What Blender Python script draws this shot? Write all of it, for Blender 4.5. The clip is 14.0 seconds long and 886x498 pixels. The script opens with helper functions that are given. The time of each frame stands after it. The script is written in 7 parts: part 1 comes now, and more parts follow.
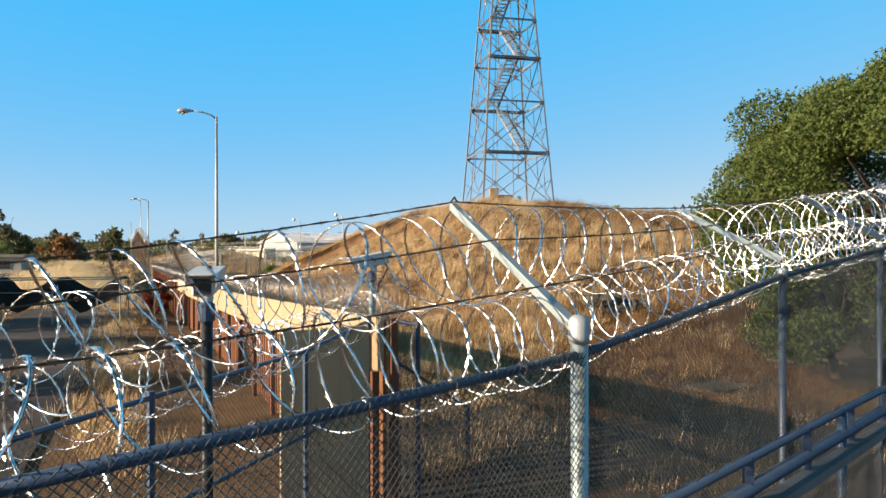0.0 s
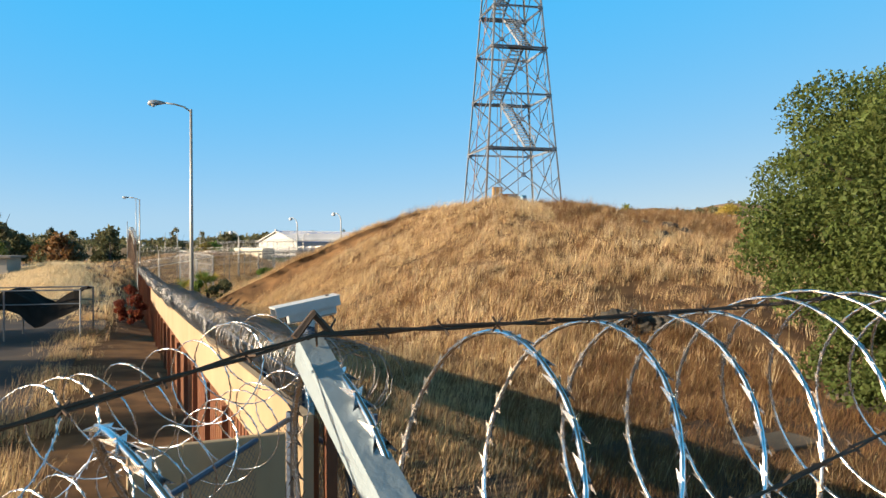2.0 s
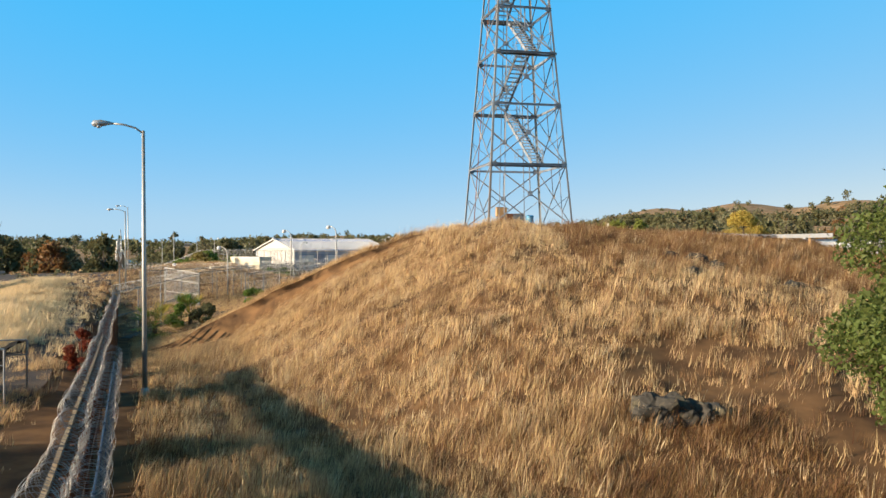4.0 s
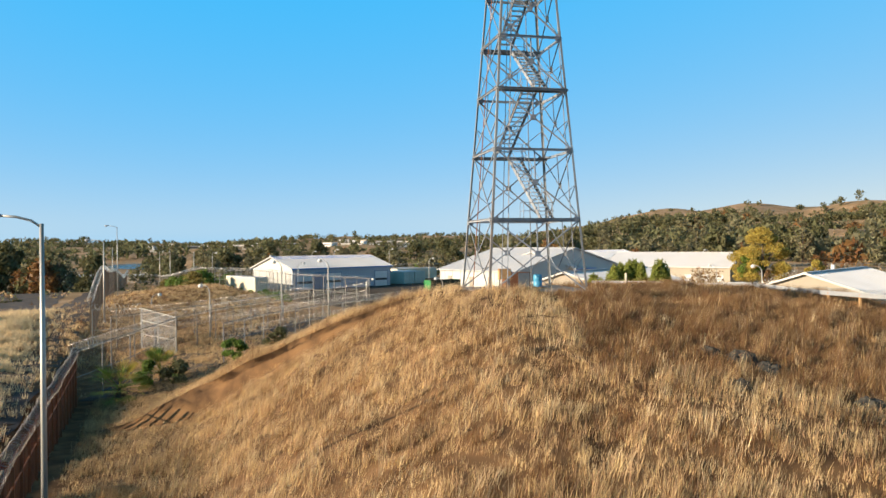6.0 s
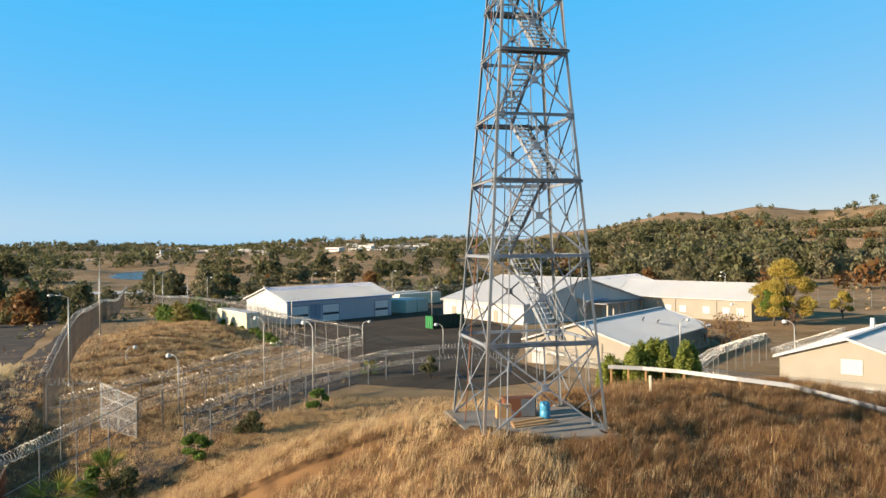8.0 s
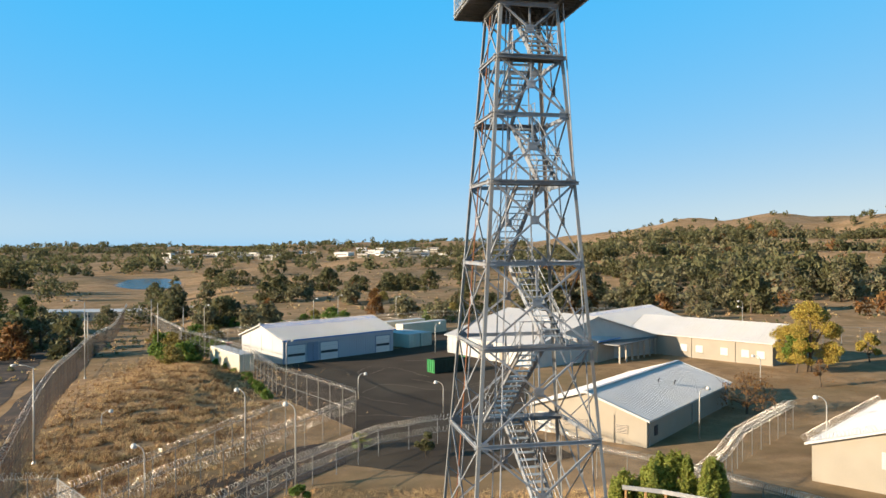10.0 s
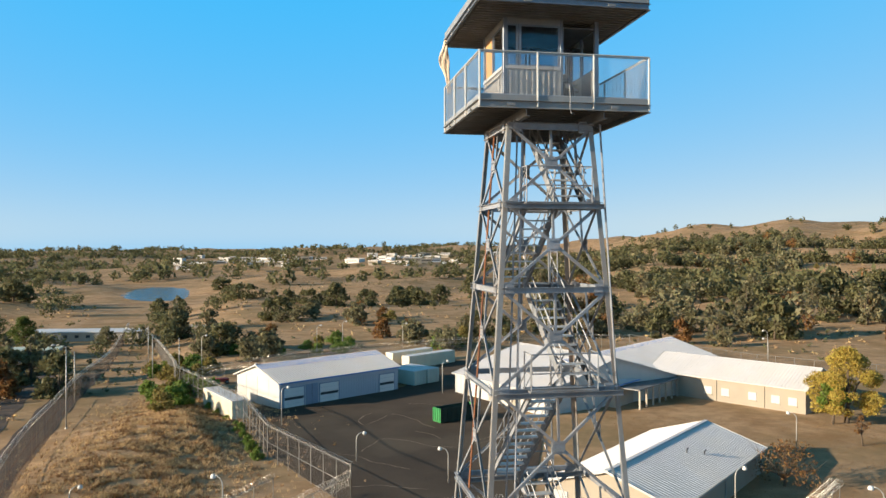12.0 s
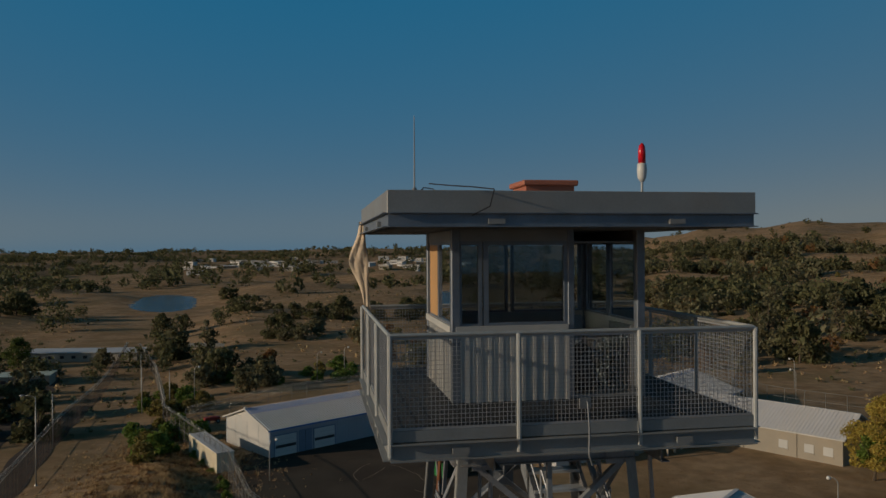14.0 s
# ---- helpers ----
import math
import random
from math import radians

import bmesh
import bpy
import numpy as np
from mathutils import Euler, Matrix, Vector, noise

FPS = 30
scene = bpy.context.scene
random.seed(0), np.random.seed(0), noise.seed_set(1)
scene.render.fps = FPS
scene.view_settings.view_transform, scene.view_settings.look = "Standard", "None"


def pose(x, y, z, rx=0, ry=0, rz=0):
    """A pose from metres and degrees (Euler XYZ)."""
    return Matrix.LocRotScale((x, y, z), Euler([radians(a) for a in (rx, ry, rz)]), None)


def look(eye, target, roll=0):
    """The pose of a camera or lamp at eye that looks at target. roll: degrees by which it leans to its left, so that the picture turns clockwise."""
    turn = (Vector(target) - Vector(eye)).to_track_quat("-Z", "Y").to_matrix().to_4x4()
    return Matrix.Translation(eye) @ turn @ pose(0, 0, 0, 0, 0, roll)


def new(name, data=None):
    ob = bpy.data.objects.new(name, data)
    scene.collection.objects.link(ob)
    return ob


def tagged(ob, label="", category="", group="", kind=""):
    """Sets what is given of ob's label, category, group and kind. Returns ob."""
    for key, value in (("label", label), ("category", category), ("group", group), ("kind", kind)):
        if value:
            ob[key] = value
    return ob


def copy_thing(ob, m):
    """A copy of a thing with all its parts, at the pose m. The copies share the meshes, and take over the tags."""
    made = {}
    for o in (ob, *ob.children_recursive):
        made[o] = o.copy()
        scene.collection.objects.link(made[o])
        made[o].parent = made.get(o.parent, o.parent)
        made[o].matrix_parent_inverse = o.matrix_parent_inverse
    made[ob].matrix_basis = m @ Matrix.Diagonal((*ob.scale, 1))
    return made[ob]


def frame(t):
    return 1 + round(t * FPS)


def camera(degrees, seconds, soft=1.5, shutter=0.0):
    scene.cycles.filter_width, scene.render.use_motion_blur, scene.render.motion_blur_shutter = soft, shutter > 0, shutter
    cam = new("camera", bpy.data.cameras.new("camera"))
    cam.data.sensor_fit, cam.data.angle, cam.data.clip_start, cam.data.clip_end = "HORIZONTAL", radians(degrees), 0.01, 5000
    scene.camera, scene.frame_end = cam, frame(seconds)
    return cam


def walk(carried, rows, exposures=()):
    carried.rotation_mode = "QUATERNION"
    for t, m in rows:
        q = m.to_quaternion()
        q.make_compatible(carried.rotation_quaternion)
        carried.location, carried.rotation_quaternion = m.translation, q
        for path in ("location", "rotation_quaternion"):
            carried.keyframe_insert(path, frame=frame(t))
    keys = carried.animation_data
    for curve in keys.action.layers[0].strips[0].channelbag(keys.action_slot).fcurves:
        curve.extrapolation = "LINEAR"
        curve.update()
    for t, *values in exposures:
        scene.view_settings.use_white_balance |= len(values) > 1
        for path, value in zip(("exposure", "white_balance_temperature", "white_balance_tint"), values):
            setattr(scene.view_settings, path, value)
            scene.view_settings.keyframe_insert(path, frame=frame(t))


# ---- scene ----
cam = camera(60.00, 14.0)
walk(cam, [
    (0, pose(0.000, 0.000, 2.998, 90.044, 0, 0.000) @ pose(0, 0, 0, 0, 0, -0.153)),
    (0.5, pose(0.059, 1.120, 3.017, 89.911, 0, 0.052) @ pose(0, 0, 0, 0, 0, -0.165)),
    (1, pose(0.145, 2.154, 3.047, 89.835, 0, 0.094) @ pose(0, 0, 0, 0, 0, -0.239)),
    (1.5, pose(0.216, 2.965, 3.177, 89.822, 0, 0.157) @ pose(0, 0, 0, 0, 0, -0.172)),
    (2, pose(0.284, 3.930, 3.451, 89.821, 0, 0.281) @ pose(0, 0, 0, 0, 0, -0.178)),
    (2.5, pose(0.436, 4.890, 3.704, 89.807, 0, 0.520) @ pose(0, 0, 0, 0, 0, -0.184)),
    (3, pose(0.441, 6.175, 4.004, 89.851, 0, 0.440) @ pose(0, 0, 0, 0, 0, -0.231)),
    (5.5, pose(1.307, 14.865, 8.307, 89.728, 0, 1.092) @ pose(0, 0, 0, 0, 0, -0.469)),
    (6, pose(1.468, 16.665, 9.422, 89.721, 0, 1.207) @ pose(0, 0, 0, 0, 0, -0.485)),
    (6.5, pose(1.633, 18.643, 10.718, 89.732, 0, 1.316) @ pose(0, 0, 0, 0, 0, -0.451)),
    (7, pose(1.772, 20.740, 12.176, 89.785, 0, 1.459) @ pose(0, 0, 0, 0, 0, -0.356)),
    (7.5, pose(2.078, 23.293, 13.852, 89.783, 0, 1.688) @ pose(0, 0, 0, 0, 0, -0.411)),
    (8, pose(2.536, 25.763, 15.610, 89.764, 0, 1.875) @ pose(0, 0, 0, 0, 0, -0.533)),
    (10.5, pose(3.784, 35.282, 24.100, 89.862, 0, 2.880) @ pose(0, 0, 0, 0, 0, -0.139)),
    (11, pose(3.857, 37.571, 25.530, 89.949, 0, 3.096) @ pose(0, 0, 0, 0, 0, -0.148)),
    (11.5, pose(3.937, 40.151, 27.198, 89.981, 0, 3.353) @ pose(0, 0, 0, 0, 0, -0.122)),
    (12, pose(4.070, 42.799, 28.833, 89.971, 0, 3.566) @ pose(0, 0, 0, 0, 0, -0.111)),
    (12.5, pose(4.268, 45.313, 30.374, 89.998, 0, 3.817) @ pose(0, 0, 0, 0, 0, -0.130)),
    (13, pose(4.501, 48.081, 31.895, 89.953, 0, 4.061) @ pose(0, 0, 0, 0, 0, -0.092)),
    (13.5, pose(4.755, 50.726, 33.361, 89.972, 0, 4.278) @ pose(0, 0, 0, 0, 0, -0.164)),
    (14, pose(5.108, 53.445, 34.859, 89.939, 0, 4.505) @ pose(0, 0, 0, 0, 0, -0.318)),
], exposures=[(0, 1.0), (12.4, 1.0), (12.8, 0.75), (13.2, 0.25), (13.6, -0.4), (14, -1.1)])

# ---- world and sun ----
SUN_EL, SUN_DIR = 15.0, Vector((-0.922, -0.387, 0)).normalized()
world = bpy.data.worlds.new("sky")
scene.world = world
world.use_nodes = True
wt = world.node_tree
sky = wt.nodes.new("ShaderNodeTexSky")
sky.sky_type, sky.sun_disc = "NISHITA", False
sky.sun_elevation = radians(SUN_EL)
sky.sun_rotation = math.atan2(SUN_DIR.x, SUN_DIR.y)
sky.air_density, sky.dust_density, sky.ozone_density = 0.85, 0.5, 3.0
# clear dry air: pale at the horizon, an even deep blue above, darker overhead
red = wt.nodes.new("ShaderNodeSeparateColor")
wt.links.new(sky.outputs[0], red.inputs[0])
low = wt.nodes.new("ShaderNodeMapRange")
low.inputs[1].default_value, low.inputs[2].default_value = 0.85, 4.2
high = wt.nodes.new("ShaderNodeMapRange")
high.inputs[1].default_value, high.inputs[2].default_value, high.inputs[3].default_value = 0.4, 0.9, 0.0
wt.links.new(red.outputs[0], low.inputs[0])
wt.links.new(red.outputs[0], high.inputs[0])
hue = wt.nodes.new("ShaderNodeMix")
hue.data_type = "RGBA"
hue.inputs[6].default_value, hue.inputs[7].default_value = (0.33, 2.66, 5.12, 1), (3.2, 3.95, 4.32, 1)
wt.links.new(low.outputs[0], hue.inputs[0])
deep = wt.nodes.new("ShaderNodeMix")
deep.data_type, deep.blend_type = "RGBA", "MULTIPLY"
deep.inputs[0].default_value = 1.0
wt.links.new(hue.outputs[2], deep.inputs[6])
dim = wt.nodes.new("ShaderNodeMix")
dim.data_type = "RGBA"
dim.inputs[6].default_value, dim.inputs[7].default_value = (0.6, 0.12, 0.06, 1), (1, 1, 1, 1)
wt.links.new(high.outputs[0], dim.inputs[0])
wt.links.new(dim.outputs[2], deep.inputs[7])
# the warm bright glow round the low sun
near_sun = wt.nodes.new("ShaderNodeMapRange")
near_sun.inputs[1].default_value, near_sun.inputs[2].default_value = 4.9, 16.0
wt.links.new(red.outputs[0], near_sun.inputs[0])
glow = wt.nodes.new("ShaderNodeMix")
glow.data_type = "RGBA"
glow.inputs[7].default_value = (38.0, 22.5, 11.0, 1)
wt.links.new(near_sun.outputs[0], glow.inputs[0])
wt.links.new(deep.outputs[2], glow.inputs[6])
bg = wt.nodes["Background"]
bg.inputs["Strength"].default_value = 0.095
wt.links.new(glow.outputs[2], bg.inputs["Color"])
sun = new("sun", bpy.data.lights.new("sun", "SUN"))
sun.data.energy, sun.data.angle, sun.data.color = 5.0, radians(0.55), (1.0, 0.815, 0.60)
to_sun = SUN_DIR * math.cos(radians(SUN_EL)) + Vector((0, 0, math.sin(radians(SUN_EL))))
sun.matrix_world = look((0, 0, 80), Vector((0, 0, 80)) - to_sun)


# ---- helpers for building ----
rng = random.Random(7)


def thing(name, label, category, at=(0, 0, 0), rz=0.0, group="", kind=""):
    ob = new(name)
    ob.matrix_world = pose(*at, 0, 0, rz)
    ob.empty_display_size = 0.3
    return tagged(ob, label, category, group, kind)


def mesh_of(name, bm, mat, smooth=False):
    me = bpy.data.meshes.new(name)
    bm.normal_update()
    bm.to_mesh(me)
    bm.free()
    for m in (mat if isinstance(mat, (list, tuple)) else [mat]):
        me.materials.append(m)
    if smooth:
        me.polygons.foreach_set("use_smooth", [True] * len(me.polygons))
    return me


def part(name, bm, mat, parent=None, label="", smooth=False):
    ob = new(name, bm if isinstance(bm, bpy.types.Mesh) else mesh_of(name, bm, mat, smooth))
    ob.parent = parent
    return tagged(ob, label)


def raw(name, verts, faces, mat, parent=None, smooth=False):
    me = bpy.data.meshes.new(name)
    me.from_pydata([tuple(v) for v in verts], [], [tuple(f) for f in faces])
    for m in (mat if isinstance(mat, (list, tuple)) else [mat]):
        me.materials.append(m)
    if smooth:
        me.polygons.foreach_set("use_smooth", [True] * len(me.polygons))
    ob = new(name, me)
    ob.parent = parent
    return ob


def big_mesh(name, verts, quads, mat, tri=False):
    """A mesh from numpy arrays of corners and faces."""
    n = 3 if tri else 4
    me = bpy.data.meshes.new(name)
    me.vertices.add(len(verts))
    me.vertices.foreach_set("co", np.asarray(verts, np.float32).ravel())
    me.loops.add(len(quads) * n)
    me.loops.foreach_set("vertex_index", np.asarray(quads, np.int32).ravel())
    me.polygons.add(len(quads))
    me.polygons.foreach_set("loop_start", np.arange(0, len(quads) * n, n, dtype=np.int32))
    me.update(calc_edges=True)
    me.materials.append(mat)
    return me


def box(bm, c, s, rz=0.0, bevel=0.0):
    m = Matrix.Translation(c) @ Matrix.Rotation(radians(rz), 4, "Z") @ Matrix.Diagonal((*s, 1))
    r = bmesh.ops.create_cube(bm, size=1, matrix=m)
    if bevel:
        es = list({e for v in r["verts"] for e in v.link_edges})
        bmesh.ops.bevel(bm, geom=es, offset=bevel, segments=1, affect="EDGES")
    return bm


def frame_axes(a, b, up=(0, 0, 1)):
    a, b = Vector(a), Vector(b)
    d = b - a
    ln = d.length
    d = d / ln
    u = Vector(up)
    if abs(d.dot(u)) > 0.98:
        u = Vector((0, 1, 0))
    s = d.cross(u).normalized()
    return a, b, d, s, s.cross(d), ln


def beam(bm, a, b, w, h, up=(0, 0, 1)):
    """A square bar from a to b: w across, h along up."""
    a, b, d, s, u, ln = frame_axes(a, b, up)
    vs = [bm.verts.new(p + s * (x * w / 2) + u * (y * h / 2)) for p in (a, b) for x, y in ((-1, -1), (1, -1), (1, 1), (-1, 1))]
    for f in ((3, 2, 1, 0), (4, 5, 6, 7), (0, 1, 5, 4), (1, 2, 6, 5), (2, 3, 7, 6), (3, 0, 4, 7)):
        bm.faces.new([vs[i] for i in f])
    return bm


def channel(bm, a, b, w, h, t=0.012, up=(0, 0, 1)):
    """A rolled channel, web and two flanges, as one folded body."""
    a, b, d, s, u, ln = frame_axes(a, b, up)
    k, w = (1 if w > 0 else -1), abs(w)
    prof = ((-t / 2, -h / 2), (w, -h / 2), (w, -h / 2 + t), (t / 2, -h / 2 + t), (t / 2, h / 2 - t), (w, h / 2 - t), (w, h / 2), (-t / 2, h / 2))
    f0 = [bm.verts.new(a + s * (x * k) + u * y) for x, y in prof]
    f1 = [bm.verts.new(b + s * (x * k) + u * y) for x, y in prof]
    for i in range(8):
        bm.faces.new((f0[i], f0[(i + 1) % 8], f1[(i + 1) % 8], f1[i]))
    for f in (f0, f1):
        for q in ((0, 1, 2, 3), (0, 3, 4, 7), (4, 5, 6, 7)):
            bm.faces.new([f[i] for i in q])
    bmesh.ops.recalc_face_normals(bm, faces=bm.faces)
    return bm


def angle_bar(bm, a, b, w, t, s1, s2):
    """A rolled angle along a-b with its legs towards s1 and s2."""
    for s, o in ((Vector(s1), Vector(s2)), (Vector(s2), Vector(s1))):
        a, b = Vector(a), Vector(b)
        d = (b - a).normalized()
        n = d.cross(s).normalized()
        vs = [bm.verts.new(p + s * x + n * y) for p in (a, b) for x, y in ((0, -t / 2), (w, -t / 2), (w, t / 2), (0, t / 2))]
        for f in ((3, 2, 1, 0), (4, 5, 6, 7), (0, 1, 5, 4), (1, 2, 6, 5), (2, 3, 7, 6), (3, 0, 4, 7)):
            bm.faces.new([vs[i] for i in f])
    return bm


def tube(bm, pts, r, n=8, cap=True):
    """A round bar through points; r is one radius or one for each point."""
    pts = [Vector(p) for p in pts]
    rs = r if isinstance(r, (list, tuple)) else [r] * len(pts)
    rings, ref = [], None
    for i, p in enumerate(pts):
        d = (pts[min(i + 1, len(pts) - 1)] - pts[max(i - 1, 0)]).normalized()
        if ref is None:
            ref = Vector((0, 0, 1)) if abs(d.z) < 0.9 else Vector((1, 0, 0))
        s = d.cross(ref).normalized()
        u = s.cross(d)
        ref = u
        rings.append([bm.verts.new(p + (s * math.cos(k * math.tau / n) + u * math.sin(k * math.tau / n)) * rs[i]) for k in range(n)])
    for a, b in zip(rings, rings[1:]):
        for k in range(n):
            bm.faces.new((a[k], a[(k + 1) % n], b[(k + 1) % n], b[k]))
    if cap and n > 2:
        bm.faces.new(rings[0][::-1])
        bm.faces.new(rings[-1])
    return bm


def lathe(bm, profile, c=(0, 0, 0), n=16):
    """A turned body from (radius, height) pairs."""
    c = Vector(c)
    rings = [[bm.verts.new(c + Vector((r * math.cos(k * math.tau / n), r * math.sin(k * math.tau / n), z))) for k in range(n)] for r, z in profile]
    for a, b in zip(rings, rings[1:]):
        for k in range(n):
            bm.faces.new((a[k], a[(k + 1) % n], b[(k + 1) % n], b[k]))
    bm.faces.new(rings[0][::-1])
    bm.faces.new(rings[-1])
    return bm


def smooth_step(a, b, x):
    t = np.clip((x - a) / (b - a), 0, 1)
    return t * t * (3 - 2 * t)


# ---- materials ----
def material(name, base, rough=0.7, metal=0.0, var=0.25, scale=3.0, bump=0.2, fine=40.0, tint=None, tint_scale=0.6, tint_amount=0.5, rand=0.0, island=0.0, coords="Object", spec=0.4, stretch=(1, 1, 1)):
    """A surface with variation at two sizes, a second colour in patches, and fine relief."""
    m = bpy.data.materials.new(name)
    m.use_nodes = True
    nt = m.node_tree
    N, L = nt.nodes, nt.links
    bs = N["Principled BSDF"]
    bs.inputs["Roughness"].default_value, bs.inputs["Metallic"].default_value = rough, metal
    bs.inputs["Specular IOR Level"].default_value = spec
    co = N.new("ShaderNodeTexCoord")
    mp = N.new("ShaderNodeMapping")
    mp.inputs["Scale"].default_value = stretch
    L.new(co.outputs[coords], mp.inputs["Vector"])
    big = N.new("ShaderNodeTexNoise")
    big.inputs["Scale"].default_value, big.inputs["Detail"].default_value = scale, 6
    fin = N.new("ShaderNodeTexNoise")
    fin.inputs["Scale"].default_value, fin.inputs["Detail"].default_value = fine, 4
    for n in (big, fin):
        L.new(mp.outputs[0], n.inputs["Vector"])
    mix = N.new("ShaderNodeMix")
    mix.data_type = "RGBA"
    base = tuple(base)
    mix.inputs[6].default_value = (*[c * (1 - var) for c in base], 1)
    mix.inputs[7].default_value = (*[min(1, c * (1 + var)) for c in base], 1)
    add = N.new("ShaderNodeMath")
    add.operation = "MULTIPLY_ADD"
    L.new(fin.outputs[0], add.inputs[0])
    add.inputs[1].default_value = 0.5
    L.new(big.outputs[0], add.inputs[2])
    rmp = N.new("ShaderNodeMapRange")
    rmp.inputs[1].default_value, rmp.inputs[2].default_value = 0.45, 1.05
    L.new(add.outputs[0], rmp.inputs[0])
    L.new(rmp.outputs[0], mix.inputs[0])
    col = mix.outputs[2]
    if tint:
        tn = N.new("ShaderNodeTexNoise")
        tn.inputs["Scale"].default_value, tn.inputs["Detail"].default_value = tint_scale, 8
        L.new(mp.outputs[0], tn.inputs["Vector"])
        tr = N.new("ShaderNodeMapRange")
        tr.inputs[1].default_value, tr.inputs[2].default_value, tr.inputs[4].default_value = 0.48, 0.68, tint_amount
        L.new(tn.outputs[0], tr.inputs[0])
        m2 = N.new("ShaderNodeMix")
        m2.data_type = "RGBA"
        L.new(tr.outputs[0], m2.inputs[0])
        L.new(col, m2.inputs[6])
        m2.inputs[7].default_value = (*tint, 1)
        col = m2.outputs[2]
    if rand or island:
        if rand:
            src = N.new("ShaderNodeObjectInfo").outputs["Random"]
        else:
            src = N.new("ShaderNodeNewGeometry").outputs["Random Per Island"]
        k = rand or island
        rr = N.new("ShaderNodeMapRange")
        rr.inputs[3].default_value, rr.inputs[4].default_value = 1 - k, 1 + k
        L.new(src, rr.inputs[0])
        hs = N.new("ShaderNodeHueSaturation")
        L.new(rr.outputs[0], hs.inputs["Value"])
        L.new(col, hs.inputs["Color"])
        hr = N.new("ShaderNodeMapRange")
        hr.inputs[3].default_value, hr.inputs[4].default_value = 0.5 - k * 0.05, 0.5 + k * 0.05
        L.new(src, hr.inputs[0])
        L.new(hr.outputs[0], hs.inputs["Hue"])
        col = hs.outputs[0]
    L.new(col, bs.inputs["Base Color"])
    if bump:
        bp = N.new("ShaderNodeBump")
        bp.inputs["Strength"].default_value, bp.inputs["Distance"].default_value = bump, 0.02
        L.new(add.outputs[0], bp.inputs["Height"])
        L.new(bp.outputs[0], bs.inputs["Normal"])
    return m


def leaf_material(name, base, var=0.35, back=0.42):
    """Leaves: each one its own shade, letting some light through."""
    m = material(name, base, rough=0.6, var=0.2, scale=0.4, fine=3.0, bump=0, island=var, spec=0.25)
    nt = m.node_tree
    bs = nt.nodes["Principled BSDF"]
    tr = nt.nodes.new("ShaderNodeBsdfTranslucent")
    nt.links.new(bs.inputs["Base Color"].links[0].from_socket, tr.inputs["Color"])
    mx = nt.nodes.new("ShaderNodeMixShader")
    mx.inputs[0].default_value = back
    nt.links.new(bs.outputs[0], mx.inputs[1])
    nt.links.new(tr.outputs[0], mx.inputs[2])
    nt.links.new(mx.outputs[0], nt.nodes["Material Output"].inputs["Surface"])
    return m


def glass_material(name, tint=(0.75, 0.82, 0.84), rough=0.02):
    m = bpy.data.materials.new(name)
    m.use_nodes = True
    b = m.node_tree.nodes["Principled BSDF"]
    b.inputs["Base Color"].default_value = (*tint, 1)
    b.inputs["Roughness"].default_value, b.inputs["IOR"].default_value = rough, 1.45
    b.inputs["Transmission Weight"].default_value = 1.0
    return m


STEEL = material("galvanised_steel", (0.26, 0.29, 0.325), rough=0.5, metal=0.3, var=0.3, scale=2.0, fine=30, tint=(0.24, 0.17, 0.12), tint_scale=0.9, tint_amount=0.3, rand=0.12)
STEEL_DARK = material("weathered_steel", (0.18, 0.20, 0.22), rough=0.6, metal=0.4, var=0.3, scale=2.0, tint=(0.18, 0.12, 0.08), tint_scale=0.8, tint_amount=0.35)
STEEL_LEG = material("leg_steel", (0.25, 0.265, 0.27), rough=0.5, metal=0.3, var=0.3, scale=1.2, tint=(0.26, 0.17, 0.10), tint_scale=0.5, tint_amount=0.5, stretch=(1, 1, 0.25))
RAIL = material("blue_grey_painted_rail", (0.055, 0.085, 0.14), rough=0.4, metal=0.2, var=0.2, scale=4, fine=60)
TRIM = material("grey_painted_trim", (0.17, 0.20, 0.24), rough=0.45, metal=0.5, var=0.2, scale=4, fine=60)
POST = material("galvanised_post", (0.30, 0.36, 0.37), rough=0.42, metal=0.6, var=0.2, scale=3, fine=80, tint=(0.5, 0.53, 0.5), tint_scale=2.0, tint_amount=0.4)
CAP = material("cast_aluminium", (0.38, 0.41, 0.42), rough=0.55, metal=0.3, var=0.12, scale=6, fine=60)
ARM = material("galvanised_arm", (0.35, 0.42, 0.45), rough=0.5, metal=0.35, var=0.12, scale=5, fine=50)
WIRE = material("chain_link_wire", (0.12, 0.13, 0.13), rough=0.5, metal=0.5, var=0.2, bump=0)
FENCE_POST = material("fence_post_steel", (0.20, 0.20, 0.19), rough=0.6, metal=0.4, var=0.15, scale=1.0)
WIRE_FAR = material("far_fence_wire", (0.13, 0.12, 0.11), rough=0.6, metal=0.3, var=0.2, bump=0)
RAZOR = material("razor_wire", (0.90, 0.90, 0.92), rough=0.24, metal=1.0, var=0.15, scale=6, bump=0.1, fine=50, island=0.1)
RAZOR_FAR = material("dulled_razor_wire", (0.74, 0.72, 0.66), rough=0.34, metal=0.85, var=0.2, bump=0)
RAZOR_OLD = material("weathered_razor_wire", (0.27, 0.26, 0.25), rough=0.42, metal=1.0, var=0.3, scale=3, bump=0, island=0.1)
BARB = material("rusty_barbed_wire", (0.10, 0.07, 0.05), rough=0.7, metal=0.4, var=0.3)
WALL_TAN = material("tan_painted_steel", (0.40, 0.30, 0.18), rough=0.75, var=0.12, scale=0.8, fine=12, tint=(0.33, 0.20, 0.10), tint_scale=0.6, tint_amount=0.35, stretch=(1, 1, 0.3))
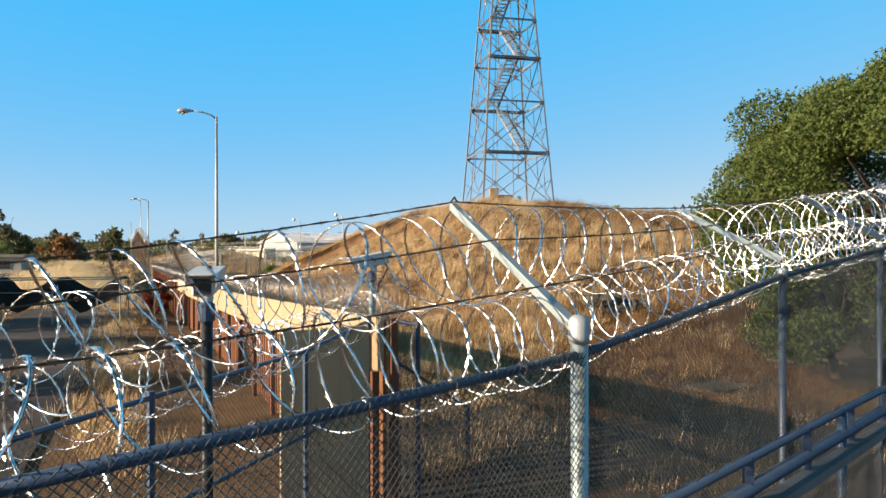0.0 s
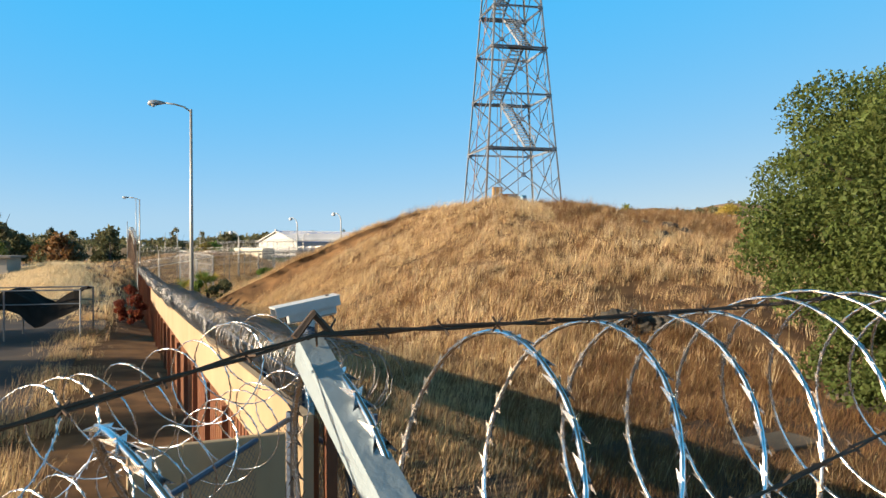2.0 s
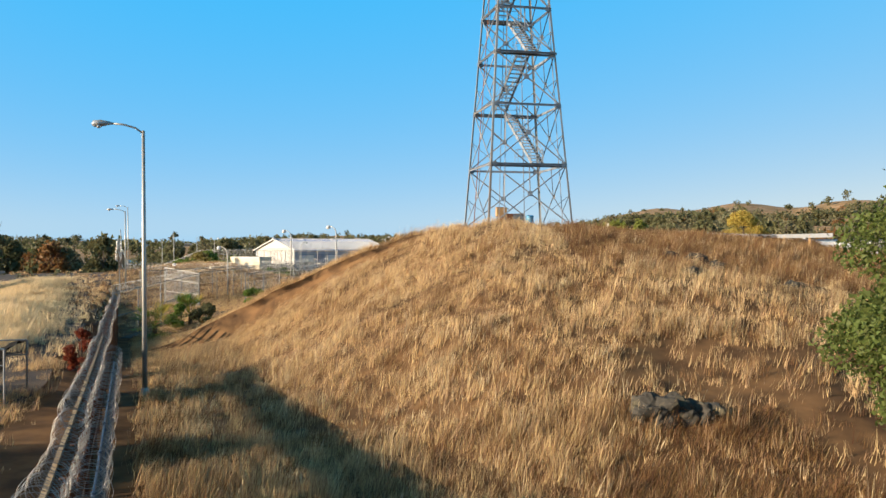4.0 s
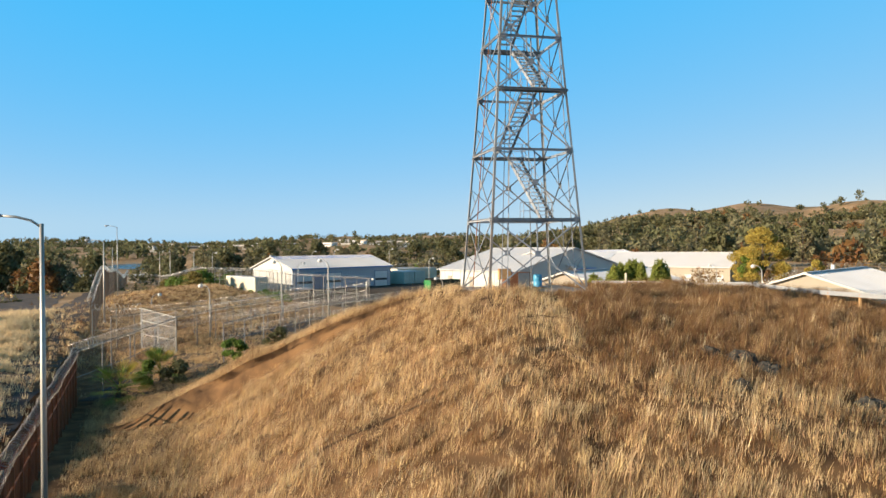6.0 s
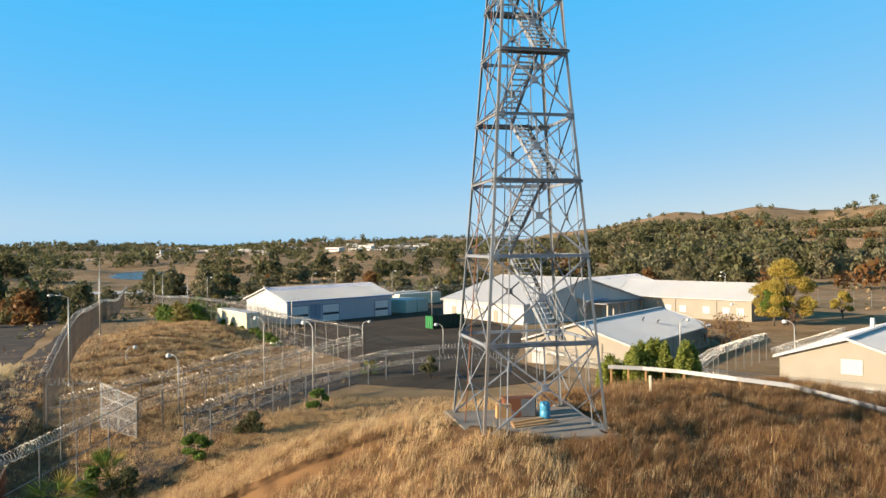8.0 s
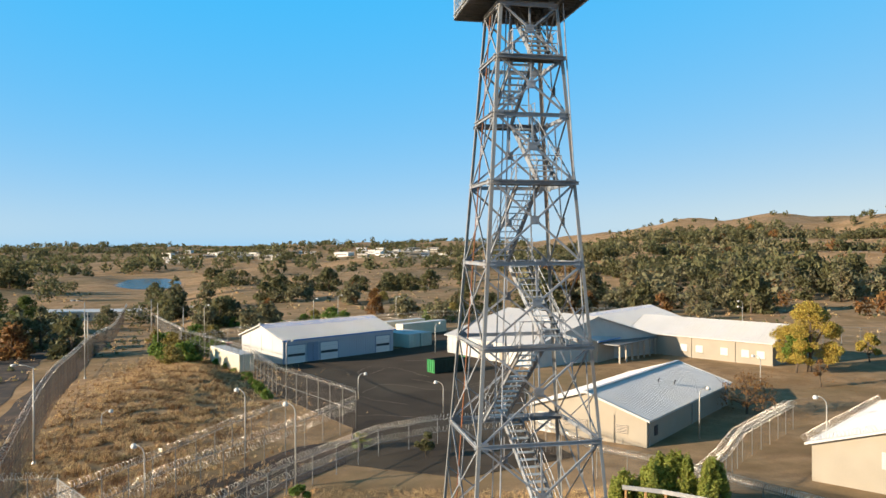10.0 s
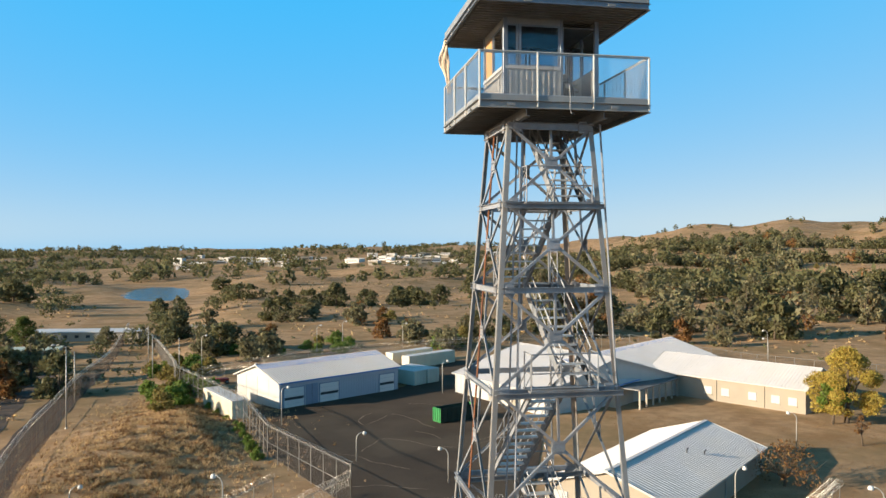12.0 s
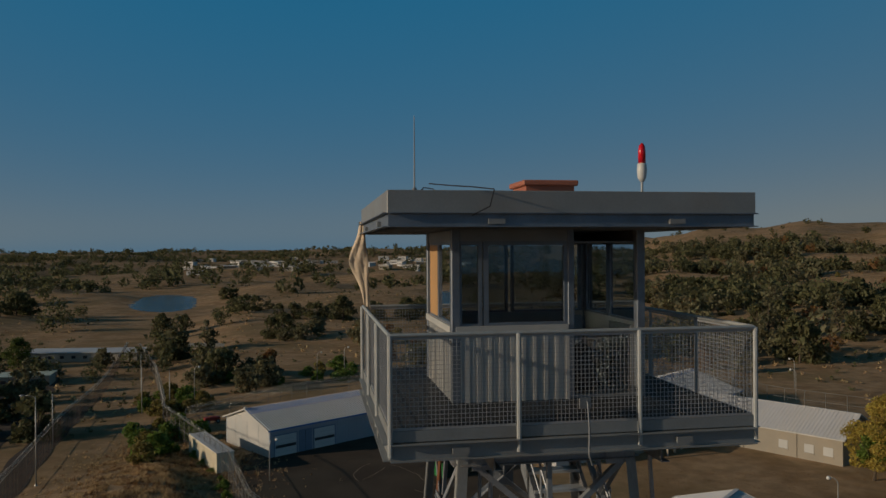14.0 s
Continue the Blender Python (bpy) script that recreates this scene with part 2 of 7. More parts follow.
WALL_RUST = material("rusted_steel", (0.19, 0.075, 0.035), rough=0.85, var=0.35, scale=1.5, fine=20, tint=(0.10, 0.045, 0.03), tint_scale=1.2, tint_amount=0.6, stretch=(1, 1, 0.3), rand=0.12)
ASPHALT = material("worn_asphalt", (0.072, 0.058, 0.046), rough=0.95, spec=0.08, var=0.22, scale=0.12, fine=4, bump=0.1, tint=(0.10, 0.085, 0.065), tint_scale=0.06, tint_amount=0.6)
# dark dirt; part of the shade lying over it is put into the base
DIRT_SHADED = material("shaded_dirt", (0.040, 0.031, 0.027), rough=0.95, var=0.3, scale=0.5, fine=6, tint=(0.12, 0.08, 0.05), tint_scale=0.35, tint_amount=0.7)
DIRT_PALE = material("pale_grit", (0.20, 0.155, 0.11), rough=0.95, var=0.3, scale=2.0)
CONCRETE = material("concrete", (0.25, 0.22, 0.19), rough=0.9, var=0.18, scale=0.8, fine=14, tint=(0.22, 0.19, 0.16), tint_scale=0.7, tint_amount=0.5)
WHITE_METAL = material("white_sheet_metal", (0.44, 0.45, 0.44), rough=0.55, var=0.06, scale=0.3, fine=6, bump=0.05, tint=(0.6, 0.57, 0.52), tint_scale=0.25, tint_amount=0.4)
ROOF_WHITE = material("white_ribbed_roof", (0.52, 0.53, 0.55), rough=0.5, var=0.07, scale=0.2, fine=3, bump=0.05, tint=(0.55, 0.54, 0.52), tint_scale=0.15, tint_amount=0.5)
ROOF_BLUE = material("blue_ridge_metal", (0.06, 0.22, 0.55), rough=0.4, var=0.12, scale=0.4)
WALL_CREAM = material("cream_block_wall", (0.30, 0.275, 0.225), rough=0.85, var=0.08, scale=0.4, fine=10, tint=(0.33, 0.28, 0.21), tint_scale=0.3, tint_amount=0.4)
WALL_GREY = material("grey_block_wall", (0.40, 0.36, 0.30), rough=0.85, var=0.1, scale=0.4, fine=10)
DARK = material("dark_opening", (0.03, 0.03, 0.035), rough=0.6, var=0.2)
DOOR_BLUE = material("grey_blue_door", (0.17, 0.23, 0.32), rough=0.5, var=0.08, scale=1)
GREEN_PAINT = material("green_bin_paint", (0.03, 0.22, 0.07), rough=0.5, var=0.2, scale=1.0, tint=(0.06, 0.1, 0.04), tint_amount=0.5)
# near-black green for the skip's long sides: their shade put into the colour
SKIP_SHADED = material("shaded_skip_side", (0.018, 0.03, 0.018), rough=0.7, var=0.3, scale=1.0)
TEAL_PAINT = material("pale_green_container", (0.42, 0.50, 0.45), rough=0.6, var=0.1, scale=0.5)
CREAM_PAINT = material("cream_container", (0.66, 0.60, 0.46), rough=0.6, var=0.1, scale=0.5)
CABIN_WHITE = material("white_cabin_panel", (0.44, 0.45, 0.44), rough=0.5, var=0.06, scale=1.0, fine=12, bump=0.05, tint=(0.48, 0.47, 0.44), tint_scale=0.9, tint_amount=0.4)
CABIN_GREY = material("grey_cabin_trim", (0.23, 0.25, 0.26), rough=0.5, metal=0.2, var=0.12, scale=2.0, tint=(0.22, 0.15, 0.10), tint_scale=1.2, tint_amount=0.25)
WOOD_TAN = material("tan_panel", (0.45, 0.27, 0.12), rough=0.6, var=0.12, scale=3)
RED_PAINT = material("faded_red_paint", (0.32, 0.04, 0.03), rough=0.5, var=0.2, scale=2)
RED_LENS = material("red_lens", (0.55, 0.01, 0.02), rough=0.2, var=0.05, bump=0)
ORANGE = material("orange_hatch", (0.36, 0.13, 0.08), rough=0.6, var=0.1)
CLOTH = material("torn_pale_cloth", (0.60, 0.50, 0.38), rough=0.9, var=0.15, scale=3)
BLACK = material("black_plastic", (0.02, 0.02, 0.022), rough=0.5, var=0.2)
CCTV = material("pale_grey_camera_housing", (0.55, 0.56, 0.55), rough=0.45, var=0.08, scale=6)
GLASS = glass_material("window_glass", (0.42, 0.50, 0.56))
LAMP_GREY = material("lamp_head_grey", (0.36, 0.38, 0.40), rough=0.4, metal=0.4, var=0.1)
POLE = material("galvanised_pole", (0.38, 0.38, 0.36), rough=0.5, metal=0.5, var=0.12, scale=1.0)
BARK = material("oak_bark", (0.09, 0.07, 0.05), rough=0.95, var=0.35, scale=3, fine=20, bump=0.6)
LEAF_OAK = leaf_material("oak_leaves", (0.105, 0.138, 0.036), var=0.24)
LEAF_FAR = leaf_material("far_oak_leaves", (0.125, 0.124, 0.058))
TOWN_WHITE = material("distant_white_walls", (0.62, 0.62, 0.61), rough=0.7, var=0.08, scale=0.05, bump=0)
LEAF_GREY = leaf_material("grey_pine_needles", (0.18, 0.168, 0.095))
LEAF_YELLOW = leaf_material("yellow_autumn_leaves", (0.42, 0.325, 0.075), var=0.3)
LEAF_ORANGE = leaf_material("rusty_autumn_leaves", (0.20, 0.105, 0.04), var=0.3)
LEAF_OLIVE = leaf_material("olive_shrub_leaves", (0.21, 0.175, 0.055), var=0.3)
LEAF_RED = leaf_material("red_sumac_leaves", (0.20, 0.045, 0.022), var=0.3)
LEAF_PINE = leaf_material("young_pine_needles", (0.27, 0.30, 0.065), var=0.35)
LEAF_BRIGHT = leaf_material("bright_shrub_leaves", (0.15, 0.22, 0.045), var=0.3)
STRAW = leaf_material("dry_grass_blades", (0.53, 0.37, 0.20), var=0.42, back=0.3)
STRAW_DARK = leaf_material("brown_grass_blades", (0.21, 0.115, 0.052), var=0.45, back=0.3)
STRAW_PALE = leaf_material("pale_grass_blades", (0.68, 0.54, 0.33), var=0.25, back=0.3)
ROCK = material("lichened_rock", (0.055, 0.05, 0.042), rough=0.95, var=0.4, scale=2.5, fine=14, bump=0.6, tint=(0.12, 0.10, 0.05), tint_scale=3, tint_amount=0.5)
WATER = bpy.data.materials.new("pond_water")
WATER.use_nodes = True
WATER.node_tree.nodes["Principled BSDF"].inputs["Base Color"].default_value = (0.03, 0.05, 0.06, 1)
WATER.node_tree.nodes["Principled BSDF"].inputs["Roughness"].default_value = 0.12
ripple = WATER.node_tree.nodes.new("ShaderNodeTexNoise")
ripple.inputs["Scale"].default_value, ripple.inputs["Detail"].default_value = 900.0, 3
ripple_b = WATER.node_tree.nodes.new("ShaderNodeBump")
ripple_b.inputs["Strength"].default_value, ripple_b.inputs["Distance"].default_value = 1.0, 0.12
WATER.node_tree.links.new(WATER.node_tree.nodes.new("ShaderNodeTexCoord").outputs["Generated"], ripple.inputs["Vector"])
WATER.node_tree.links.new(ripple.outputs[0], ripple_b.inputs["Height"])
WATER.node_tree.links.new(ripple_b.outputs[0], WATER.node_tree.nodes["Principled BSDF"].inputs["Normal"])


# ---- ground ----
def lumps(x, y, s, seed):
    """Smooth rolling noise in about -1..1."""
    r = np.random.RandomState(seed)
    z = np.zeros_like(x)
    for k in range(7):
        a, p, f = r.uniform(0, math.tau), r.uniform(0, math.tau), r.uniform(0.6, 1.7) / s
        z = z + np.sin((x * math.cos(a) + y * math.sin(a)) * f * math.tau + p)
    return z / 3.5


MOUND_A, MOUND_B = np.array((4.0, 64.0)), np.array((20.0, 76.0))
WALL_DIR = Vector((-math.sin(radians(22.85)), math.cos(radians(22.85)), 0))
WALL_START = Vector((-0.8, 10.0, 0))


def height(x, y):
    x, y = np.asarray(x, float), np.asarray(y, float)
    ab = MOUND_B - MOUND_A
    t = np.clip(((x - MOUND_A[0]) * ab[0] + (y - MOUND_A[1]) * ab[1]) / (ab @ ab), 0, 1)
    dx, dy = x - MOUND_A[0] - t * ab[0], y - MOUND_A[1] - t * ab[1]
    d = np.sqrt(dx * dx + dy * dy) + 1e-6
    w = np.clip(-dx / d / 0.77, 0, 1)
    reach = 19 + 20 * (1 - w) ** 1.3
    reach = np.where(dy > 0, 19 + (reach - 19) * 0.35 + 6, reach)
    u = d / reach
    mound = 6.75 * np.interp(u, [0, 0.1, 0.28, 0.46, 0.6, 0.75, 0.9, 1.0, 1.15], [1, 0.99, 0.88, 0.69, 0.52, 0.33, 0.12, 0.03, 0])
    mound = mound * (1 - 0.13 * t) * (1 + 0.04 * lumps(x, y, 14, 3)) + 0.12 * np.clip(mound, 0, 1) * lumps(x, y, 5, 4)
    base = -0.55 * (1 - smooth_step(30, 75, y))
    # the strip along the steel wall lies lower half way along
    side = (x - WALL_START.x) * WALL_DIR.y - (y - WALL_START.y) * WALL_DIR.x
    low = np.interp(side, [-2.0, -0.2], [-0.8, -2.7]) * np.exp(-((y - 76) / 26) ** 2) * np.exp(-(np.clip(side, -40, 40) / np.where(side < 0, 16, 11)) ** 2)
    field = 2.3 * np.exp(-(((x + 46) / 13) ** 2 + ((y - 150) / 34) ** 2)) * smooth_step(0, 9, -0.827 * (x + 11.6) - 0.563 * (y - 127.6))
    dist = np.sqrt(x * x + y * y)
    az = x / np.maximum(np.abs(y), 1.0)
    far_h = np.interp(az, [-1.2, -0.5, -0.1, 0.1, 0.25, 0.5, 1.2], [8, 10, 26, 38, 52, 60, 66])
    far = far_h * smooth_step(260, np.interp(az, [0.0, 0.2], [3000, 1500]), dist) * np.interp(az, [-0.3, 0.1, 0.3], [0.9, 1.0, 1.12])
    over_pond = np.exp(-((az + 0.40) / 0.07) ** 2) * (1 - smooth_step(760, 900, dist))
    far = far + lumps(x, y, 210, 5) * np.interp(az, [0.1, 0.3], [5, 8]) * smooth_step(250, 700, dist) * (1 - over_pond) + lumps(x, y, 700, 6) * 14 * smooth_step(700, 2000, dist)
    knoll = 6 * np.exp(-(((x + 262) / 26) ** 2 + ((y - 430) / 40) ** 2))
    bx, by = -33.5 / 77.6, 70 / 77.6
    along, off = (x + 25) * bx + (y - 50) * by, (x + 25) * by - (y - 50) * bx
    bank = 0.6 * np.exp(-(off / 3.2) ** 2) * smooth_step(-4, 6, along) * (1 - smooth_step(66, 80, along))
    z = base + low + field + mound + np.where(y > 0, far + knoll, 0) + bank
    # the valley floor below the fences, down to the pond
    z = z - np.where(y > 0, 4.6 * smooth_step(185, 290, dist) * (1 - smooth_step(740, 1000, dist)) * smooth_step(0.27, 0.37, -az) * (1 - smooth_step(0.8, 1.1, -az)), 0)
    pu, pv = (x + 253) * 0.91 + (y - 622) * 0.41, (y - 622) * 0.91 - (x + 253) * 0.41
    pond = np.exp(-((pu / 26) ** 2 + (pv / 100) ** 2) ** 2)
    return z * (1 - pond) + pond * -6.5


def ground_z(x, y):
    return float(height(np.array([x]), np.array([y]))[0])


def spread(fine_lo, fine_hi, step, lo, hi, growth=1.16):
    a = list(np.arange(fine_lo, fine_hi + 1e-6, step))
    s, v = step, fine_hi
    while v < hi:
        s *= growth
        v += s
        a.append(v)
    s, v = step, fine_lo
    while v > lo:
        s *= growth
        v -= s
        a.insert(0, v)
    return np.array(a)


gx, gy = spread(-45, 40, 0.9, -4600, 4600, 1.06), spread(-2, 100, 0.9, -900, 4800, 1.045)
GX, GY = np.meshgrid(gx, gy)
GZ = height(GX, GY)
gi = np.arange(GX.size).reshape(GX.shape)
quads = np.stack([gi[:-1, :-1], gi[:-1, 1:], gi[1:, 1:], gi[1:, :-1]], -1).reshape(-1, 4)
EARTH = material("dry_grass_ground", (0.335, 0.23, 0.137), rough=0.95, var=0.35, scale=0.35, fine=5, bump=0.4, tint=(0.20, 0.118, 0.055), tint_scale=0.09, tint_amount=0.75, spec=0.1)
g = new("ground", big_mesh("ground", np.stack([GX, GY, GZ], -1).reshape(-1, 3), quads, EARTH))
# brown thatch darkened for shade under the mound's grass, fading into paler open ground
behind = (GX - WALL_START.x) * WALL_DIR.y - (GY - WALL_START.y) * WALL_DIR.x
soil = smooth_step(-22, -8, behind + 4 * lumps(GX, GY, 9, 41)) * (1 - smooth_step(28, 44, GX + 5 * lumps(GX, GY, 11, 42))) * (1 - smooth_step(84, 104, GY + 5 * lumps(GX, GY, 10, 43))) * smooth_step(-26, -8, GY + 4 * lumps(GX, GY, 9, 44))
at_ = g.data.attributes.new("thatch", "FLOAT", "POINT")
at_.data.foreach_set("value", soil.ravel().astype(np.float32))
en, el = EARTH.node_tree.nodes, EARTH.node_tree.links
attr = en.new("ShaderNodeAttribute")
attr.attribute_name = "thatch"
nz = en.new("ShaderNodeTexNoise")
nz.inputs["Scale"].default_value, nz.inputs["Detail"].default_value = 0.8, 8
el.new(en["Mapping"].outputs[0], nz.inputs["Vector"])
rmp_ = en.new("ShaderNodeMapRange")
rmp_.inputs[1].default_value, rmp_.inputs[2].default_value = 0.35, 0.65
el.new(nz.outputs[0], rmp_.inputs[0])
brown = en.new("ShaderNodeMix")
brown.data_type = "RGBA"
brown.inputs[6].default_value, brown.inputs[7].default_value = (0.085, 0.050, 0.027, 1), (0.20, 0.115, 0.055, 1)
el.new(rmp_.outputs[0], brown.inputs[0])
blend = en.new("ShaderNodeMix")
blend.data_type = "RGBA"
el.new(attr.outputs["Fac"], blend.inputs[0])
wide = en.new("ShaderNodeTexNoise")
wide.inputs["Scale"].default_value, wide.inputs["Detail"].default_value, wide.inputs["Roughness"].default_value = 0.035, 9, 0.7
el.new(en["Mapping"].outputs[0], wide.inputs["Vector"])
wide_r = en.new("ShaderNodeMapRange")
wide_r.inputs[1].default_value, wide_r.inputs[2].default_value, wide_r.inputs[4].default_value = 0.46, 0.62, 0.8
el.new(wide.outputs[0], wide_r.inputs[0])
olive = en.new("ShaderNodeMix")
olive.data_type = "RGBA"
olive.inputs[7].default_value = (0.20, 0.148, 0.078, 1)
el.new(wide_r.outputs[0], olive.inputs[0])
el.new(en["Principled BSDF"].inputs["Base Color"].links[0].from_socket, olive.inputs[6])
el.new(olive.outputs[2], blend.inputs[6])
el.new(brown.outputs[2], blend.inputs[7])
el.new(blend.outputs[2], en["Principled BSDF"].inputs["Base Color"])
g.data.polygons.foreach_set("use_smooth", [True] * len(g.data.polygons))
tagged(g, "rolling ground of dry golden grass and bare earth", "ground", kind="structure")


def sheet(name, outline, z, mat, label, category):
    """A flat slab with the given outline, thin, top at z."""
    bm = bmesh.new()
    f = bm.faces.new([bm.verts.new((x, y, z)) for x, y in outline])
    r = bmesh.ops.extrude_face_region(bm, geom=[f])
    bmesh.ops.translate(bm, verts=[v for v in r["geom"] if isinstance(v, bmesh.types.BMVert)], vec=(0, 0, -0.3))
    bmesh.ops.recalc_face_normals(bm, faces=bm.faces)
    return tagged(part(name, bm, mat), label, category, kind="structure")


def ribbon(name, line, width, lift, mat, label, category):
    """A strip of surface that follows the ground."""
    v, f = [], []
    line = [Vector((*p, 0)) for p in line]
    pts = []
    for a, b in zip(line, line[1:]):
        n = max(1, int((b - a).length / 2))
        pts += [a.lerp(b, i / n) for i in range(n)]
    pts.append(line[-1])
    cols = 5
    for i, p in enumerate(pts):
        d = (pts[min(i + 1, len(pts) - 1)] - pts[max(i - 1, 0)]).normalized()
        s = Vector((d.y, -d.x, 0))
        for k in range(cols):
            q = p + s * (k / (cols - 1) - 0.5) * (width + 0.5 * math.sin(i * 0.7))
            v.append((q.x, q.y, ground_z(q.x, q.y) + lift))
    for i in range(len(pts) - 1):
        for k in range(cols - 1):
            a = i * cols + k
            f.append((a, a + 1, a + cols + 1, a + cols))
    return tagged(raw(name, v, f, mat), label, category, kind="structure")


yard = sheet("road", [(-10.2, 112), (-12.0, 128), (-26.0, 147), (-35.5, 166), (-39, 180), (-14, 202), (-8, 240), (2, 240), (4, 200), (12, 160), (8.5, 129), (14, 116), (2, 108)], 0.06, ASPHALT, "worn dark asphalt of the service yard", "yard")
# track, patrol road and lot carry some of their shade as dark colour
ribbon("road_track", [(-6.2, 2), (-16, 32), (-33, 75), (-60, 141), (-98, 234)], 5.5, 0.05, DIRT_SHADED, "rutted dirt track beside the steel wall, darkened for shade", "road")
ribbon("pavement", [(-24.5, 76), (-22.6, 92), (-18.6, 105), (-13.4, 116), (-5, 121.5), (6, 117)], 8.5, 0.05, DIRT_SHADED, "dark patrol road between the two fences, partly toned as shade", "road")
ribbon("road_lot", [(-52, 86), (-80, 145), (-112, 215), (-150, 290)], 24.0, 0.04, DIRT_SHADED, "worn ground beyond the grass bank, darkened for shade", "ground")
# soil and dead leaves, with the shade of oak and fence in the colour
SHADED_LITTER = material("shaded_leaf_litter", (0.058, 0.038, 0.025), rough=0.95, var=0.45, scale=1.2, fine=9, bump=0.5, tint=(0.12, 0.064, 0.03), tint_scale=0.5, tint_amount=0.7)
ribbon("pavement_shaded_litter", [(2.0, 8.0), (7.0, 13.0), (13, 18.0), (21, 23)], 14.0, 0.03, SHADED_LITTER, "brown leaf litter on bare soil, darkened for oak and fence shade", "ground")
water = raw("water", [(-253 + 27 * math.cos(a) * 0.91 - 104 * math.sin(a) * 0.41, 622 + 27 * math.cos(a) * 0.41 + 104 * math.sin(a) * 0.91, -4.9) for a in np.linspace(0, math.tau, 48, endpoint=False)], [list(range(48))], WATER)
tagged(water, "still blue pond among dry hills", "pond", kind="structure")

# weathered cracks across the asphalt
rk = random.Random(91)
for i in range(14):
    x, y, a = rk.uniform(-24, 4), rk.uniform(132, 190), rk.uniform(0, math.pi)
    v, f = [], []
    for k in range(rk.randint(8, 16)):
        a += rk.uniform(-0.35, 0.35)
        w_ = rk.uniform(0.03, 0.09)
        nx, ny = -math.sin(a) * w_, math.cos(a) * w_
        v += [(x + nx, y + ny, 0.066), (x - nx, y - ny, 0.066)]
        if k:
            j = 2 * k
            f.append((j - 2, j - 1, j + 1, j))
        x, y = x + math.cos(a) * 0.9, y + math.sin(a) * 0.9
    raw("crack", v, f, DIRT_PALE, yard)


# ---- watchtower ----
TOWER_TURN = math.degrees(0.248)
tower = thing("watchtower", "tall galvanised steel lattice watchtower with zigzag stairs", "watchtower", (5.386, 64.855, 0), TOWER_TURN)
LEVELS = [6.6, 10.916, 15.085, 18.744, 21.921, 25.089, 27.723, 30.010, 32.124]


def half(z):
    return 3.075 - 0.0736 * (z - 6.714)


def corner(i, z, inset=0.0):
    sx, sy = ((-1, 1), (-1, -1), (1, -1), (1, 1))[i]
    h = half(z) - inset
    return Vector((sx * h, sy * h, z))


for i in range(4):
    c0, c1 = corner(i, LEVELS[0] - 0.5), corner(i, LEVELS[-1])
    sx, sy = ((1, 0, 0), (0, -1, 0)) if i == 0 else ((1, 0, 0), (0, 1, 0)) if i == 1 else ((-1, 0, 0), (0, 1, 0)) if i == 2 else ((-1, 0, 0), (0, -1, 0))
    part("leg", angle_bar(bmesh.new(), c0, c1, 0.128, 0.018, sx, sy), STEEL_LEG, tower, "rust-streaked angle-steel leg")
    bm = box(bmesh.new(), (c0.x * 0.995, c0.y * 0.995, 6.42), (0.75, 0.75, 0.5), bevel=0.03)
    part("footing", bm, CONCRETE, tower, "concrete pier footing")

FACES = ((0, 1), (1, 2), (2, 3), (3, 0))


def plate(bm, c, nrm, w, h):
    """A flat plate with bolts, square to nrm."""
    nrm = Vector(nrm).normalized()
    s = nrm.cross(Vector((0, 0, 1))).normalized()
    a = Vector(c)
    beam(bm, a - s * w / 2, a + s * w / 2, 0.016, h)
    for x in (-0.33, -0.11, 0.11, 0.33):
        for y in (-0.3, 0.3):
            p = a + s * (x * w) + Vector((0, 0, y * h))
            beam(bm, p - nrm * 0.03, p + nrm * 0.03, 0.03, 0.03)
    return bm


for k, z in enumerate(LEVELS):
    for a, b in FACES:
        p, q = corner(a, z, 0.02), corner(b, z, 0.02)
        nrm = (p + q).xy.to_3d().normalized()
        if 0 < k:
            part("girt", channel(bmesh.new(), p + nrm * 0.02, q + nrm * 0.02, 0.08, 0.15 if k < 8 else 0.19), STEEL, tower)
            for c in (p, q):
                s = (q - p).normalized() * (1 if c is p else -1)
                part("gusset", plate(bmesh.new(), c + s * 0.27 + nrm * 0.05, nrm, 0.24, 0.32), STEEL, tower)
    if k == len(LEVELS) - 1:
        break
    z2 = LEVELS[k + 1]
    for a, b in FACES:
        p0, q0, p1, q1 = corner(a, z, 0.04), corner(b, z, 0.04), corner(a, z2, 0.04), corner(b, z2, 0.04)
        nrm = (p0 + q0).xy.to_3d().normalized()
        o = nrm * 0.02
        tt = half(z) / (half(z) + half(z2))
        mid = (p0.lerp(q1, tt) + q0.lerp(p1, tt)) / 2
        for m, n in ((p0, q1), (q0, p1)):
            d = (n - m).normalized()
            u = d.cross(nrm).normalized()
            part("brace", angle_bar(bmesh.new(), m + o, n + o, 0.07, 0.012, u, -nrm), STEEL, tower)
        part("gusset", plate(bmesh.new(), mid + nrm * 0.045, nrm, 0.36, 0.34), STEEL, tower)
        part("hanger", angle_bar(bmesh.new(), mid, (p1 + q1) / 2, 0.06, 0.01, (q1 - p1).normalized(), -nrm), STEEL, tower)
        # redundant ties from the panel's middle to the legs
        if k < 4:
            for m, n in ((p0.lerp(p1, 0.5), p0.lerp(mid, 0.5)), (q0.lerp(q1, 0.5), q0.lerp(mid, 0.5))):
                part("tie", angle_bar(bmesh.new(), m, n, 0.05, 0.008, (0, 0, 1), -nrm), STEEL, tower)

# stairs, turning at every level
TREAD_STEEL = material("worn_tread_steel", (0.50, 0.53, 0.55), rough=0.45, metal=0.3, var=0.15, scale=2.0)
TREAD = mesh_of("tread", box(bmesh.new(), (0, 0, 0), (0.80, 0.23, 0.04)), TREAD_STEEL)


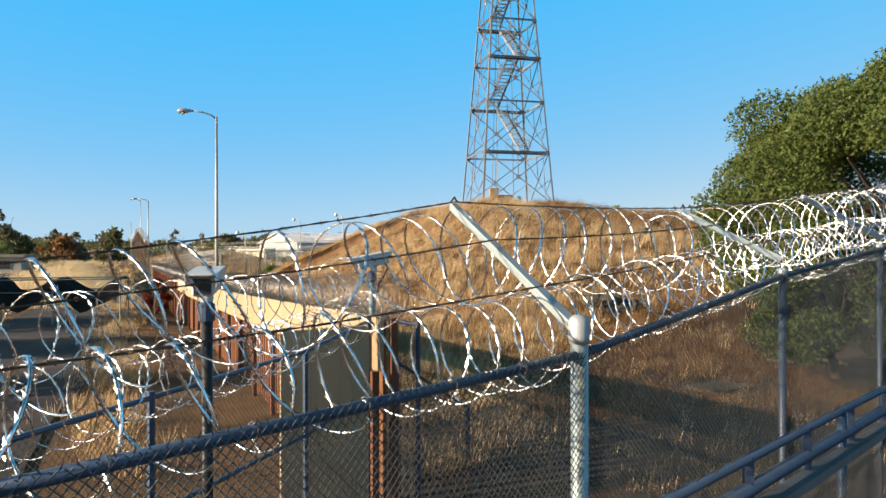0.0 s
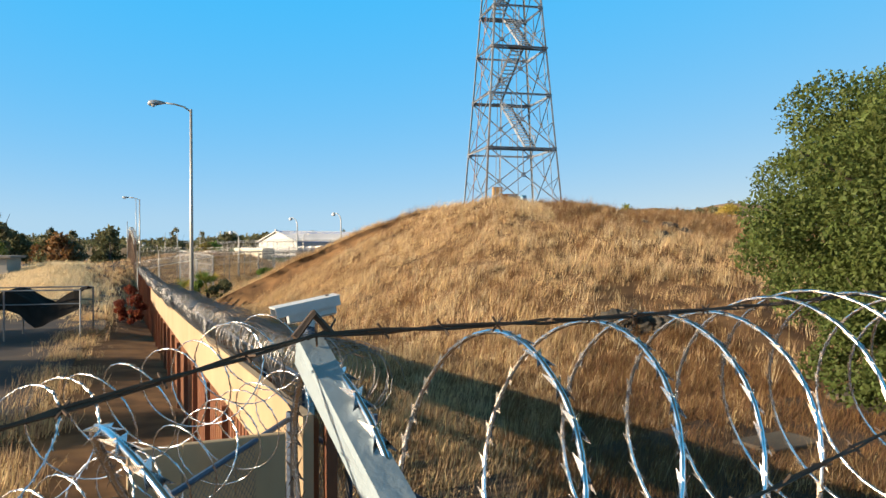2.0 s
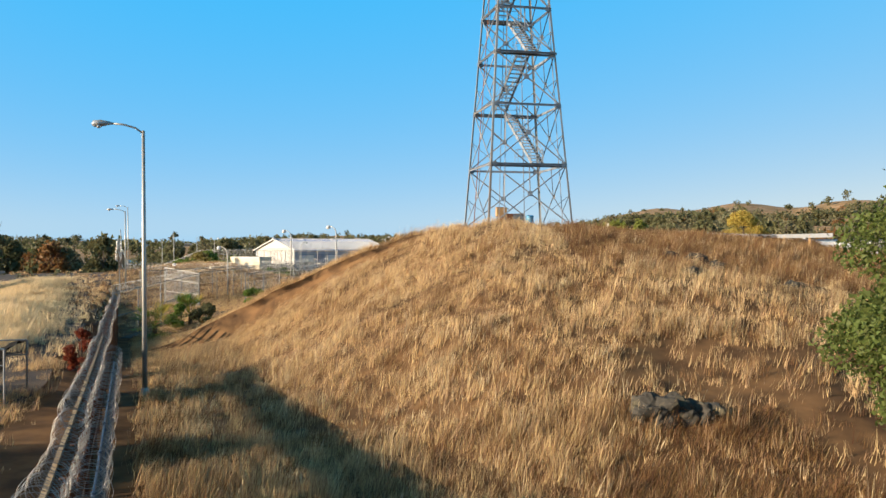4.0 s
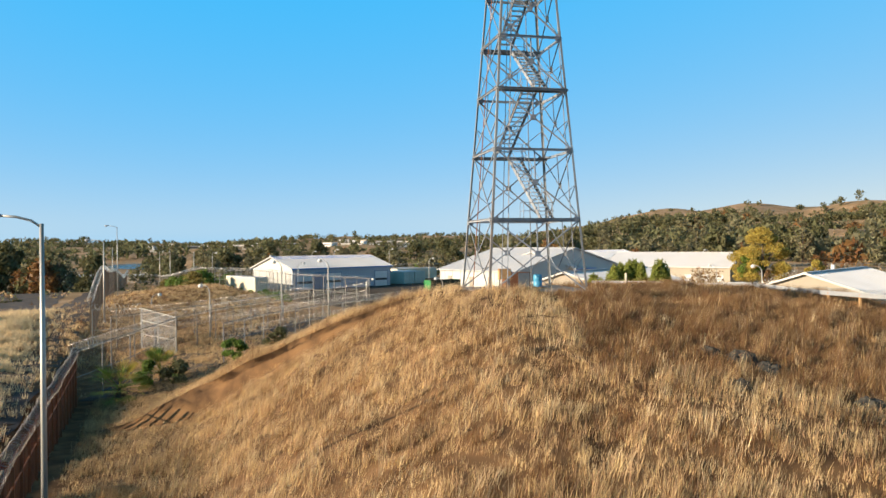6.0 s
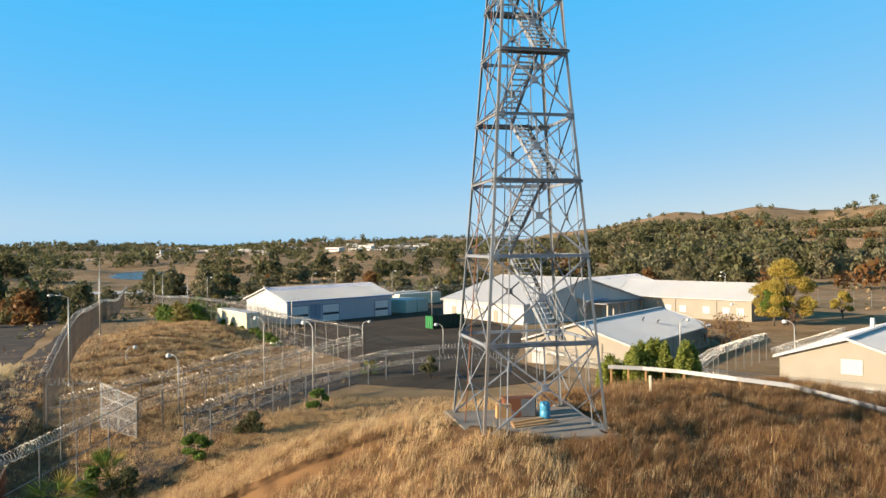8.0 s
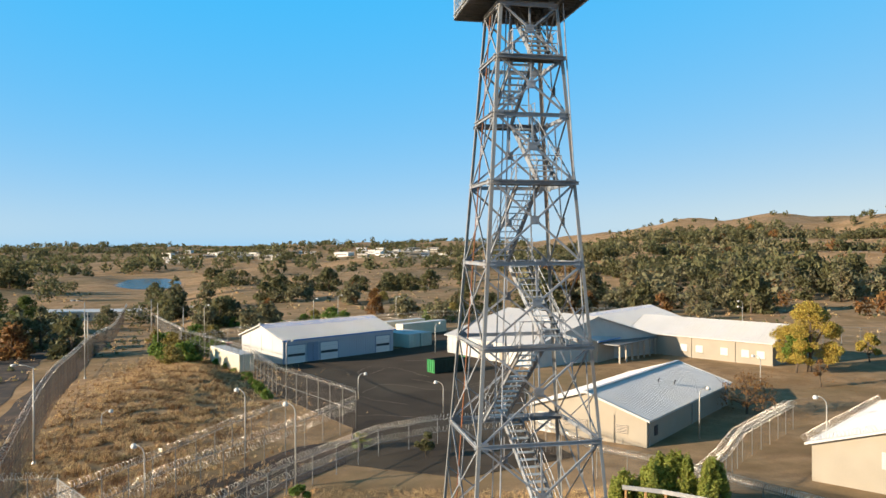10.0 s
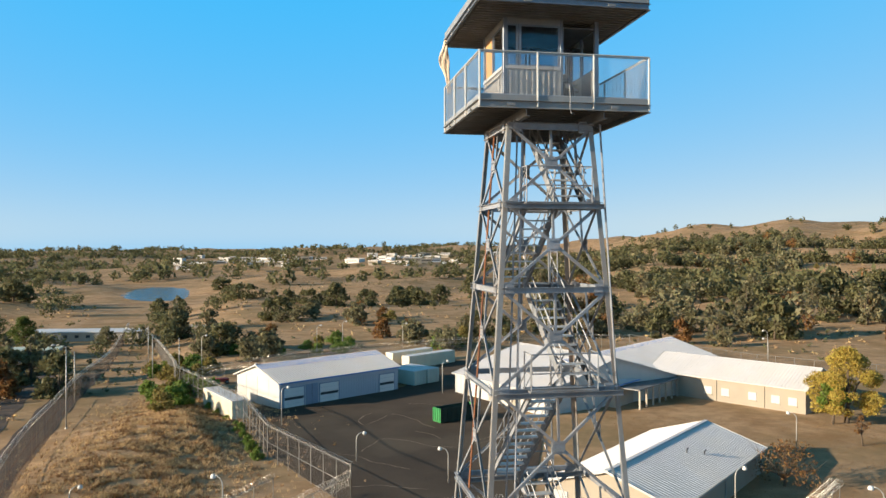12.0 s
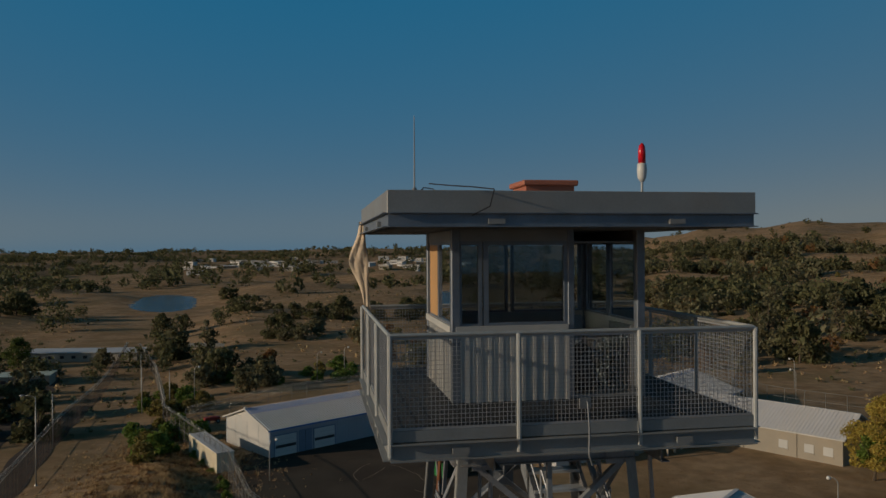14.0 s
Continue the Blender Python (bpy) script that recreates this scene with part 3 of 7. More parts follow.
def stair(y0, z0, y1, z1, xa, xb):
    """An open flight along the tower's depth, from (y0, z0) up to (y1, z1)."""
    fl = part("stair_flight", channel(bmesh.new(), (xa - 0.42, y0, z0), (xb - 0.42, y1, z1), 0.06, 0.2), STEEL, tower, "open steel stair flight with pale treads")
    part("stringer", channel(bmesh.new(), (xa + 0.42, y0, z0), (xb + 0.42, y1, z1), -0.06, 0.2), STEEL_DARK, fl)
    n = max(7, round((z1 - z0) / 0.24))
    for i in range(1, n):
        t = i / n
        tr = part("tread", TREAD, None, fl)
        tr.location = (xa + (xb - xa) * t, y0 + (y1 - y0) * t, z0 + (z1 - z0) * t + 0.05)
    for o in (-0.43, 0.43):
        bm = bmesh.new()
        up = Vector((0, 0, 0.9))
        foot, head = Vector((xa + o, y0, z0)), Vector((xb + o, y1, z1))
        tube(bm, [foot + up, head + up], 0.02, 6)
        tube(bm, [foot + up * 0.55, head + up * 0.55], 0.015, 6)
        for t in (0.06, 0.35, 0.65, 0.94):
            p = foot.lerp(head, t)
            tube(bm, [p, p + up], 0.018, 6)
        part("handrail", bm, STEEL, fl)


for k in range(8):
    z0, z1 = LEVELS[k], LEVELS[k + 1]
    run = min(0.95 * (z1 - z0), 2 * half((z0 + z1) / 2) - 1.0)
    far_end = 1 if k % 2 else -1
    sx_ = 0.58 if k % 2 else -0.36
    if k:
        stair(-far_end * run * 0.5, z0, far_end * run * 0.5, z1, sx_ + far_end * 0.1 * run, sx_ - far_end * 0.1 * run)
    h = half(z1)
    if k < 7:
        # landing across both flights, on two beams
        ly = far_end * (run * 0.5 + 0.36)
        part("landing", box(bmesh.new(), (0.11, ly, z1 + 0.02), (1.85, 0.72, 0.05)), STEEL_DARK, tower, "steel grating stair landing")
        for yy in (ly - 0.33, ly + 0.33):
            part("landing_beam", channel(bmesh.new(), (-h, yy, z1 - 0.06), (h, yy, z1 - 0.06), 0.06, 0.14), STEEL_DARK, tower)
        bm = bmesh.new()
        oy, iy = ly + far_end * 0.34, ly - far_end * 0.3
        for zz in (0.5, 1.0):
            tube(bm, [(-0.8, iy, z1 + zz), (-0.8, oy, z1 + zz), (1.02, oy, z1 + zz), (1.02, iy, z1 + zz)], 0.018, 6)
        for px_, py_ in ((-0.8, iy), (-0.8, oy), (1.02, oy), (1.02, iy)):
            tube(bm, [(px_, py_, z1), (px_, py_, z1 + 1.0)], 0.018, 6)
        part("landing_rail", bm, STEEL, tower)
# conduits and cables up the faces
for x, y, r, m in ((-0.62, -1, 0.03, STEEL), (-0.74, -1, 0.025, STEEL), (-0.98, 0.2, 0.03, WALL_RUST), (0.55, 1, 0.03, STEEL_DARK)):
    def at(z):
        h = half(z)
        return Vector((x * h, y * (h - 0.1) if abs(y) == 1 else y * h, z))
    part("conduit", tube(bmesh.new(), [at(6.6), at(20), at(32.2)], r, 6), m, tower)
part("guy_cable", tube(bmesh.new(), [(2.5, -2.62, 6.9), (1.35, -1.36, 32.2)], 0.028, 6), STEEL, tower, "taut steel cable beside the leg")

# platform with railing
PZ, RZ = 32.404, 33.853
H = 2.285
GRATING = material("dark_floor_grating", (0.05, 0.052, 0.055), rough=0.7, metal=0.3, var=0.3, scale=12, fine=60, bump=0.5)
deck = part("platform", box(bmesh.new(), (0.09, 0.1, PZ + 0.34), (2 * H - 0.1, 2 * H - 0.1, 0.07)), GRATING, tower, "square steel platform with grating floor")
for i in range(14):
    y = 0.1 - H + 0.2 + i * (2 * H - 0.4) / 13
    part("joist", beam(bmesh.new(), (0.09 - H + 0.05, y, PZ + 0.2), (0.09 + H - 0.05, y, PZ + 0.2), 0.05, 0.2), STEEL_DARK, deck)
for s in (-1.05, 1.05):
    part("girder", channel(bmesh.new(), (0.09 + s, 0.1 - H, PZ - 0.05), (0.09 + s, 0.1 + H, PZ - 0.05), 0.1, 0.26), STEEL_DARK, deck)
pc = [Vector((0.09 + sx * H, 0.1 + sy * H, 0)) for sx, sy in ((-1, 1), (-1, -1), (1, -1), (1, 1))]
UPZ = Vector((0, 0, 1))
for a, b in FACES:
    p, q = pc[a], pc[b]
    d = (q - p).normalized()
    nrm = Vector((d.y, -d.x, 0))
    nrm = nrm if nrm.dot((p + q) / 2) > 0 else -nrm
    part("edge_beam", channel(bmesh.new(), p + UPZ * (PZ + 0.10), q + UPZ * (PZ + 0.10), 0.08, 0.20), CABIN_GREY, deck, "grey channel edge beam")
    part("toe_plate", beam(bmesh.new(), p - nrm * 0.02 + UPZ * (PZ + 0.28), q - nrm * 0.02 + UPZ * (PZ + 0.28), 0.05, 0.13), CABIN_GREY, deck)
    for n in (0.18, 0.79):
        c = p.lerp(q, n) + nrm * 0.05 + UPZ * (PZ + 0.1)
        part("bracket", beam(bmesh.new(), c - d * 0.1, c + d * 0.1, 0.03, 0.07), CABIN_GREY, deck)
    part("top_rail", tube(bmesh.new(), [p + UPZ * RZ, q + UPZ * RZ], 0.026, 8), CAP, tower, "pale pipe top rail")
    cuts = (0.0, 0.335, 0.667) if (a, b) in ((1, 2), (3, 0)) else (0.0, 0.33, 0.66)
    for n in cuts:
        c = p.lerp(q, n)
        part("rail_post", tube(bmesh.new(), [c + UPZ * (PZ + 0.05) + nrm * 0.02, c + UPZ * RZ + nrm * 0.02], 0.03, 8), CAP, tower)
    ends = list(cuts) + [1.0]
    for n0, n1 in zip(ends, ends[1:]):
        c0, c1 = p.lerp(q, n0) + d * 0.03 - nrm * 0.02, p.lerp(q, n1) - d * 0.03 - nrm * 0.02
        bm = bmesh.new()
        z0, z1 = PZ + 0.36, RZ - 0.04
        for c, e in ((c0 + UPZ * z0, c1 + UPZ * z0), (c0 + UPZ * z1, c1 + UPZ * z1)):
            beam(bm, c, e, 0.02, 0.025)
        ln = (c1 - c0).length
        nv, nh = int(ln / 0.05), 20
        for i in range(nv + 1):
            c = c0.lerp(c1, i / nv)
            beam(bm, c + UPZ * z0, c + UPZ * z1, 0.0055, 0.0055)
        for i in range(1, nh):
            z = z0 + (z1 - z0) * i / nh
            beam(bm, c0 + UPZ * z, c1 + UPZ * z, 0.0055, 0.0055)
        part("mesh_panel", bm, LAMP_GREY, tower, "welded wire mesh guard panel")
# hook on the front edge
part("hook", tube(bmesh.new(), [(0.15, -H + 0.02, PZ + 0.62), (0.15, -H - 0.02, PZ + 0.62), (0.16, -H - 0.05, PZ + 0.3), (0.15, -H - 0.06, PZ), (0.19, -H - 0.05, PZ - 0.12), (0.26, -H - 0.04, PZ - 0.1)], 0.014, 6), STEEL_DARK, tower)
part("hook_plate", box(bmesh.new(), (0.13, -H + 0.02, PZ + 0.6), (0.14, 0.03, 0.12)), STEEL_DARK, tower)

# cabin on the platform
FLOOR = PZ + 0.38
CW, CB = 1.31, 1.08
CX, CY = 0.13, 0.2
EAVE = 35.13
cabin = part("cabin", box(bmesh.new(), (CX, CY, FLOOR + 0.02), (2 * CW, 2 * CB, 0.04)), CABIN_GREY, tower, "white-panelled guard cabin with wide windows")
SILL = FLOOR + 0.98
for nm, p, q, has in (("front_wall", (-CW, -CB), (0.25, -CB), 1), ("left_wall", (-CW, -CB), (-CW, CB), 1), ("back_wall", (-CW, CB), (CW, CB), 1), ("right_wall", (CW, -CB), (CW, CB), 1)):
    p, q = Vector((CX + p[0], CY + p[1], 0)), Vector((CX + q[0], CY + q[1], 0))
    d = (q - p).normalized()
    nrm = Vector((d.y, -d.x, 0))
    nrm = nrm if nrm.dot((p + q) / 2 - Vector((CX, CY, 0))) > 0 else -nrm
    bm = beam(bmesh.new(), p + UPZ * (FLOOR + SILL) / 2, q + UPZ * (FLOOR + SILL) / 2, 0.05, SILL - FLOOR)
    part(nm, bm, CABIN_WHITE, cabin, "pale sheet metal wall panel")
    n = int((q - p).length / 0.15)
    for i in range(n + 1):
        c = p.lerp(q, i / n) + nrm * 0.035
        part("wall_rib", beam(bmesh.new(), c + UPZ * FLOOR, c + UPZ * (SILL - 0.06), 0.05, 0.03, nrm), CABIN_WHITE, cabin)
    part("sill", beam(bmesh.new(), p + nrm * 0.02 + UPZ * SILL, q + nrm * 0.02 + UPZ * SILL, 0.11, 0.09), CABIN_WHITE, cabin)
    part("header", beam(bmesh.new(), p + UPZ * (EAVE - 0.08), q + UPZ * (EAVE - 0.08), 0.08, 0.2), CABIN_GREY, cabin)
for sx, sy in ((-1, -1), (1, -1), (-1, 1), (1, 1)):
    part("corner_post", box(bmesh.new(), (CX + sx * CW, CY + sy * CB, (FLOOR + EAVE) / 2), (0.12, 0.12, EAVE - FLOOR), bevel=0.01), TRIM, cabin)


def window(p, q, z0, z1, fr=0.05, mat=TRIM):
    """Frame and pane between two points of a wall."""
    p, q = Vector((*p, 0)), Vector((*q, 0))
    d = (q - p).normalized()
    n = Vector((d.y, -d.x, 0)) * 0.03
    bm = bmesh.new()
    rings = []
    for o in (-n, n):
        for e in (fr / 2, -fr / 2):
            rings.append([bm.verts.new(c + o) for c in (p - d * e + UPZ * (z0 - e), q + d * e + UPZ * (z0 - e), q + d * e + UPZ * (z1 + e), p - d * e + UPZ * (z1 + e))])
    for i, j in ((0, 1), (1, 3), (3, 2), (2, 0)):
        for k in range(4):
            bm.faces.new((rings[i][k], rings[i][(k + 1) % 4], rings[j][(k + 1) % 4], rings[j][k]))
    bmesh.ops.recalc_face_normals(bm, faces=bm.faces)
    w = part("window", bm, mat, cabin)
    part("pane", beam(bmesh.new(), p + UPZ * (z0 + z1) / 2, q + UPZ * (z0 + z1) / 2, 0.008, z1 - z0), GLASS, w)


W0, W1 = SILL + 0.05, EAVE - 0.2
yf, yb, xl, xr = CY - CB, CY + CB, CX - CW, CX + CW
window((xl + 0.06, yf), (xl + 0.34, yf), W0, W1)
window((xl + 0.42, yf), (CX + 0.24, yf), W0, W1, 0.07)
window((xl, yf + 0.1), (xl, CY + 0.1), W0, W1)
window((xl, CY + 0.15), (xl, yb - 0.1), W0, W1)
window((xl + 0.1, yb), (CX - 0.05, yb), W0, W1)
window((CX + 0.05, yb), (xr - 0.1, yb), W0, W1)
part("cabin_ceiling", box(bmesh.new(), (CX, CY, EAVE - 0.2), (2 * CW - 0.1, 2 * CB - 0.1, 0.03)), STEEL_DARK, cabin)
window((xr, yf + 0.1), (xr, CY - 0.05), W0, W1)
window((xr, CY + 0.05), (xr, yb - 0.1), W0, W1)
part("blind", box(bmesh.new(), (xl - 0.012, CY + 0.62, (W0 + W1) / 2), (0.02, 0.75, W1 - W0)), WOOD_TAN, cabin, "tan blind behind the window")
# open doorway: jambs, door swung inwards
part("door_jamb", box(bmesh.new(), (CX + 0.3, yf, (FLOOR + EAVE) / 2), (0.09, 0.1, EAVE - FLOOR), bevel=0.008), TRIM, cabin)
bm = box(bmesh.new(), (xr - 0.08, CY - 0.62, FLOOR + 0.5), (0.05, 0.8, 0.95))
part("door", bm, CABIN_GREY, cabin, "open cabin door folded inwards")
part("desk", box(bmesh.new(), (CX - 0.2, yb - 0.25, FLOOR + 0.8), (1.5, 0.4, 0.05)), WOOD_TAN, cabin)

chair = thing("office_chair", "worn grey office chair in the cabin doorway", "chair", tower.matrix_world @ Vector((0.85, -0.25, FLOOR + 0.04)), TOWER_TURN + 30)
part("seat", box(bmesh.new(), (0, 0, 0.48), (0.46, 0.46, 0.1), bevel=0.03), CABIN_GREY, chair)
part("backrest", box(bmesh.new(), (0, 0.22, 0.82), (0.44, 0.08, 0.42), bevel=0.03), CABIN_GREY, chair)
part("column", tube(bmesh.new(), [(0, 0, 0.1), (0, 0, 0.45)], 0.03, 8), BLACK, chair)
bm = bmesh.new()
for k in range(5):
    a = k * math.tau / 5
    tube(bm, [(0, 0, 0.12), (0.27 * math.cos(a), 0.27 * math.sin(a), 0.035)], 0.025, 6)
part("base", bm, BLACK, chair)
bm = tube(bmesh.new(), [(-0.27, -0.15, 0.68), (-0.27, 0.15, 0.68)], 0.03, 6)
tube(bm, [(0.27, -0.15, 0.68), (0.27, 0.15, 0.68)], 0.03, 6)
tube(bm, [(-0.27, 0, 0.68), (-0.2, 0, 0.46)], 0.02, 6)
tube(bm, [(0.27, 0, 0.68), (0.2, 0, 0.46)], 0.02, 6)
part("armrest", bm, CAP, chair)
bag = thing("bin_bag", "crumpled black plastic sack on the cabin floor", "bag", tower.matrix_world @ Vector((0.68, -0.62, FLOOR + 0.04)), 0)
bm = bmesh.new()
bmesh.ops.create_icosphere(bm, subdivisions=3, radius=0.24)
for v in bm.verts:
    v.co *= 1 + 0.22 * noise.noise(v.co * 6)
    v.co.z = max(v.co.z * 1.35 + 0.28, 0) + max(0, 0.25 - Vector((v.co.x, v.co.y)).length) * 0.4 * (v.co.z > 0)
part("sack", bm, BLACK, bag, smooth=True)

# roof: deep fascia over a recessed soffit
ROOF_H, RX, RY = 2.307, 0.09, 0.10
roof = part("roof", box(bmesh.new(), (RX, RY, 35.40), (2 * ROOF_H, 2 * ROOF_H, 0.27), bevel=0.008), CABIN_GREY, tower, "flat overhanging roof with deep metal fascia")
part("soffit", box(bmesh.new(), (RX, RY, 35.18), (2 * ROOF_H - 0.16, 2 * ROOF_H - 0.16, 0.1)), STEEL_DARK, roof)
for i in range(22):
    y = RY - ROOF_H + 0.14 + i * (2 * ROOF_H - 0.28) / 21
    part("soffit_rib", beam(bmesh.new(), (RX - ROOF_H + 0.1, y, 35.115), (RX + ROOF_H - 0.1, y, 35.115), 0.07, 0.035), STEEL_DARK, roof)
rc = [Vector((RX + sx * (ROOF_H - 0.02), RY + sy * (ROOF_H - 0.02), 0)) for sx, sy in ((-1, 1), (-1, -1), (1, -1), (1, 1))]
for a, b in FACES:
    part("fascia_channel", channel(bmesh.new(), rc[a] + UPZ * 35.19, rc[b] + UPZ * 35.19, 0.07, 0.17), TRIM, roof)
    for n in (0.28, 0.77):
        c = rc[a].lerp(rc[b], n) * 1.012 + UPZ * 35.17
        d = (rc[b] - rc[a]).normalized()
        part("bracket", beam(bmesh.new(), c - d * 0.1, c + d * 0.1, 0.05, 0.06), CABIN_GREY, roof)
hatch = thing("roof_hatch", "low orange-brown roof hatch", "hatch", tower.matrix_world @ Vector((0.32, 0.0, 35.53)), TOWER_TURN)
part("curb", box(bmesh.new(), (0, 0, 0.11), (0.72, 0.72, 0.22)), ORANGE, hatch)
part("lid", box(bmesh.new(), (0, 0, 0.26), (0.82, 0.82, 0.08), bevel=0.015), ORANGE, hatch)
beacon = thing("beacon_light", "red obstruction light on a pale base", "beacon", tower.matrix_world @ Vector((1.48, -0.9, 35.53)), 0)
part("stem", tube(bmesh.new(), [(0, 0, 0), (0, 0, 0.28)], 0.018, 8), CAP, beacon)
part("base", lathe(bmesh.new(), [(0.03, 0.24), (0.06, 0.3), (0.07, 0.4), (0.062, 0.49), (0.045, 0.5)]), CCTV, beacon, smooth=True)
part("lens", lathe(bmesh.new(), [(0.05, 0.5), (0.053, 0.66), (0.042, 0.74), (0.015, 0.78)]), RED_LENS, beacon, "red glass lens", smooth=True)
aerial = thing("whip_antenna", "thin whip antenna with loose cable", "antenna", tower.matrix_world @ Vector((-1.75, -1.1, 35.53)), 0)
part("whip", tube(bmesh.new(), [(0, 0, 0), (0, 0, 1.05)], [0.012, 0.005], 6), STEEL_DARK, aerial)
part("mount", lathe(bmesh.new(), [(0.06, 0), (0.05, 0.06), (0.02, 0.12)]), STEEL_DARK, aerial)
bm = tube(bmesh.new(), [(0.02, 0, 0.02), (0.12, 0.02, 0.12), (0.24, 0, 0.1), (0.3, -0.05, 0.03), (0.12, -0.05, 0.02)], 0.008, 5)
tube(bm, [(0.2, -0.1, 0.16), (0.5, -0.5, 0.1), (0.8, -1.0, 0.04), (1.05, -1.14, 0.0), (1.0, -1.25, -0.2), (0.8, -1.24, -0.3)], 0.008, 5)
part("cable", bm, BLACK, aerial)
# cloth hanging at the far left corner
cl = thing("hanging_cloth", "torn pale cloth tied between roof and railing", "cloth", tower.matrix_world @ Vector((-H + 0.06, H - 0.1, 0)), TOWER_TURN)
bm = bmesh.new()
rows = []
for i in range(19):
    t = i / 18
    z = 35.32 - t * 1.7
    w = 0.035 + 0.12 * math.exp(-((t - 0.40) / 0.2) ** 2) + 0.02 * t
    off = -0.10 * math.exp(-((t - 0.40) / 0.22) ** 2) + 0.10 * t
    rows.append([bm.verts.new((off + (k / 6 - 0.5) * 2 * w, 0.03 * math.sin(k * 1.9 + i * 0.7) - 0.1 * (k / 6 - 0.5), z)) for k in range(7)])
for a, b in zip(rows, rows[1:]):
    for k in range(6):
        bm.faces.new((a[k], a[k + 1], b[k + 1], b[k]))
ob = part("sheet", bm, CLOTH, cl, smooth=True)
so = ob.modifiers.new("thick", "SOLIDIFY")
so.thickness = 0.008

# pad, cabinet and clutter below the tower
pad = thing("tower_pad", "cracked concrete pad under the tower", "slab", (5.386, 64.855, 0), TOWER_TURN)
part("slab", box(bmesh.new(), (0, -0.3, 6.42), (6.9, 6.6, 0.5), bevel=0.03), CONCRETE, pad)
cab = thing("control_box", "tan electrical box on two posts", "box", tower.matrix_world @ Vector((-1.75, -1.9, 6.67)), TOWER_TURN)
part("case", box(bmesh.new(), (0, 0, 1.0), (0.75, 0.3, 0.65), bevel=0.02), WOOD_TAN, cab)
for x in (-0.3, 0.3):
    part("post", box(bmesh.new(), (x, 0, 0.34), (0.06, 0.06, 0.68)), STEEL_DARK, cab)
gen = thing("equipment_cabinet", "dark brown equipment cabinet on the pad", "cabinet", tower.matrix_world @ Vector((0.0, 1.2, 6.67)), TOWER_TURN)
part("case", box(bmesh.new(), (0, 0, 0.5), (1.7, 0.8, 1.0), bevel=0.02), WALL_RUST, gen)
part("door", box(bmesh.new(), (0.4, -0.41, 0.5), (0.75, 0.03, 0.9)), STEEL_DARK, gen)
drum = thing("plastic_drum", "blue plastic drum on the pad", "drum", tower.matrix_world @ Vector((1.15, 0.3, 6.67)), 0)
part("barrel", lathe(bmesh.new(), [(0.24, 0), (0.27, 0.1), (0.27, 0.42), (0.25, 0.44), (0.27, 0.47), (0.27, 0.8), (0.22, 0.86)]), material("blue_plastic", (0.05, 0.25, 0.42), rough=0.4, var=0.1), drum, smooth=True)
bench = thing("timber_pallet", "weathered timber boards stacked on the pad", "boards", tower.matrix_world @ Vector((0.2, -1.0, 6.67)), TOWER_TURN + 14)
for i in range(4):
    part("board", box(bmesh.new(), (0, i * 0.28, 0.03 + 0.05 * (i % 2)), (2.6 - 0.2 * i, 0.2, 0.04), rz=i * 2.5), WOOD_TAN, bench)


# ---- fences and walls ----
def resample(line, step):
    line = [Vector(p) for p in line]
    out = []
    for a, b in zip(line, line[1:]):
        n = max(1, round((b - a).length / step))
        out += [a.lerp(b, i / n) for i in range(n)]
    return out + [line[-1]]


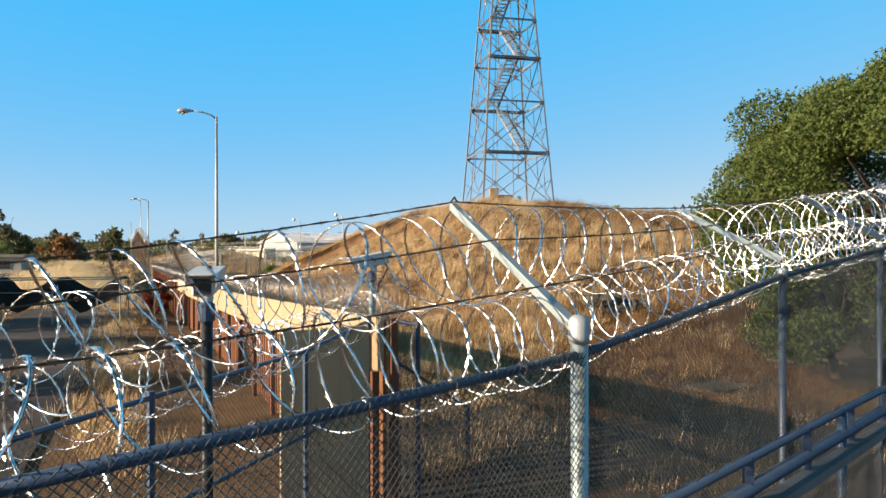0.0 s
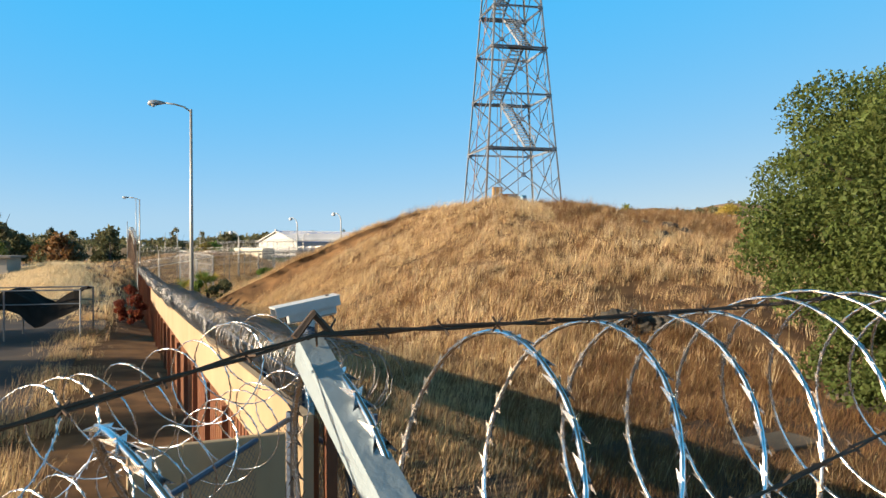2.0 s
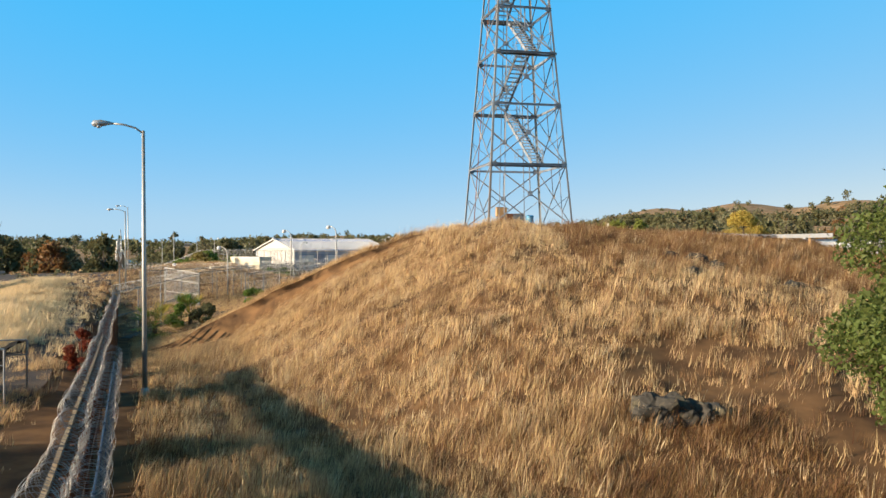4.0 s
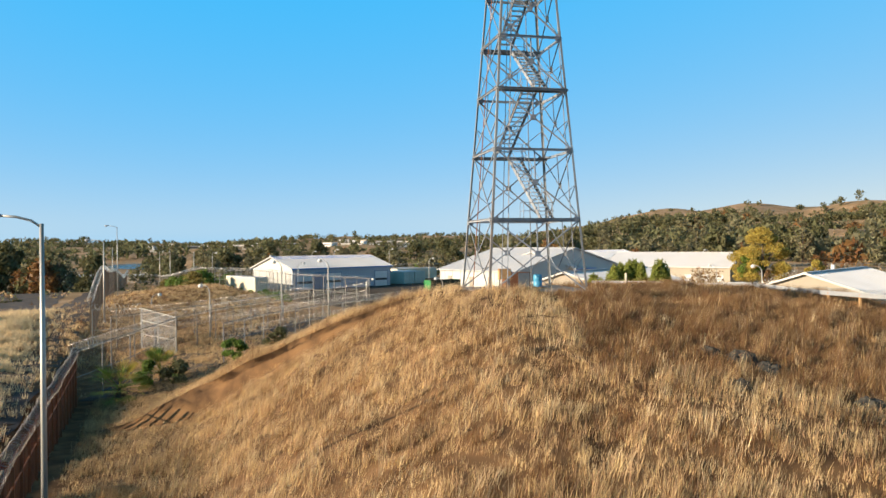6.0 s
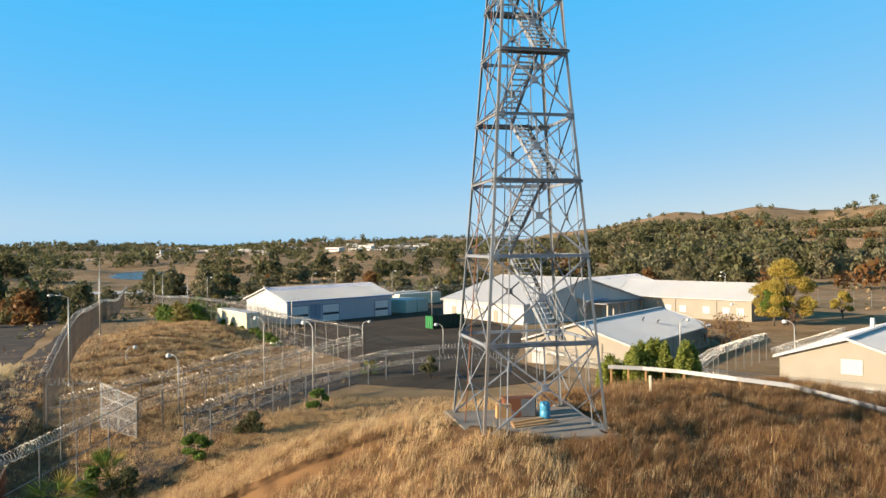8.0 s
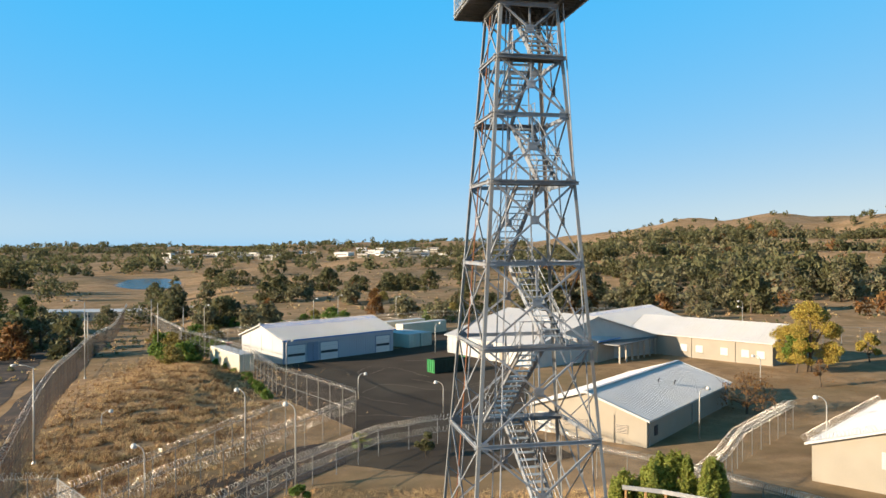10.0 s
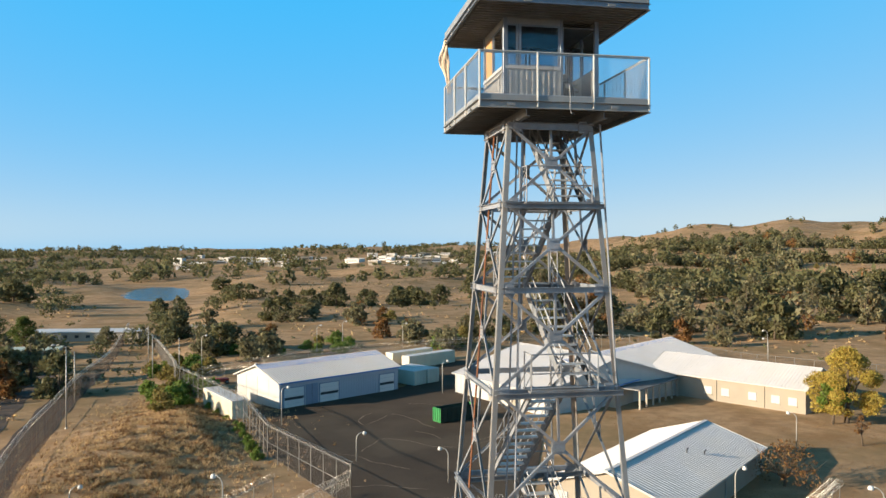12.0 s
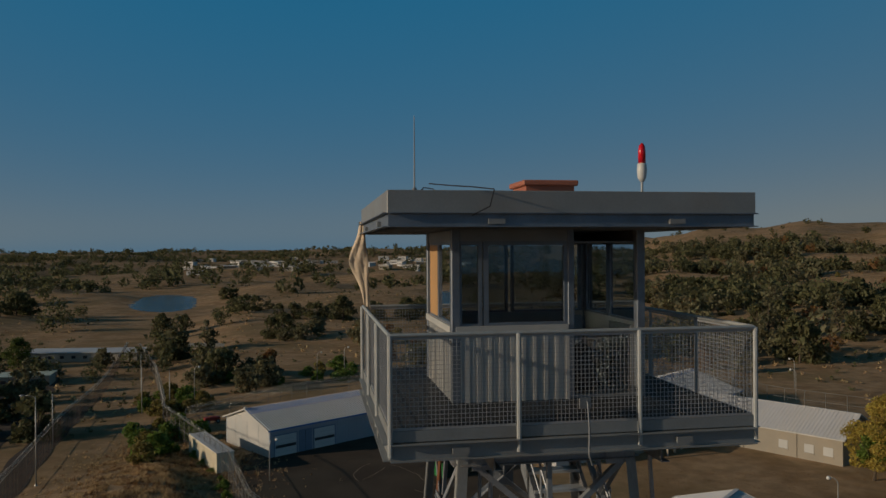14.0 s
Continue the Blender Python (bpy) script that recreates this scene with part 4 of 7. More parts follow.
def coil_mesh(name, line, radius, pitch, width, mat, seg=20, barb=0.0, jitter=0.1, seed=1):
    """Razor wire: a flat band wound along a line, with barbs where it is near."""
    r = np.random.RandomState(seed)
    P = np.array([tuple(p) for p in resample(line, 0.25)])
    D = np.linalg.norm(np.diff(P, axis=0), axis=1)
    S = np.concatenate([[0], np.cumsum(D)])
    turns = S[-1] / pitch
    n = int(turns * seg)
    t = np.linspace(0, S[-1], n)
    C = np.stack([np.interp(t, S, P[:, k]) for k in range(3)], 1)
    T = np.gradient(C, axis=0)
    T /= np.linalg.norm(T, axis=1)[:, None]
    side = np.stack([T[:, 1], -T[:, 0], np.zeros(n)], 1)
    side /= np.linalg.norm(side, axis=1)[:, None]
    up = np.cross(side, T)
    wob = np.interp(np.arange(n) / seg, np.arange(int(turns) + 2), 1 + jitter * r.uniform(-1, 1, int(turns) + 2))
    lean = np.interp(np.arange(n) / seg, np.arange(int(turns) + 2), pitch * 0.7 * r.uniform(-1, 1, int(turns) + 2))
    a = np.arange(n) / seg * math.tau
    rad = side * np.cos(a)[:, None] + up * np.sin(a)[:, None]
    Q = C + rad * (radius * wob)[:, None] + T * (lean * np.sin(a * 1.0))[:, None]
    G = np.gradient(Q, axis=0)
    G /= np.linalg.norm(G, axis=1)[:, None]
    B = np.cross(G, rad)
    V = np.concatenate([Q + B * width / 2, Q + rad * width * 0.3, Q - B * width / 2, Q - rad * width * 0.3])
    i = np.arange(n - 1)
    F = np.concatenate([np.stack([i + k * n, i + 1 + k * n, i + 1 + ((k + 1) % 4) * n, i + ((k + 1) % 4) * n], 1) for k in range(4)])
    if barb:
        ln = np.concatenate([[0], np.cumsum(np.linalg.norm(np.diff(Q, axis=0), axis=1))])
        bt = np.arange(0.05, ln[-1], barb)
        bq = np.stack([np.interp(bt, ln, Q[:, k]) for k in range(3)], 1)
        bg_ = np.stack([np.interp(bt, ln, G[:, k]) for k in range(3)], 1)
        bb = np.stack([np.interp(bt, ln, B[:, k]) for k in range(3)], 1)
        m, L = len(bt), 0.030
        n0 = len(V)
        o = np.cross(bg_, bb) * 0.004
        for sg in (-1, 1):
            tip = bq + bb * sg * 0.019
            V = np.concatenate([V, tip - bg_ * L, bq - bg_ * 0.012 + o, tip + bg_ * L, bq + bg_ * 0.012 - o])
            j = np.arange(m)
            F = np.concatenate([F, np.stack([j + n0, j + n0 + m, j + n0 + 2 * m, j + n0 + 3 * m], 1)])
            n0 = len(V)
    return big_mesh(name, V, F, mat)


def mesh_wires(name, a, b, h0, h1, step, w, mat, wave=0.0):
    """Woven fence wire between two posts: slanting wires both ways, from height h0 to h1 (given at a and b)."""
    a, b = np.array(a[:2]), np.array(b[:2])
    ln = np.linalg.norm(b - a)
    d = (b - a) / ln
    nrm = np.array([d[1], -d[0]])
    lo, hi = min(h0), max(h1)
    V, F = [], []
    H_ = hi - lo
    for k in range(int(-H_ / step), int(ln / step) + 1):
        for sgn in (1, -1):
            u0, z0, u1, z1 = (k * step, lo, k * step + H_, hi) if sgn > 0 else (k * step, hi, k * step + H_, lo)
            # clip to the panel
            t0, t1 = max(0, -u0 / H_), min(1, (ln - u0) / H_)
            if t1 - t0 < 0.01:
                continue
            e = []
            for t in (t0, t1):
                e.append((u0 + (u1 - u0) * t, z0 + (z1 - z0) * t))
            for (u, z), (uu, zz) in ((e[0], e[1]),):
                off = nrm * (0.004 * sgn)
                p, q = np.array([*(a + d * u + off), z]), np.array([*(a + d * uu + off), zz])
                s = np.array([0.7 * d[0] * -sgn, 0.7 * d[1] * -sgn, 0.7]) * w / 2
                n3 = np.array([*nrm, 0]) * w / 2
                k0 = len(V)
                V += [p + s, p - s + n3, p - s - n3, q + s, q - s + n3, q - s - n3]
                F += [(k0, k0 + 1, k0 + 4, k0 + 3), (k0 + 1, k0 + 2, k0 + 5, k0 + 4), (k0 + 2, k0, k0 + 3, k0 + 5)]
    V = np.array(V)
    # follow the slope of the rails
    u = np.clip(((V[:, :2] - a) @ d) / ln, 0, 1)
    z = (V[:, 2] - lo) / H_
    V[:, 2] = (h0[0] + (h0[1] - h0[0]) * u) * (1 - z) + (h1[0] + (h1[1] - h1[0]) * u) * z
    if wave:
        V[:, 2] += 0
        V[:, :2] += nrm[None] * (wave * np.sin(u * 9 + z * 5))[:, None]
    return big_mesh(name, V, F, mat)


def fence(label, line, tops, spacing=3.0, post_r=0.035, step=0.06, wire=0.004, wmat=None, pmat=None, rails=(1.0,), coils=(), group="", name="chain_link_fence", seed=3, base=None, rail_r=0.022, arms=0.0):
    """A chain-link fence along a line. tops: the height of the top rail at each point of the line, as z.
    coils: (height over the rail, sideways, radius, pitch, width, barb)."""
    fe = thing(name, label, "fence", group=group)
    wmat, pmat = wmat or WIRE_FAR, pmat or FENCE_POST
    pts = [Vector((x, y, z)) for (x, y), z in zip(line, tops)]
    for n_, (a, b) in enumerate(zip(pts, pts[1:])):
        ln = (b - a).xy.length
        n = max(1, round(ln / spacing))
        ga, gb = ground_z(a.x, a.y), ground_z(b.x, b.y)
        for i in range(n + (n_ == len(pts) - 2)):
            p = a.lerp(b, i / n)
            gz = ground_z(p.x, p.y) if base is None else base
            part("post", tube(bmesh.new(), [(p.x, p.y, gz - 0.3), (p.x, p.y, p.z + 0.05)], post_r, 6), pmat, fe)
            if arms:
                d = (b - a).normalized()
                s = Vector((-d.y, d.x, 0)) * arms
                part("arm", beam(bmesh.new(), p, p + s + UPZ * abs(arms), 0.04, 0.04), pmat, fe)
        for f in rails:
            za, zb = (ga if base is None else base) * (1 - f) + a.z * f, (gb if base is None else base) * (1 - f) + b.z * f
            part("rail", tube(bmesh.new(), [(a.x, a.y, za), (b.x, b.y, zb)], rail_r, 6), pmat, fe)
        g0 = (ga + 0.05, gb + 0.05) if base is None else (base + 0.05, base + 0.05)
        part("wire_mesh", mesh_wires("wire_mesh", a, b, g0, (a.z, b.z), step, wire, wmat), None, fe)
    for k, (dz, ds, r, pitch, w, barb) in enumerate(coils):
        ln_ = []
        for i, p in enumerate(pts):
            d = (pts[min(i + 1, len(pts) - 1)] - pts[max(i - 1, 0)]).normalized()
            ln_.append(p + Vector((-d.y, d.x, 0)) * ds + UPZ * dz)
        part("razor_coil", coil_mesh("razor_coil", ln_, r, pitch, w, RAZOR if barb else RAZOR_FAR, seg=22 if barb else 12, barb=barb, seed=seed + k), None, fe)
    return fe


# the nearest fence: a line that the camera crosses
N_DIR = Vector((0.68, 0.73, 0)).normalized()
N_OUT = Vector((-N_DIR.y, N_DIR.x, 0))
N_O = Vector((0.72, 4.06, 0))


def near_at(s, z=0.0, out=0.0):
    return N_O + N_DIR * s + N_OUT * out + Vector((0, 0, z))


def near_rail(s):
    return float(np.interp(s, [-9, -2.8, 0, 3, 6.3, 14], [2.2, 2.37, 2.44, 2.78, 3.01, 3.4]))


def arm_tip(s):
    """Where the arms' tips and the top strand run: falling to the west, rising to the east."""
    return Vector([float(np.interp(s, [-6, 0, 3, 6, 12], q)) for q in ((-4.0, 0.07, 2.01, 3.69, 7.2), (0.75, 5.13, 6.45, 7.86, 10.9), (2.5, 3.31, 3.33, 3.55, 4.0))])


nf = thing("chain_link_fence", "tall chain-link fence topped with razor coils and angled arms", "fence", group="perimeter fences")
G0 = -0.55
stations = [-6, -3, 0, 3, 6, 9, 12]
for s in stations:
    z = near_rail(s)
    terminal = s == 0
    r = 0.048 if terminal else 0.03
    p = near_at(s)
    post = part("post", tube(bmesh.new(), [(p.x, p.y, G0 - 0.3), (p.x, p.y, z + (0.16 if terminal else 0.0))], r, 16), POST if terminal else RAIL, nf, smooth=True)
    bm = lathe(bmesh.new(), [(r + 0.009, 0.0), (r + 0.011, 0.04), (r + 0.011, 0.1), (r + 0.006, 0.13), (r * 0.6, 0.15)] if terminal else [(r + 0.006, 0), (r + 0.008, 0.06), (r * 0.5, 0.075)], (p.x, p.y, z + (0.06 if terminal else -0.01)), 18)
    part("cap", bm, CAP, nf, "cast post cap", smooth=True)
    if s < 0:
        continue
    a, b = near_at(s, z + 0.15), arm_tip(s)
    bm = bmesh.new()
    ax, bx, d, sd, u, ln = frame_axes(a, b)
    # a tapered folded steel arm
    w0, w1 = 0.031, 0.021
    vs = [bm.verts.new(q + sd * (x * w / 1) + u * y) for q, w in ((a, w0), (b, w1)) for x, y in ((-1, 0), (1, 0), (1, -0.012), (0.8, -0.05), (-0.8, -0.05), (-1, -0.012))]
    for f in ((5, 4, 3, 2, 1, 0), (6, 7, 8, 9, 10, 11)):
        bm.faces.new([vs[i] for i in f])
    for i in range(6):
        bm.faces.new((vs[i], vs[(i + 1) % 6], vs[6 + (i + 1) % 6], vs[6 + i]))
    part("arm", bm, ARM, nf, "pale galvanised outrigger arm")
    tip = a.lerp(b, 0.99)
    part("clip", tube(bmesh.new(), [tip - N_DIR * 0.035 + UPZ * 0.01, tip + UPZ * 0.045, tip + N_DIR * 0.035 + UPZ * 0.01], 0.007, 5), BARB, nf)
for s0, s1 in zip(stations, stations[1:]):
    z0, z1 = near_rail(s0), near_rail(s1)
    part("top_rail", tube(bmesh.new(), [near_at(s0, z0), near_at((s0 + s1) / 2, (z0 + z1) / 2 - 0.006), near_at(s1, z1)], 0.025, 12), RAIL, nf, smooth=True)
    dens = 0.042 if s0 < 5 else 0.06
    part("wire_mesh", mesh_wires("wire_mesh", near_at(s0, 0, -0.03), near_at(s1, 0, -0.03), (G0 + 0.05, G0 + 0.05), (z0 + 0.02, z1 + 0.02), dens, 0.0042, WIRE, wave=0.012), None, nf)
    for i in range(1, 6):
        s = s0 + (s1 - s0) * i / 6
        c = near_at(s, near_rail(s))
        part("tie_wire", tube(bmesh.new(), [c + (N_OUT * math.cos(a) + UPZ * math.sin(a)) * 0.029 for a in np.linspace(0, 5.6, 9)] + [c - N_OUT * 0.04 - UPZ * 0.07], 0.0035, 4), RAZOR, nf)
# knuckled tips of the wire along the rail
v, f = [], []
for i in range(int(9.5 / 0.052)):
    s = -3 + i * 0.052
    c = near_at(s, near_rail(s) + 0.02, -0.03)
    k = len(v)
    v += [c - N_DIR * 0.004, c + N_DIR * 0.004, c + UPZ * 0.03 + N_DIR * 0.012 * (1 if i % 2 else -1), c + N_OUT * 0.005]
    f += [(k, k + 1, k + 2), (k + 1, k + 3, k + 2), (k + 3, k, k + 2)]
tagged(raw("wire_fringe", v, f, WIRE, nf), kind="stuff")
# two rows of razor coils: high under the arms' tips, and low behind the rail
for lab, lo_s, hi_s, r_, high_, out_, pitch_, seed_ in (("bright razor wire coil hung from the arms", -0.45, 12.1, 0.32, True, 0.0, 0.23, 11), ("stretched razor wire coil hung from the arms", -4.0, -0.3, 0.32, True, 0.0, 0.36, 13), ("bright razor wire coil behind the rail", -1.2, 12.1, 0.25, False, 0.36, 0.22, 12), ("stretched razor wire coil behind the rail", -4.4, -1.0, 0.25, False, 0.34, 0.33, 16)):
    row = []
    for s in np.arange(lo_s, hi_s, 0.4):
        sag = 0.02 * math.sin(s * 2.3 + seed_)
        row.append(arm_tip(s) - UPZ * (r_ + 0.02 - sag) if high_ else near_at(s, near_rail(s) + 0.06 + sag, out_))
    part("razor_coil", coil_mesh("razor_coil", row, r_, pitch_, 0.015, RAZOR, seg=44, barb=0.075, jitter=0.08, seed=seed_), None, nf, lab)


def barbed(line, parent, seed):
    """Two-strand wire with a knot of barbs every hand's breadth."""
    r = random.Random(seed)
    bm = bmesh.new()
    pts = resample(line, 0.12)
    for ph in (0, math.pi):
        tube(bm, [p + Vector((0, math.cos(i * 1.9 + ph) * 0.004, math.sin(i * 1.9 + ph) * 0.004)) for i, p in enumerate(pts)], 0.0028, 4)
    for i, p in enumerate(pts):
        if i % 1 == 0:
            for k in range(2):
                d = Vector((r.uniform(-1, 1), r.uniform(-1, 1), r.uniform(-1, 1))).normalized() * 0.018
                beam(bm, p - d, p + d, 0.003, 0.003)
    part("barbed_wire", bm, BARB, parent, "rusty barbed strand")


for f_ in (0.98, 0.62, 0.25):
    barbed([near_at(s, near_rail(s) + 0.15).lerp(arm_tip(s), f_) + UPZ * (0.02 - 0.02 * math.sin(s % 3 / 3 * math.pi)) for s in np.arange(-6, 12.1, 0.75)], nf, int(f_ * 100))

# lower fence just before it, with twisted tips on its rail
lf = thing("chain_link_fence", "lower chain-link fence with barbed tips along its rail", "fence", group="perimeter fences")
for z, r in ((1.78, 0.03), (1.60, 0.045)):
    part("rail", tube(bmesh.new(), [near_at(-2, z, -0.5), near_at(12, z, -0.5)], r, 10), RAIL, lf, smooth=True)
part("channel", beam(bmesh.new(), near_at(-2, 1.48, -0.55), near_at(12, 1.48, -0.55), 0.12, 0.06), STEEL_DARK, lf)
for s in np.arange(-2, 12.1, 1.0):
    part("bracket", beam(bmesh.new(), near_at(s, 1.5, -0.5), near_at(s, 1.80, -0.5), 0.05, 0.05), RAIL, lf)
for s in (-2, 2.8, 7.4, 12):
    p = near_at(s, 0, -0.5)
    part("post", tube(bmesh.new(), [(p.x, p.y, G0 - 0.3), (p.x, p.y, 1.8)], 0.035, 10), RAIL, lf, smooth=True)
part("wire_mesh", mesh_wires("wire_mesh", near_at(-2, 0, -0.62), near_at(12, 0, -0.62), (G0 + 0.05, G0 + 0.05), (1.42, 1.42), 0.052, 0.004, WIRE_FAR), None, lf)
rt = random.Random(5)
for s in np.arange(-1.9, 12, 0.22):
    c = near_at(s, 1.79, -0.5)
    d = Vector((rt.uniform(-1, 1), rt.uniform(-1, 1), 1.2)).normalized()
    part("barb", tube(bmesh.new(), [c, c + d * 0.05, c + d * 0.07 + N_DIR * 0.03], 0.004, 4), BARB, lf)

# second fence leading to the steel wall
sf = fence("chain-link fence with sagging razor wire beside the wall", [(-4.1, 0.9), (-3.0, 3.4), (-1.52, 8.46), (-1.0, 10.22)], [1.8, 1.84, 1.88, 2.05], 2.6, 0.032, 0.06, 0.004, WIRE, RAIL, rails=(1.0, 0.62), coils=((0.14, 0.0, 0.28, 0.26, 0.014, 0.08), (0.58, 0.1, 0.30, 0.32, 0.014, 0.08)), group="perimeter fences", seed=21)
jf = fence("short chain-link fence closing the corner by the wall", [(-1.0, 10.22), (-0.7, 11.6), (0.4, 12.6)], [2.05, 1.3, 0.4], 1.5, 0.04, 0.06, 0.004, WIRE, RAIL, group="perimeter fences", seed=24)


def wall_at(s, z=0.0, out=0.0):
    """A place on the wall's line; out is towards the mound."""
    return WALL_START + WALL_DIR * s + Vector((WALL_DIR.y, -WALL_DIR.x, 0)) * out + Vector((0, 0, z))


# tan and rust steel wall
def wall_top(s):
    return float(np.interp(s, [0, 12, 30, 72], [2.12, 1.78, 1.4, 1.15]))


wall = thing("wall_west", "long rusted steel wall with a tan top band", "wall", kind="structure")
WALL_END = 72.0
SLAT = mesh_of("slat", box(bmesh.new(), (0, 0, 0.5), (0.13, 0.06, 1.0), bevel=0.012), WALL_RUST)
s = 0.0
k = 0
while s < WALL_END:
    e = min(s + 1.2, WALL_END)
    zt0, zt1 = wall_top(s), wall_top(e)
    a, b = wall_at(s), wall_at(e)
    gz = min(ground_z(a.x, a.y), ground_z(b.x, b.y)) - 0.3
    # upper smooth band
    bm = bmesh.new()
    band = 0.70 - 0.1 * s / WALL_END
    q = [wall_at(s, zt0 - band, -0.06), wall_at(e, zt1 - band, -0.06), wall_at(e, zt1, -0.06), wall_at(s, zt0, -0.06), wall_at(s, zt0 - band, 0.025), wall_at(e, zt1 - band, 0.025), wall_at(e, zt1, 0.025), wall_at(s, zt0, 0.025)]
    vs = [bm.verts.new(p) for p in q]
    for fc in ((0, 1, 2, 3), (7, 6, 5, 4), (3, 2, 6, 7), (0, 4, 5, 1), (0, 3, 7, 4), (1, 5, 6, 2)):
        bm.faces.new([vs[i] for i in fc])
    bmesh.ops.recalc_face_normals(bm, faces=bm.faces)
    if s < 37:
        part("band_panel", bm, WALL_TAN, wall)
    else:
        bm.free()
    # rusty slats behind and below it, with daylight between them
    zs = wall_top((s + e) / 2) - 0.03
    n_sl = 4 if s < 37 else 3
    for i in range(n_sl):
        sl_ = part("slat", SLAT, None, wall)
        sl_.matrix_local = Matrix.Translation(wall_at(s + (i + 0.5) * (e - s) / n_sl, gz, 0.06)) @ Matrix.Rotation(radians(22.85 + 90), 4, "Z") @ Matrix.Diagonal((1, 1, zs - gz, 1))
    part("back_rail", beam(bmesh.new(), wall_at(s, zt0 - band - 0.35, 0.15), wall_at(e, zt1 - band - 0.35, 0.15), 0.05, 0.08), WALL_RUST, wall)
    if k % 2 == 0:
        part("post", beam(bmesh.new(), wall_at(s, gz, 0.16), wall_at(s, zt0 - 0.02, 0.16), 0.09, 0.10, WALL_DIR), WALL_RUST, wall)
        part("post", beam(bmesh.new(), wall_at(s, gz, -0.1), wall_at(s, zt0 - (band if s < 37 else 0.05), -0.1), 0.09, 0.10, WALL_DIR), WALL_RUST, wall)
    s = e
    k += 1
for k in range(3):
    part("return_panel", box(bmesh.new(), (0, 0, 0), (0.375, 0.05, 2.75), bevel=0.008), WALL_TAN, wall).matrix_local = Matrix.Translation((-1.13 - 0.345 * k, 9.72 - 0.147 * k, 0.66 - 0.01 * k)) @ Matrix.Rotation(radians(23.1), 4, "Z")
wc = thing("razor_wire_coil", "grey razor wire coil lying along the wall top", "razor wire", group="coils on the steel wall")
part("coil", coil_mesh("coil", [wall_at(s_, wall_top(s_) + 0.27 + 0.05 * math.sin(s_ * 0.9), 0.10 + 0.05 * math.sin(s_ * 0.6)) for s_ in np.arange(0.3, 72.2, 1.0)], 0.27, 0.14, 0.012, RAZOR_OLD, seg=14, jitter=0.22, seed=31), None, wc)
part("tension_wire", tube(bmesh.new(), [wall_at(s_, wall_top(s_) + 0.5 - 0.03 * (k_ % 2), 0.12) for k_, s_ in enumerate(np.arange(0.3, 72.2, 1.5))], 0.005, 5), BARB, wc)
wc = thing("razor_wire_coil", "grey razor wire coil on the fence behind the wall", "razor wire", group="coils on the steel wall")
part("coil", coil_mesh("coil", [wall_at(s_, wall_top(s_) + 0.12 + 0.05 * math.sin(s_ * 0.7 + 1), 0.58) for s_ in np.arange(0.3, 29, 1.0)], 0.28, 0.17, 0.012, RAZOR_OLD, seg=14, jitter=0.22, seed=32), None, wc)
part("tension_wire", tube(bmesh.new(), [wall_at(s_, wall_top(s_) + 0.38 - 0.03 * (k_ % 2), 0.58) for k_, s_ in enumerate(np.arange(0.3, 28.5, 1.5))], 0.005, 5), BARB, wc)
bf_line = [wall_at(s_, 0, 0.62) for s_ in (0.3, 14, 28)]
fence("chain-link fence standing close behind the wall", [(p.x, p.y) for p in bf_line], [wall_top(s_) - 0.15 for s_ in (0.3, 14, 28)], 3.0, 0.035, 0.12, 0.006, WIRE_FAR, RAIL, group="perimeter fences", seed=33)

# far part of the same line: tall rust-coloured picket fence
pk = thing("picket_fence", "tall rust-coloured steel picket fence topped with razor wire", "fence", group="perimeter fences")
PICKET = material("rust_stained_picket", (0.30, 0.19, 0.115), rough=0.8, var=0.3, scale=1.5, rand=0.25)
PICK = mesh_of("picket", box(bmesh.new(), (0, 0, 0.5), (0.06, 0.05, 1.0)), PICKET)
PK_LINE = [wall_at(92.0), Vector((-66.0, 163.0, 0)), Vector((-91.6, 226.0, 0)), Vector((-137.0, 334.0, 0))]
PK_TALL = [5.4, 4.7, 4.5, 4.4]
n_p = 0
coil_line = []
for (a, b), (ta, tb) in zip(zip(PK_LINE, PK_LINE[1:]), zip(PK_TALL, PK_TALL[1:])):
    ln, turn = (b - a).length, math.degrees(math.atan2(-(b - a).x, (b - a).y))
    gap = 0.85 if n_p == 0 else 1.4 if n_p < 120 else 2.2
    for i in range(int(ln / gap)):
        t = i * gap / ln
        p = a.lerp(b, t)
        gz = ground_z(p.x, p.y)
        ob = part("picket", PICK, None, pk)
        ob.matrix_local = pose(p.x, p.y, gz - 0.2, 0, 0, turn) @ Matrix.Diagonal((1, 1, ta + (tb - ta) * t + 0.2, 1))
        n_p += 1
    pts = [a.lerp(b, i / 8) for i in range(9)]
    tops = [ground_z(p.x, p.y) + ta + (tb - ta) * i / 8 for i, p in enumerate(pts)]
    for f_ in (0.2, 0.55, 0.97):
        part("rail", tube(bmesh.new(), [Vector((p.x, p.y, ground_z(p.x, p.y) * (1 - f_) + z_ * f_)) for p, z_ in zip(pts, tops)], 0.035, 6), WALL_RUST, pk)
    for (p, q), (zp, zq) in zip(zip(pts, pts[1:]), zip(tops, tops[1:])):
        part("wire_mesh", mesh_wires("wire_mesh", p, q, (ground_z(p.x, p.y), ground_z(q.x, q.y)), (zp, zq), 0.36, 0.007, WIRE_FAR), None, pk)
    coil_line += [Vector((p.x, p.y, z_ + 0.15)) for p, z_ in zip(pts, tops)]
part("razor_coil", coil_mesh("razor_coil", [p for i, p in enumerate(coil_line) if i == 0 or (p - coil_line[i - 1]).length > 0.5], 0.33, 0.45, 0.022, RAZOR_FAR, seg=8, seed=35), None, pk)

